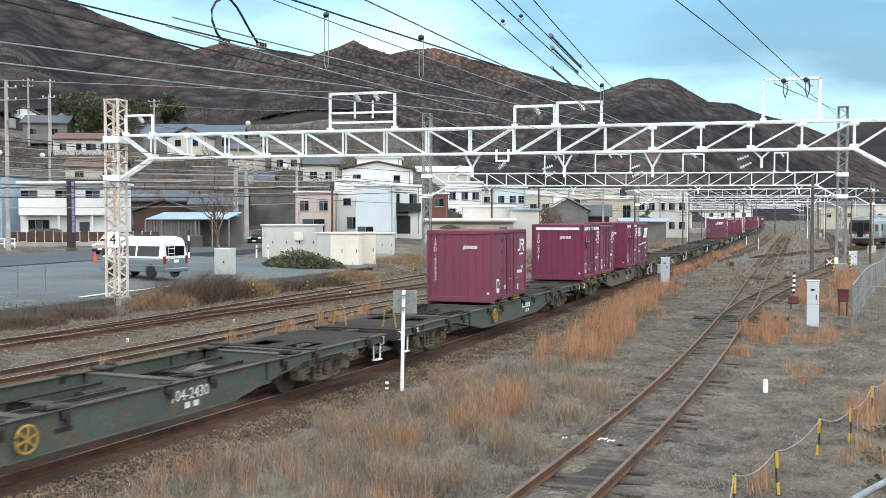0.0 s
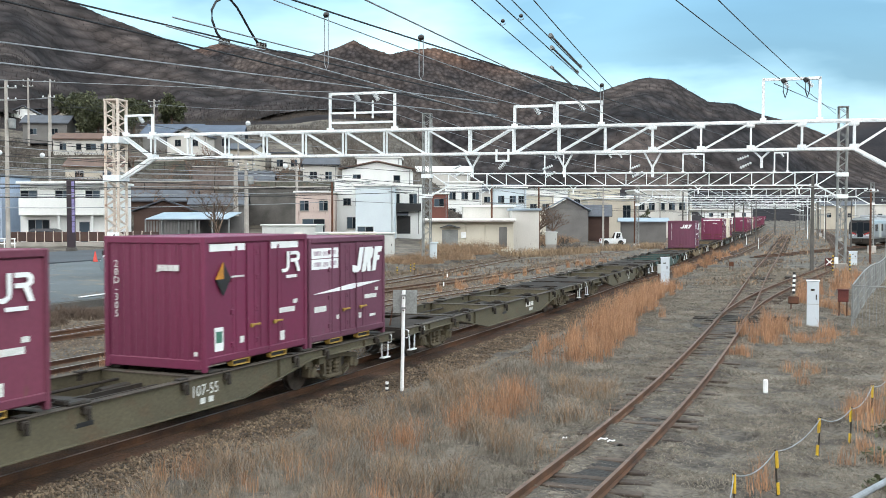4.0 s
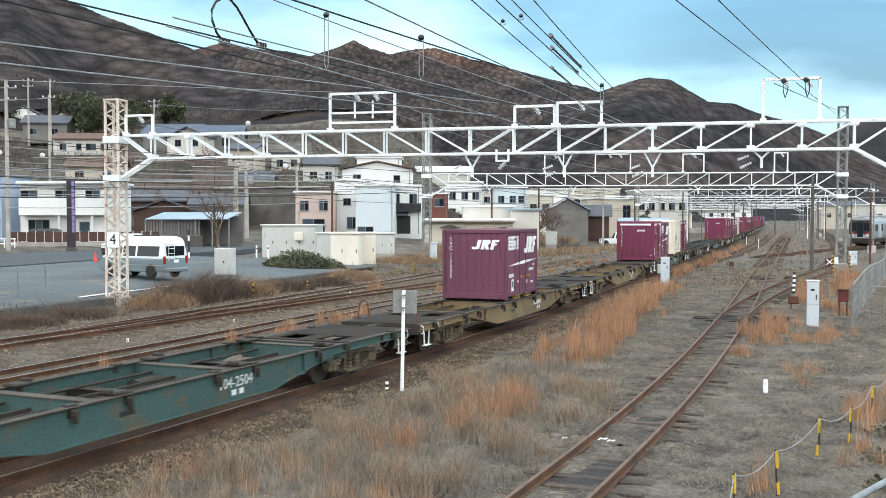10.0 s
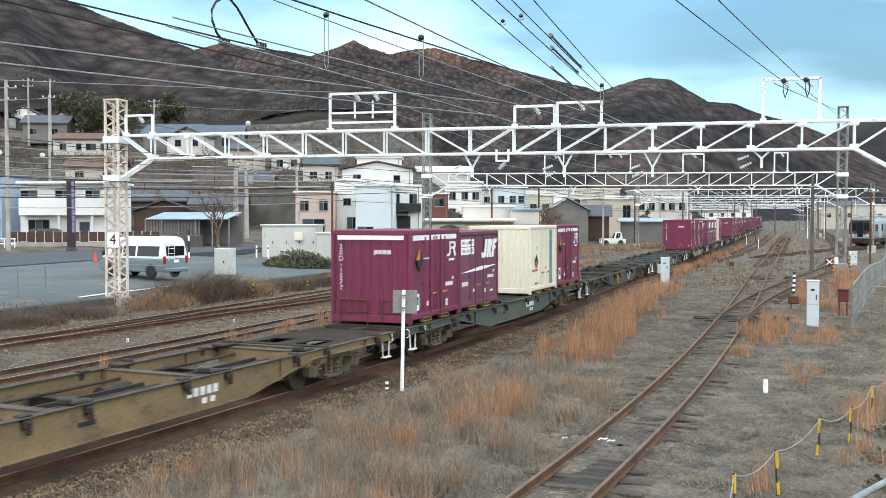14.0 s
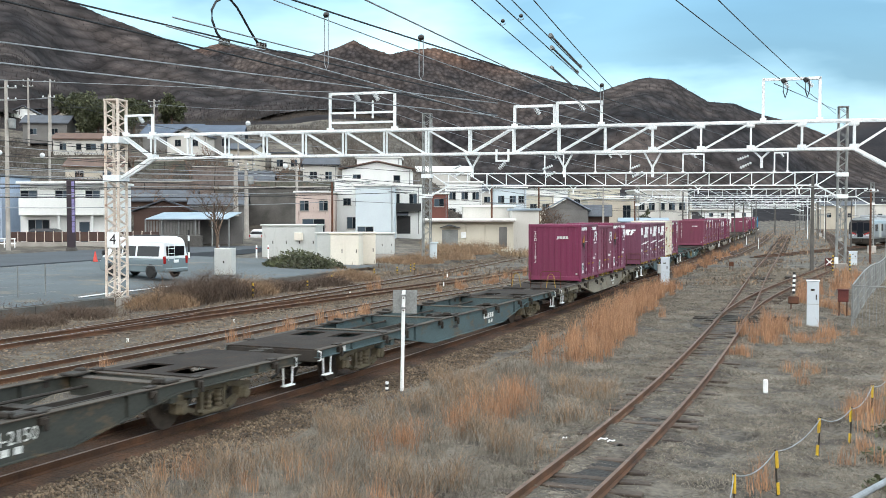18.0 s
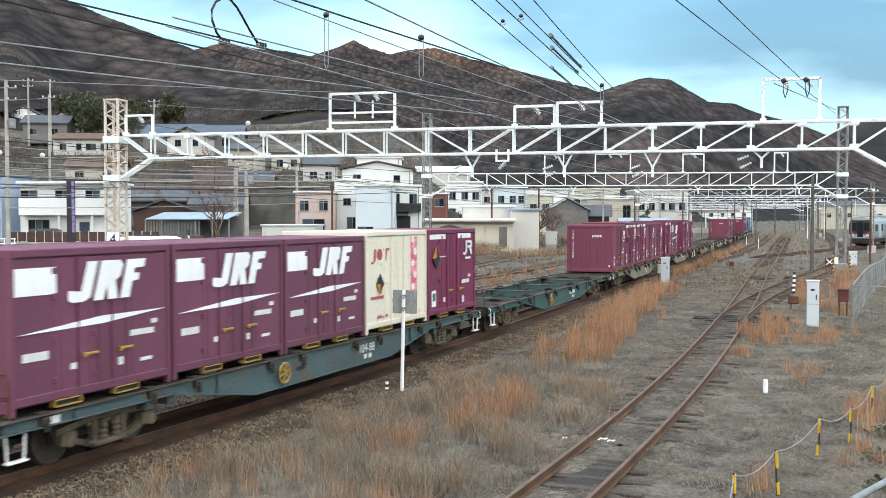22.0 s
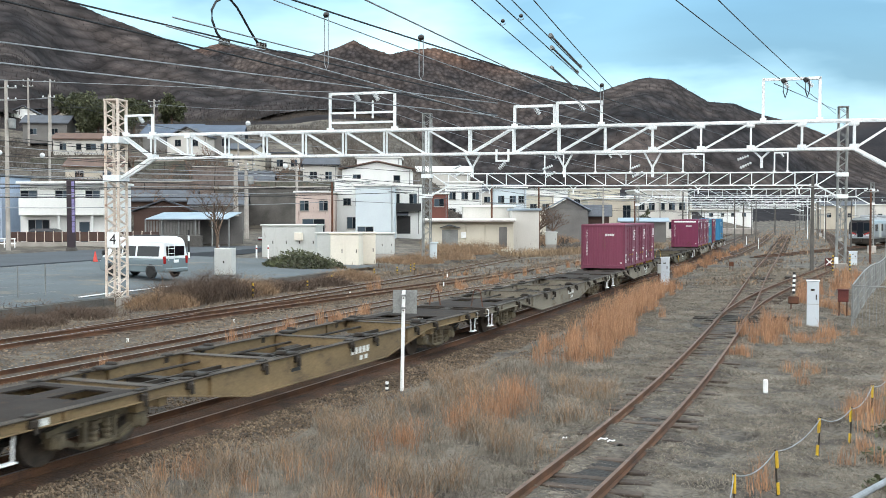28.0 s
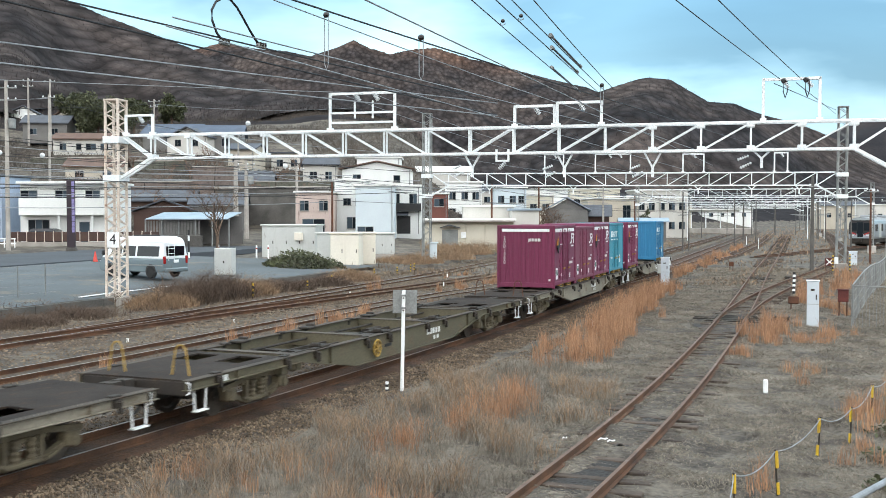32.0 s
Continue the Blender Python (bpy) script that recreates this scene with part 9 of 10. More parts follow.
pole("tall concrete utility pole by the road", -35.8, 84, 1.1, 14.0, 0.2, "concrete", ((13.4, 1.8), (12.4, 1.8)), transformer=True)
pole("concrete utility pole on the hillside", -61.5, 152, 15.0, 9.4, 0.18, "concrete", ((9.0, 1.6), (8.2, 1.6)))
pole("concrete utility pole on the hillside", -57.5, 150, 14.0, 10.0, 0.18, "concrete", ((9.6, 1.6),))
pole("slim pole above the houses", -42.3, 110, 1.8, 15.2, 0.16, "concrete", ((14.9, 1.4),))
pole("utility pole on the hillside", -45.1, 160, 13.0, 9.2, 0.16, "concrete", ((8.8, 1.8), (8.0, 1.2)))
pole("grey concrete utility pole", -22.3, 110, 1.2, 9.4, 0.3, "concrete", ((9.0, 1.6),))
pole("grey utility pole beside the cabinets", -20.2, 105, 1.2, 8.4, 0.26, "concrete", ((8.0, 1.8), (7.4, 1.6)), transformer=True)
pole("thin utility pole by the pink building", -16.6, 116, 1.8, 7.8, 0.2, "concrete", ((7.4, 1.8),))
pole("dark thin wooden pole by the cabinets", -8.25, 76, 0.5, 6.0, 0.1, "rust_steel", ())
pole("brown wooden pole in the dry grass", 4.97, 104, 0.8, 6.4, 0.13, "rust_steel", ((6.0, 1.2),))
pole("brown pole by the white shed", 10.7, 114, 0.8, 6.4, 0.13, "rust_steel", ())
pole("concrete pole by the barn", 20.4, 130, 0.4, 7.2, 0.15, "concrete", ((6.8, 1.6),))
pole("thin dark pole by the tracks", 27.8, 148, 0.2, 6.6, 0.14, "rust_steel", ((6.2, 1.6),))
pole("thin pole among the houses", 34.0, 160, 0.2, 7.0, 0.14, "concrete", ((6.6, 1.6),))
pole("concrete pole on the hillside", -30.0, 150, 8.0, 8.0, 0.16, "concrete", ((7.6, 1.6),))
pole("concrete pole with a white band between the tracks", 27.5, 76, -0.25, 7.2, 0.16, "concrete_dark", ((6.4, 0.6),), category="railway pole")
pole("brown steel pole by the passenger train", 39.8, 95, -0.2, 6.6, 0.12, "rust_steel", ((6.4, 1.4),), category="railway pole")
pole("grey steel pole beside the freight track", 28.2, 120, -0.2, 7.0, 0.1, "concrete_dark", (), category="railway pole")
pole("grey steel pole beside the freight track", 29.4, 122, -0.2, 6.6, 0.08, "concrete_dark", (), category="railway pole")
pole("thin steel pole at the yard's edge", 43.5, 100, -0.2, 6.0, 0.1, "concrete", ((5.6, 1.2),), category="railway pole")
for _i, (_lat, _dep) in enumerate(((46, 150), (50, 170), (56, 190), (40, 140), (62, 205), (70, 215), (78, 240), (60, 160), (66, 180), (52, 130))):
    pole("grey steel pole by the station tracks", _lat, _dep, -0.2, 6.4 + (_i % 3) * 0.6, 0.1, "concrete_dark", ((6.0, 1.8),), category="railway pole")

# bundles of town wires, roughly along the road
for _i, (_la, _da, _za, _lb, _db, _zb) in enumerate((
        (-60, 70, 11.5, -20.2, 105, 9.0), (-60, 70, 10.6, -20.2, 105, 8.5), (-62, 74, 12.6, -22.3, 110, 9.8), (-62, 74, 9.6, -16.6, 116, 8.8), (-62, 60, 8.6, -20.2, 105, 7.6), (-62, 60, 8.0, -20.2, 105, 7.0),
        (-60, 64, 7.2, -8.2, 92, 6.6), (-60, 66, 9.0, -8.2, 92, 7.6), (-60, 62, 8.3, -2.0, 88, 7.0), (-58, 60, 6.9, -16.6, 116, 7.2), (-62, 70, 10.0, -22.3, 110, 8.4), (-60, 72, 6.4, -20.2, 105, 6.4), (-64, 78, 13.4, 10.7, 114, 8.0), (-58, 58, 5.4, -10, 90, 5.2), (-60, 64, 6.6, -8.2, 92, 6.2), (-58, 58, 6.0, -2.0, 86, 6.0), (-20.2, 105, 9.0, 4.9, 104, 6.8), (-20.2, 105, 8.5, 4.9, 104, 6.5), (-22.3, 110, 9.8, 10.7, 114, 7.0),
        (4.9, 104, 6.8, 20.4, 130, 6.8), (10.7, 114, 7.0, 34, 160, 6.6), (-16.6, 116, 8.8, 4.9, 104, 6.4), (20.4, 130, 6.8, 60, 200, 6.6), (34, 160, 6.6, 70, 240, 6.6), (-60, 90, 14.0, -45.1, 160, 21.5), (-45.1, 160, 21.4, -16, 190, 24), (-66, 100, 17.0, -42.3, 110, 16.6), (-42.3, 110, 16.6, -30, 150, 15.6))):
    wire("thin town power line", sagged(spot(_la, _da, _za), spot(_lb, _db, _zb), 0.7, 10), 0.028, "wire" if _i % 3 == 0 else "wire_pale", "power_line")
for _lat, _dep, _z in ((-31.2, 72, 8.47), (-28.2, 72, 8.27), (-13.7, 72, 10.5), (-11.1, 72, 7.5)):
    _o = thing("line_marker_ball", "pale round fitting on the power line", "fitting", Matrix.Translation(spot(_lat, _dep, _z)))
    part("ball", Build().lathe([(-0.16, 0.05), (-0.11, 0.14), (0.0, 0.18), (0.11, 0.14), (0.16, 0.05)], 12, "x"), M["porcelain"], _o)
# station clutter: slender white posts, lamps and arms along the far platforms
_rng = random.Random(91)
for _i in range(34):
    _dep = _rng.uniform(150, 300)
    _lat = _dep * _rng.uniform(0.20, 0.43)
    if 0.29 < _lat / _dep < 0.345:
        continue
    pole("slender post in the station", _lat, _dep, -0.2, _rng.uniform(4.5, 8.0), _rng.uniform(0.05, 0.09), "white_steel" if _i % 3 == 0 else "concrete_dark", ((_rng.uniform(4.0, 4.4), _rng.uniform(1.2, 2.6)),), insul=False, category="railway pole")
for _i in range(14):
    _za = _rng.uniform(5.0, 8.2)
    wire("thin wire over the station", sagged(spot(_rng.uniform(4, 34), _rng.uniform(112, 150), _za), spot(_rng.uniform(50, 110), _rng.uniform(190, 260), _za + _rng.uniform(-1, 1)), 0.6, 8), 0.03, "wire_pale" if _i % 2 else "wire", "power_line")


# ---- small things of the yard ----
def make_sign_post():
    p = line(21.5, 2.4)
    o = thing("track_sign", "white steel post with a square grey sign seen from behind", "sign post", Matrix.Translation((p[0], p[1], gz(p[0], p[1]))) @ Matrix.Rotation(YAW, 4, "Z") @ Matrix.Rotation(radians(1.2), 4, "Y"))
    part("post", Build().tube([(0, 0, -0.4), (0, 0, 2.42)], 0.045, 10), M["white"], o, "white painted post")
    part("sign_panel", Build().box(-0.26, 0.32, 0.05, 0.065, 1.86, 2.42, 0.004), M["grey_steel"], o, "grey back of the sign panel")
    for z in (2.0, 2.3):
        part("bracket", Build().box(-0.07, 0.07, -0.06, 0.05, z - 0.02, z + 0.02), M["grey_steel"], o)
        part("bolt", Build().lathe([(-0.075, 0.018), (-0.055, 0.018)], 8, "y", (0, 0, z - 0.06)), M["dark"], o)
    p = line(21.3, 2.1)
    o = thing("marker_peg", "short black and white marker peg in the ballast", "marker", Matrix.Translation((p[0], p[1], -0.2)))
    for i in range(4):
        part("band", Build().lathe([(i * 0.06, 0.04), (i * 0.06 + 0.06, 0.04)], 8, "z"), M["black" if i % 2 == 0 else "white"], o)


make_sign_post()


def box_cabinet(label, s, off, w, d, h, material, turn=0.0, z=None, details=True):
    p = line(s, off)
    zz = gz(p[0], p[1]) if z is None else z
    o = thing("signal_cabinet", label, "cabinet", Matrix.Translation((p[0], p[1], zz)) @ Matrix.Rotation(YAW + radians(turn), 4, "Z"))
    part("body", Build().box(-w / 2, w / 2, 0, d, 0.0, h, 0.02), material, o)
    if details:
        part("cap", Build().box(-w / 2 - 0.03, w / 2 + 0.03, -0.03, d + 0.03, h, h + 0.05, 0.015), material, o)
        part("plate", Build().box(-0.08, 0.06, -0.012, 0.0, h * 0.80, h * 0.84), M["dark"], o)
        part("handle", Build().box(w * 0.22, w * 0.32, -0.04, 0.0, h * 0.60, h * 0.72, 0.01), M["dark"], o)
        part("seam", Build().box(-w / 2 + 0.02, w / 2 - 0.02, -0.006, 0.0, h * 0.5, h * 0.51), M["grey_steel"], o)
    return o


PALE_BOX = mat("pale blue white cabinet paint", lin(206, 214, 220), lin(188, 196, 204), 0.5, 0, 0.8, 20, 0.03, fine_amount=0.05, patch=lin(150, 150, 146), patch_at=0.68)
box_cabinet("pale steel signal cabinet in orange sedge", 40.0, 11.07, 0.44, 0.4, 1.72, PALE_BOX, -20)
box_cabinet("slim pale steel cabinet beside the freight track", 60.2, 2.71, 0.48, 0.4, 1.68, PALE_BOX, -18)
box_cabinet("short white stone marker in the grass", 24.5, 10.5, 0.10, 0.1, 0.33, M["white"], -10, details=False)
box_cabinet("low pale cabinet by the far gantry mast", 96, 14.6, 0.7, 0.5, 1.2, PALE_BOX, -22)


def switch_cabinet():
    o = thing("switch_cabinet", "pale grey steel switch cabinet on short legs beside the track", "cabinet", stand(-11.75, 54.4, 0.7, -14))
    part("body", Build().box(-0.5, 0.5, 0, 0.55, 0.14, 1.58, 0.02), WALLS["silver"], o)
    part("door", Build().box(-0.46, 0.46, -0.02, 0.0, 0.2, 1.53, 0.006), WALLS["silver"], o)
    part("handle", Build().box(0.02, 0.10, -0.05, -0.02, 0.78, 0.90, 0.008), M["dark"], o)
    for x in (-0.42, 0.42):
        part("leg", Build().box(x - 0.05, x + 0.05, 0.05, 0.5, -0.9, 0.14), M["grey_steel"], o)


switch_cabinet()


def legged_box(label, s, off, w, h, leg, material, turn=0.0):
    p = line(s, off)
    o = thing("junction_box", label, "junction box", Matrix.Translation((p[0], p[1], gz(p[0], p[1]))) @ Matrix.Rotation(YAW + radians(turn), 4, "Z"))
    part("box", Build().box(-w / 2, w / 2, -0.14, 0.14, leg, leg + h, 0.02), material, o)
    part("lid", Build().box(-w / 2 - 0.03, w / 2 + 0.03, -0.17, 0.17, leg + h, leg + h + 0.03, 0.01), material, o)
    for x in (-w / 2 + 0.06, w / 2 - 0.06):
        part("leg", Build().tube([(x, 0, -0.3), (x, 0, leg)], 0.03, 6), M["rust_steel"], o)


legged_box("rusty red junction box on two legs", 44.6, 12.2, 0.42, 0.5, 0.62, mat("rust red box paint", lin(104, 50, 44), lin(84, 40, 36), 0.8, 0, 2, 20, 0.1), -20)
legged_box("grey junction box on two legs beside the freight track", 64.5, 2.0, 0.6, 0.55, 0.55, WALLS["silver"], -18)
legged_box("small brown box on a post in the grass", 78.8, 5.3, 0.34, 0.3, 0.4, M["rust_steel"], -18)


def striped_post(label, s, off, h, r, a, b, n, lean=0.0, z=None):
    p = line(s, off)
    o = thing("striped_post", label, "marker post", Matrix.Translation((p[0], p[1], gz(p[0], p[1]) if z is None else z)) @ Matrix.Rotation(lean, 4, "X"))
    for i in range(n):
        part("stripe", Build().lathe([(h * i / n, r), (h * (i + 1) / n, r)], 10, "z"), M[a if i % 2 else b], o)
    return o


_o = striped_post("leaning black and white striped lever post", 46.5, 10.2, 0.95, 0.06, "white", "black", 9, -0.12, 0.55)
part("weight_box", Build().box(-0.22, 0.22, -0.12, 0.12, -0.45, -0.12, 0.03), M["rust_steel"], _o, "rusty lever box")
part("lever_leg", Build().tube([(-0.1, 0, -0.9), (-0.1, 0, -0.4)], 0.03, 6), M["rust_steel"], _o)
for _s0, _o0, _h in ((41.6, -14.3, 0.75), (47.6, -14.5, 0.55), (52, -15.2, 0.6), (60, -16.0, 0.55), (63, -15.6, 0.55), (65, -15.4, 0.6), (67, -15.9, 0.6)):
    striped_post("short yellow and black striped marker post", _s0, _o0, _h, 0.04, "yellow", "black", 6)
for _s0, _o0, _n in ((79.8, 12.5, 10), (80.2, 13.7, 10)):
    striped_post("yellow and black striped guard on the mast foot", _s0, _o0, 1.3, 0.05, "yellow", "black", _n)
for _s0, _o0, _h in ((31.8, -9.2, 0.12), (25.5, -9.1, 0.12), (45.5, -11.0, 0.15), (60.2, -11.0, 0.3), (52.8, -8.6, 0.3), (57, 2.0, 0.3), (36.5, 3.4, 0.35), (134, 5.2, 1.3), (150, 3.0, 1.2)):
    striped_post("small white marker peg beside the track", _s0, _o0, _h, 0.04, "white", "white", 2)


def x_sign():
    p = line(81.0, 12.3)
    o = thing("stop_sign", "small dark red board with a white cross on legs", "sign", Matrix.Translation((p[0], p[1], gz(p[0], p[1]))) @ Matrix.Rotation(YAW - 0.3, 4, "Z"))
    part("board", Build().box(-0.32, 0.32, -0.04, 0.04, 0.45, 1.05, 0.01), mat("dark red board", lin(96, 42, 36), lin(76, 36, 32), 0.7, 0, 2, 20, 0.0), o)
    for s in (-1, 1):
        part("cross_bar", Build().bar((-0.24 * s, -0.055, 0.52), (0.24 * s, -0.055, 0.98), 0.03, 0.07), M["white"], o)
    part("side_board", Build().box(0.34, 0.62, -0.02, 0.02, 0.6, 1.1, 0.01), M["white"], o)
    for x in (-0.25, 0.25):
        part("leg", Build().tube([(x, 0, -0.3), (x, 0, 0.5)], 0.035, 6), M["rust_steel"], o)


x_sign()


def number_sign():
    b = G1[0]
    o = thing("mast_number_sign", "white plate with a black figure on the mast", "sign", Matrix.Translation((b.x - 0.02, b.y - 0.43, 2.98)) @ Matrix.Rotation(YAW * 0.6, 4, "Z"))
    part("plate", Build().box(-0.27, 0.27, -0.02, 0.02, -0.33, 0.33, 0.005), M["white"], o)
    letters("4", 0.62, M["black"], o, Matrix.Translation((0, -0.026, 0)) @ SIDE, "figure")


number_sign()


def point_machine(s, off):
    """Dark turnout rodding between the rails."""
    p = line(s, off)
    o = thing("turnout_rods", "dark oily turnout rods across the rails", "turnout gear", Matrix.Translation((p[0], p[1], -0.16)) @ Matrix.Rotation(heading(s), 4, "Z"))
    for y in (-0.5, 0.1):
        part("rod", Build().box(-1.5, 1.9, y - 0.04, y + 0.04, 0.0, 0.05), M["dark"], o)
    for i in range(6):
        part("slide_plate", Build().box(-0.95, 0.95, -1.1 + i * 0.45, -0.88 + i * 0.45, -0.02, 0.03), M["dark"], o)
    part("motor_box", Build().box(1.6, 2.2, -0.5, 0.1, -0.05, 0.2, 0.03), M["dark"], o)


point_machine(41.5, 8.0)
point_machine(69, 7.7)


# ---- chain along the path ----
def chain_fence():
    pts = [spot(lat, dep)[:2] for lat, dep in ((3.5, 12.4), (3.95, 13.7), (5.07, 15.3), (6.58, 17.83), (7.5, 18.7), (8.94, 21.15), (10.4, 23.4))]
    o = thing("chain_fence", "sagging pale chain on yellow and black posts", "chain fence")
    tops = []
    rng = random.Random(4)
    for x, y in pts:
        z = gz(x, y)
        h = 0.7
        lean = Vector((rng.uniform(-0.06, 0.06), rng.uniform(-0.05, 0.05), 0))
        ps = part("post", Build().tube([(x, y, z - 0.3), Vector((x, y, z + h)) + lean], 0.015, 8), M["dark"], o)
        for k in ((0.02, 0.2), (0.42, 0.68)):
            a, b = Vector((x, y, z + k[0])) + lean * k[0], Vector((x, y, z + k[1])) + lean * k[1]
            part("yellow_sleeve", Build().tube([a, b], 0.026, 10), M["yellow"], ps)
        tops.append(Vector((x, y, z + h - 0.03)) + lean)
    for a, b in zip(tops, tops[1:]):
        part("chain", Build().tube(sagged(a, b, 0.13, 12), 0.009, 5), M["wire_pale"], o)


chain_fence()


def right_fence():
    o = thing("mesh_fence", "grey steel mesh fence along the lane", "fence")
    pts = [(-2.55, 41.3), (-2.62, 46), (-2.66, 51), (-2.68, 56), (-2.7, 61), (-2.7, 67), (-2.7, 74), (-2.7, 82)]
    lower = Build()
    for (x, y), (x2, y2) in zip(pts, pts[1:]):
        z = gz(x, y)
        part("fence_post", Build().tube([(x, y, z - 0.3), (x, y, z + 1.62)], 0.04, 8), M["grey_steel"], o)
        part("top_rail", Build().tube([(x, y, z + 1.6), (x2, y2, gz(x2, y2) + 1.6)], 0.03, 6), M["grey_steel"], o)
        n = int((y2 - y) / 0.34)
        for i in range(n):
            k = i / n
            lower.bar((x + (x2 - x) * k, y + (y2 - y) * k, z), (x + (x2 - x) * k, y + (y2 - y) * k, z + 1.58), 0.012)
        for zz in (0.1, 0.5, 0.9, 1.3):
            lower.bar((x, y, z + zz), (x2, y2, z + zz), 0.012)
    for i in range(30):
        y = 41.3
        x = -2.55 + i * 0.12
        lower.bar((x, y, -0.3), (x, y, 1.3), 0.012)
    part("top_rail", Build().tube([(-2.55, 41.3, 1.35), (1.6, 41.3, 1.35)], 0.03, 6), M["grey_steel"], o)
    part("mesh", lower, M["grey_steel"], o)
    # pale pipe rail by the lane in the near corner
    p = thing("pipe_rail", "pale steel pipe handrail beside the lane", "handrail")
    part("rail", Build().tube([(-0.82, 13.6, 0.46), (-0.1, 16.0, 0.46), (1.1, 20.0, 0.46)], 0.045, 10), M["wire_pale"], p)
    for x, y in ((-0.82, 13.6), (-0.1, 16.0), (1.1, 20.0)):
        part("post", Build().tube([(x, y, -0.8), (x, y, 0.46)], 0.04, 8), M["wire_pale"], p)


right_fence()


# ---- passenger train standing in the platform road ----
def passenger_train():
    steel = mat("brushed stainless car body", lin(168, 174, 178), lin(148, 154, 160), 0.35, 0.6, 0.4, 20, 0.02, fine_amount=0.05)
    roof_m = mat("pale grey roof paint", lin(150, 154, 156), lin(128, 132, 136), 0.7, 0, 0.5, 10, 0.05)
    p = Vector((-8.03, 143.5, -0.05))
    for i in range(2):
        o = thing("passenger_train", "stainless steel commuter train standing in the station", "train", Matrix.Translation((p.x + 0.174 * i * 20.1, p.y + 0.985 * i * 20.1, p.z)) @ Matrix.Rotation(radians(80), 4, "Z"), group="passenger train cars")
        W, L = 2.9, 19.6
        prof = [(-W / 2 + 0.1, 0.95), (-W / 2, 1.2), (-W / 2, 2.9), (-W / 2 + 0.12, 3.35), (-W / 2 + 0.5, 3.62), (0, 3.7), (W / 2 - 0.5, 3.62), (W / 2 - 0.12, 3.35), (W / 2, 2.9), (W / 2, 1.2), (W / 2 - 0.1, 0.95)]
        part("body", Build().prism(prof, 0.0, L, "x"), steel, o)
        part("roof", Build().prism([(-1.25, 3.4), (-0.9, 3.72), (0, 3.8), (0.9, 3.72), (1.25, 3.4)], 0.2, L - 0.1, "x"), roof_m, o)
        for x in (3.0, 8.5, 14.0):
            part("roof_unit", Build().box(x, x + 2.6, -0.8, 0.8, 3.7, 4.1, 0.1), roof_m, o)
        for s in (-1, 1):
            for j in range(6):
                part("side_window", Build().box(1.8 + j * 3.0, 3.2 + j * 3.0, s * 1.44, s * 1.456, 1.95, 2.85, 0.004), M["glass"], o)
            for j in range(3):
                part("door", Build().box(4.0 + j * 5.6, 5.2 + j * 5.6, s * 1.442, s * 1.462, 1.1, 3.0, 0.004), WALLS["silver"], o)
        part("underframe", Build().box(0.6, L - 0.6, -1.2, 1.2, 0.45, 1.0, 0.05), M["dark"], o)
        for x in (2.8, L - 2.8):
            part("bogie", Build().box(x - 1.4, x + 1.4, -1.0, 1.0, 0.05, 0.75, 0.08), M["dark"], o)
        if i == 0:
            part("front_mask", Build().prism([(-1.4, 1.5), (-1.38, 2.95), (-1.1, 3.4), (1.1, 3.4), (1.38, 2.95), (1.4, 1.5)], -0.06, 0.02, "x"), M["black"], o, "black front mask")
            for a, b in ((-1.15, -0.42), (0.42, 1.15)):
                part("windscreen", Build().box(-0.075, -0.05, a, b, 2.05, 3.05, 0.01), M["glass"], o)
            part("front_door", Build().box(-0.1, -0.04, -0.36, 0.36, 1.2, 3.15, 0.02), M["glass"], o)
            part("nose_panel", Build().box(-0.09, -0.03, -1.36, 1.36, 1.05, 1.62, 0.04), steel, o)
            for s in (-1, 1):
                part("red_flash", Build().prism([(s * 0.45, 1.45), (s * 1.2, 1.75), (s * 1.2, 1.95), (s * 0.45, 1.6)], -0.105, -0.09, "x"), M["red"], o, "dark red front flash")
                part("headlamp", Build().box(-0.11, -0.06, s * 0.75, s * 1.05, 1.35, 1.5, 0.02), LIGHT_CLEAR, o)
            part("coupler", Build().box(-0.5, 0.2, -0.2, 0.2, 0.6, 0.95, 0.05), M["dark"], o)
            part("skirt", Build().box(-0.02, 0.1, -1.2, 1.2, 0.35, 1.05, 0.03), M["dark"], o)


passenger_train()
track("platform_track", "rusty track under the standing passenger train", [(-8.03 + 0.174 * q, 143.5 + 0.985 * q, 0.0) for q in range(-40, 46, 6)], M["rail_rust"])


# ---- litter and moss ----
def paper_scrap(px, py, w, d):
    o = tagged(new("paper_scrap", Build().prism([(-w / 2, 0.0), (-w / 6, 0.035), (w / 5, 0.012), (w / 2, 0.03), (w / 2, 0.024), (w / 5, 0.004), (-w / 6, 0.026), (-w / 2, -0.008)], -d / 2, d / 2, "y").mesh("paper_scrap", M["white"])), "crumpled white paper scrap between the rails", "litter", "litter")
    o.matrix_basis = Matrix.Translation((px, py, gz(px, py) + 0.03)) @ Matrix.Rotation(0.5, 4, "Z")


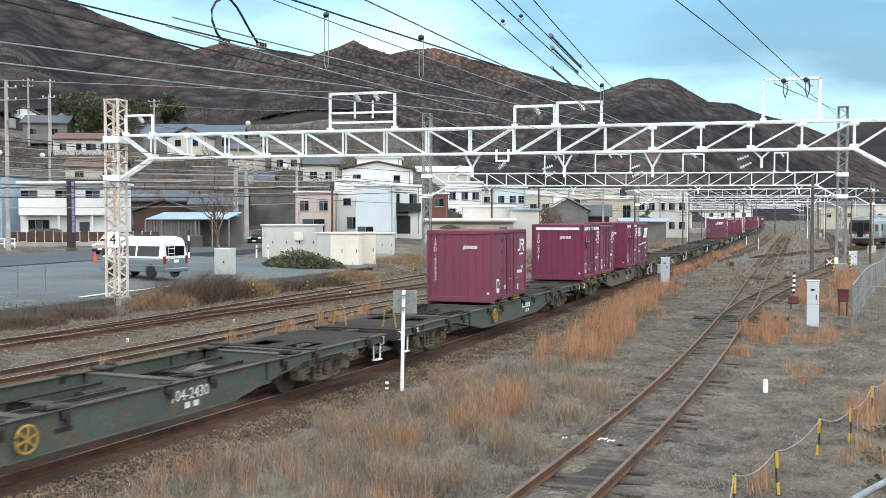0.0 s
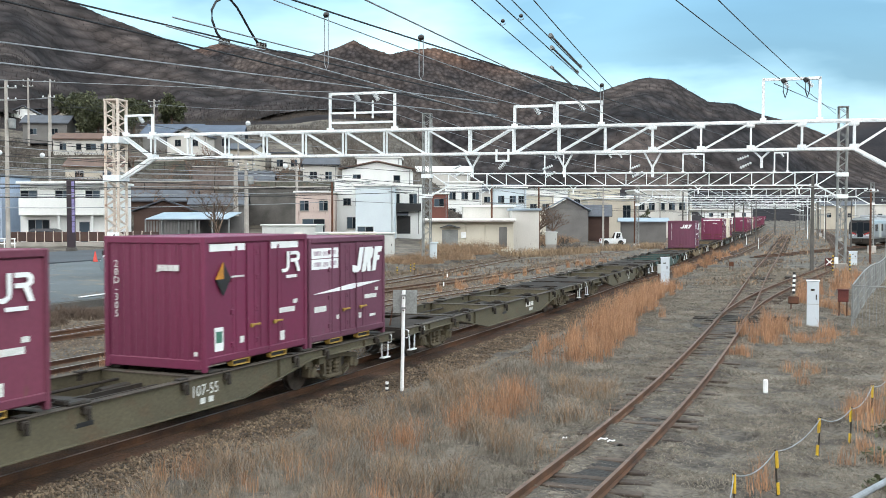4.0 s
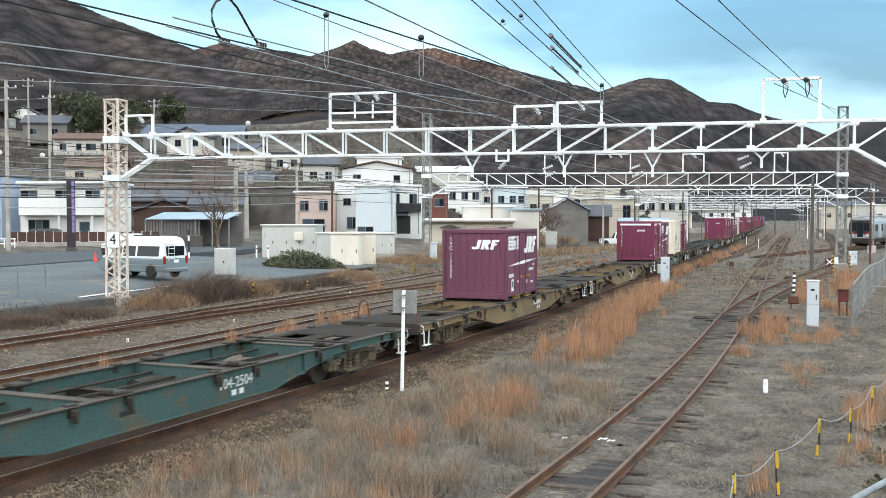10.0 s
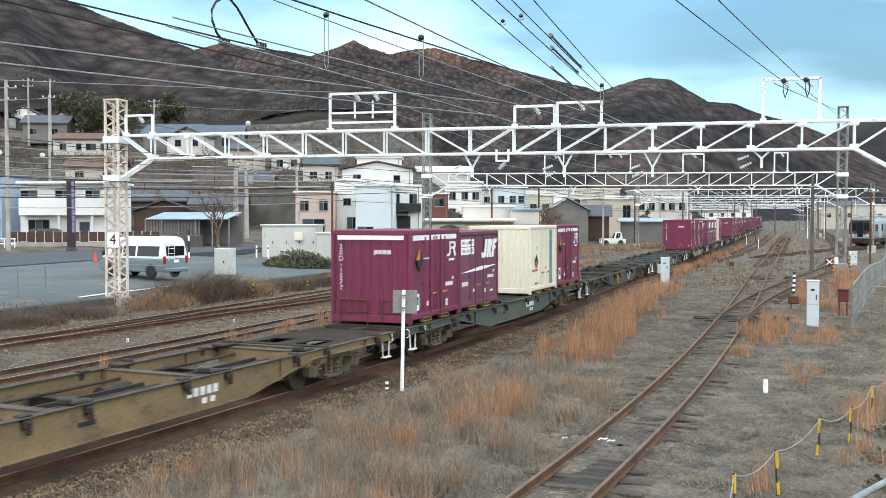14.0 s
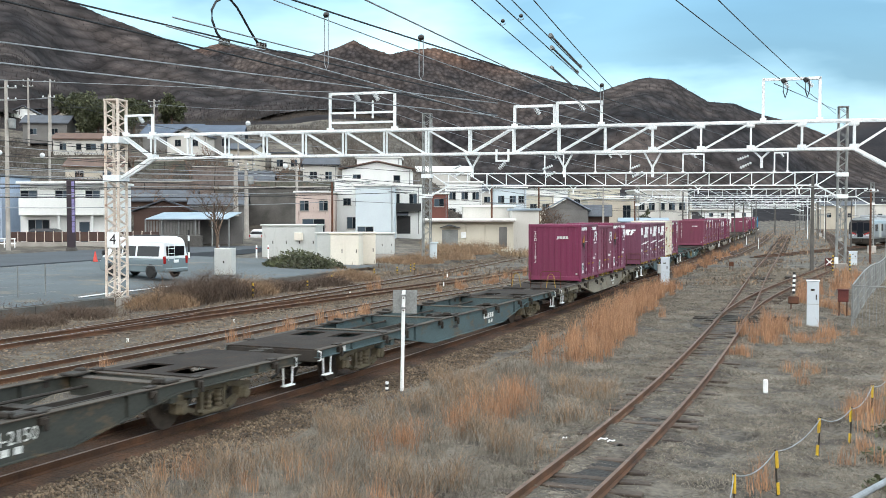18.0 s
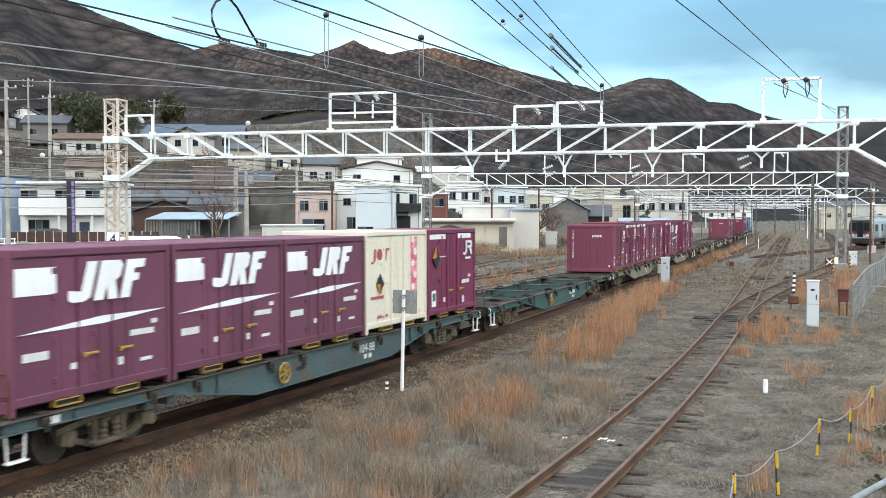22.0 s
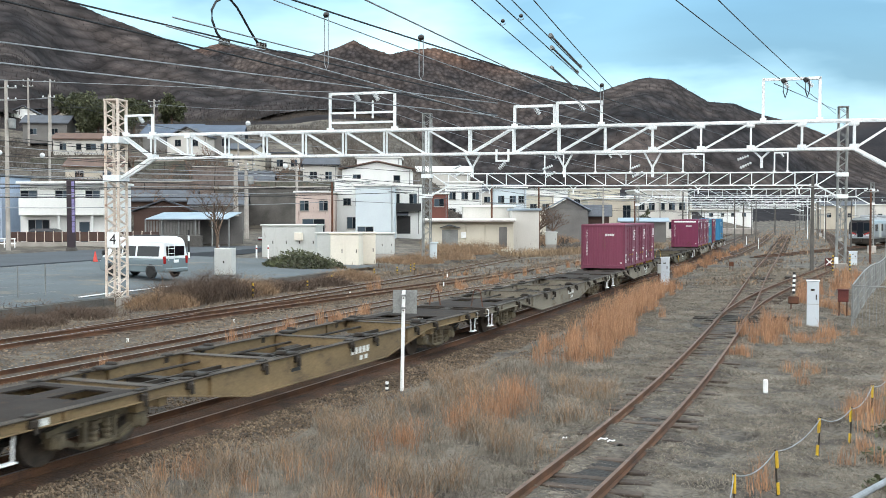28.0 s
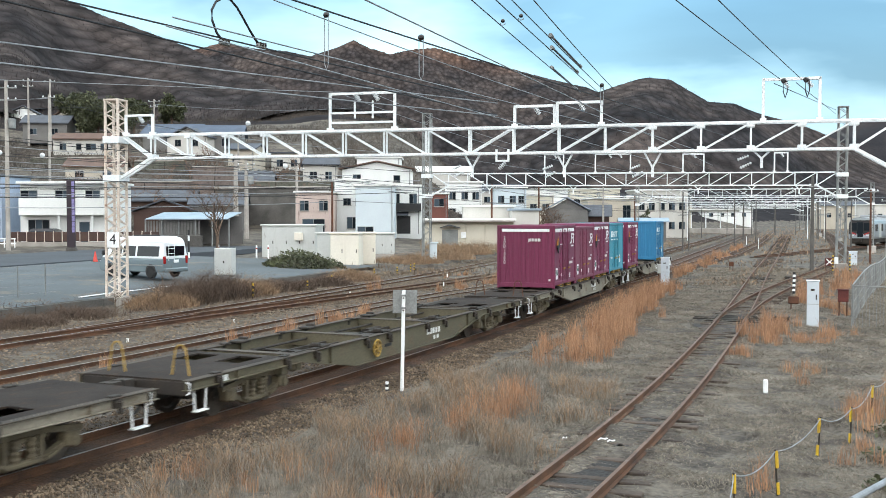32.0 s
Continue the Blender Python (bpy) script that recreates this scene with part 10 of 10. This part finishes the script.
_q = spot(2.96, 18.8)
paper_scrap(_q.x, _q.y, 0.18, 0.08)
_q = spot(3.1, 18.7)
paper_scrap(_q.x, _q.y, 0.14, 0.07)
_q = spot(2.3, 19.2)
paper_scrap(_q.x, _q.y, 0.1, 0.06)
_q = spot(6.75, 15.6)
twig_bush("creeper", "low dry brown creepers over the edge of the lane", _q.x, _q.y, 0.8, 0.16, 500, M["brown_twig"], 95)
for _i, (_la, _de) in enumerate(((6.95, 15.7), (7.75, 17.5), (8.6, 19.4))):
    _q = spot(_la, _de)
    twig_bush("ditch_shrub", "low dark creeper with dull green leaves at the lane's edge", _q.x, _q.y, 0.5, 0.24, 300, M["brown_twig"], 120 + _i, 90)
_q = spot(-22.65, 66.4, 1.0)
_o = thing("traffic_cone", "red traffic cone at the edge of the lot", "traffic cone", Matrix.Translation(_q))
part("cone", Build().lathe([(0.03, 0.17), (0.35, 0.1), (0.7, 0.035)], 12, "z"), mat("faded red cone plastic", lin(206, 74, 62), lin(188, 66, 56), 0.6, 0, 3, 20, 0.0), _o)
part("base", Build().box(-0.2, 0.2, -0.2, 0.2, 0, 0.035, 0.01), M["black"], _o)
_o = thing("road_barrier", "white pipe barrier at the roadside", "barrier", stand(-38.6, 90, 1.1))
for _x in (-1.0, -0.1, 0.8):
    part("post", Build().tube([(_x, 0, -0.3), (_x, 0, 0.95)], 0.06, 8), M["white"], _o)
for _z in (0.45, 0.88):
    part("rail", Build().tube([(-1.6, 0, _z), (0.9, 0, _z)], 0.045, 8), M["white"], _o)
_o = thing("roadside_post", "black and white banded roadside post", "marker post", stand(-18.2, 73, 1.0))
for _i, _c in enumerate(("white", "black", "black", "white", "black")):
    part("band", Build().lathe([(_i * 0.4, 0.07), (_i * 0.4 + 0.4, 0.07)], 10, "z"), M[_c], _o)
for _lat, _dep in ((-17.4, 79), (-13.9, 76), (-13.2, 77)):
    _o = thing("bollard", "white steel bollard beside the lot", "bollard", stand(_lat, _dep, 0.9), group="bollards")
    part("post", Build().lathe([(-0.2, 0.06), (0.85, 0.06), (0.9, 0.04)], 10, "z"), M["white"], _o)
    part("band", Build().lathe([(0.6, 0.064), (0.72, 0.064)], 10, "z"), M["red"], _o)




# ---- what moves ----
def motions():
    for ob, mid, z, _, dx in KEYED:
        walk(ob, train_rows(mid, z, dx))
    for ob, rows in CAR_ROWS:
        walk(ob, rows)


motions()
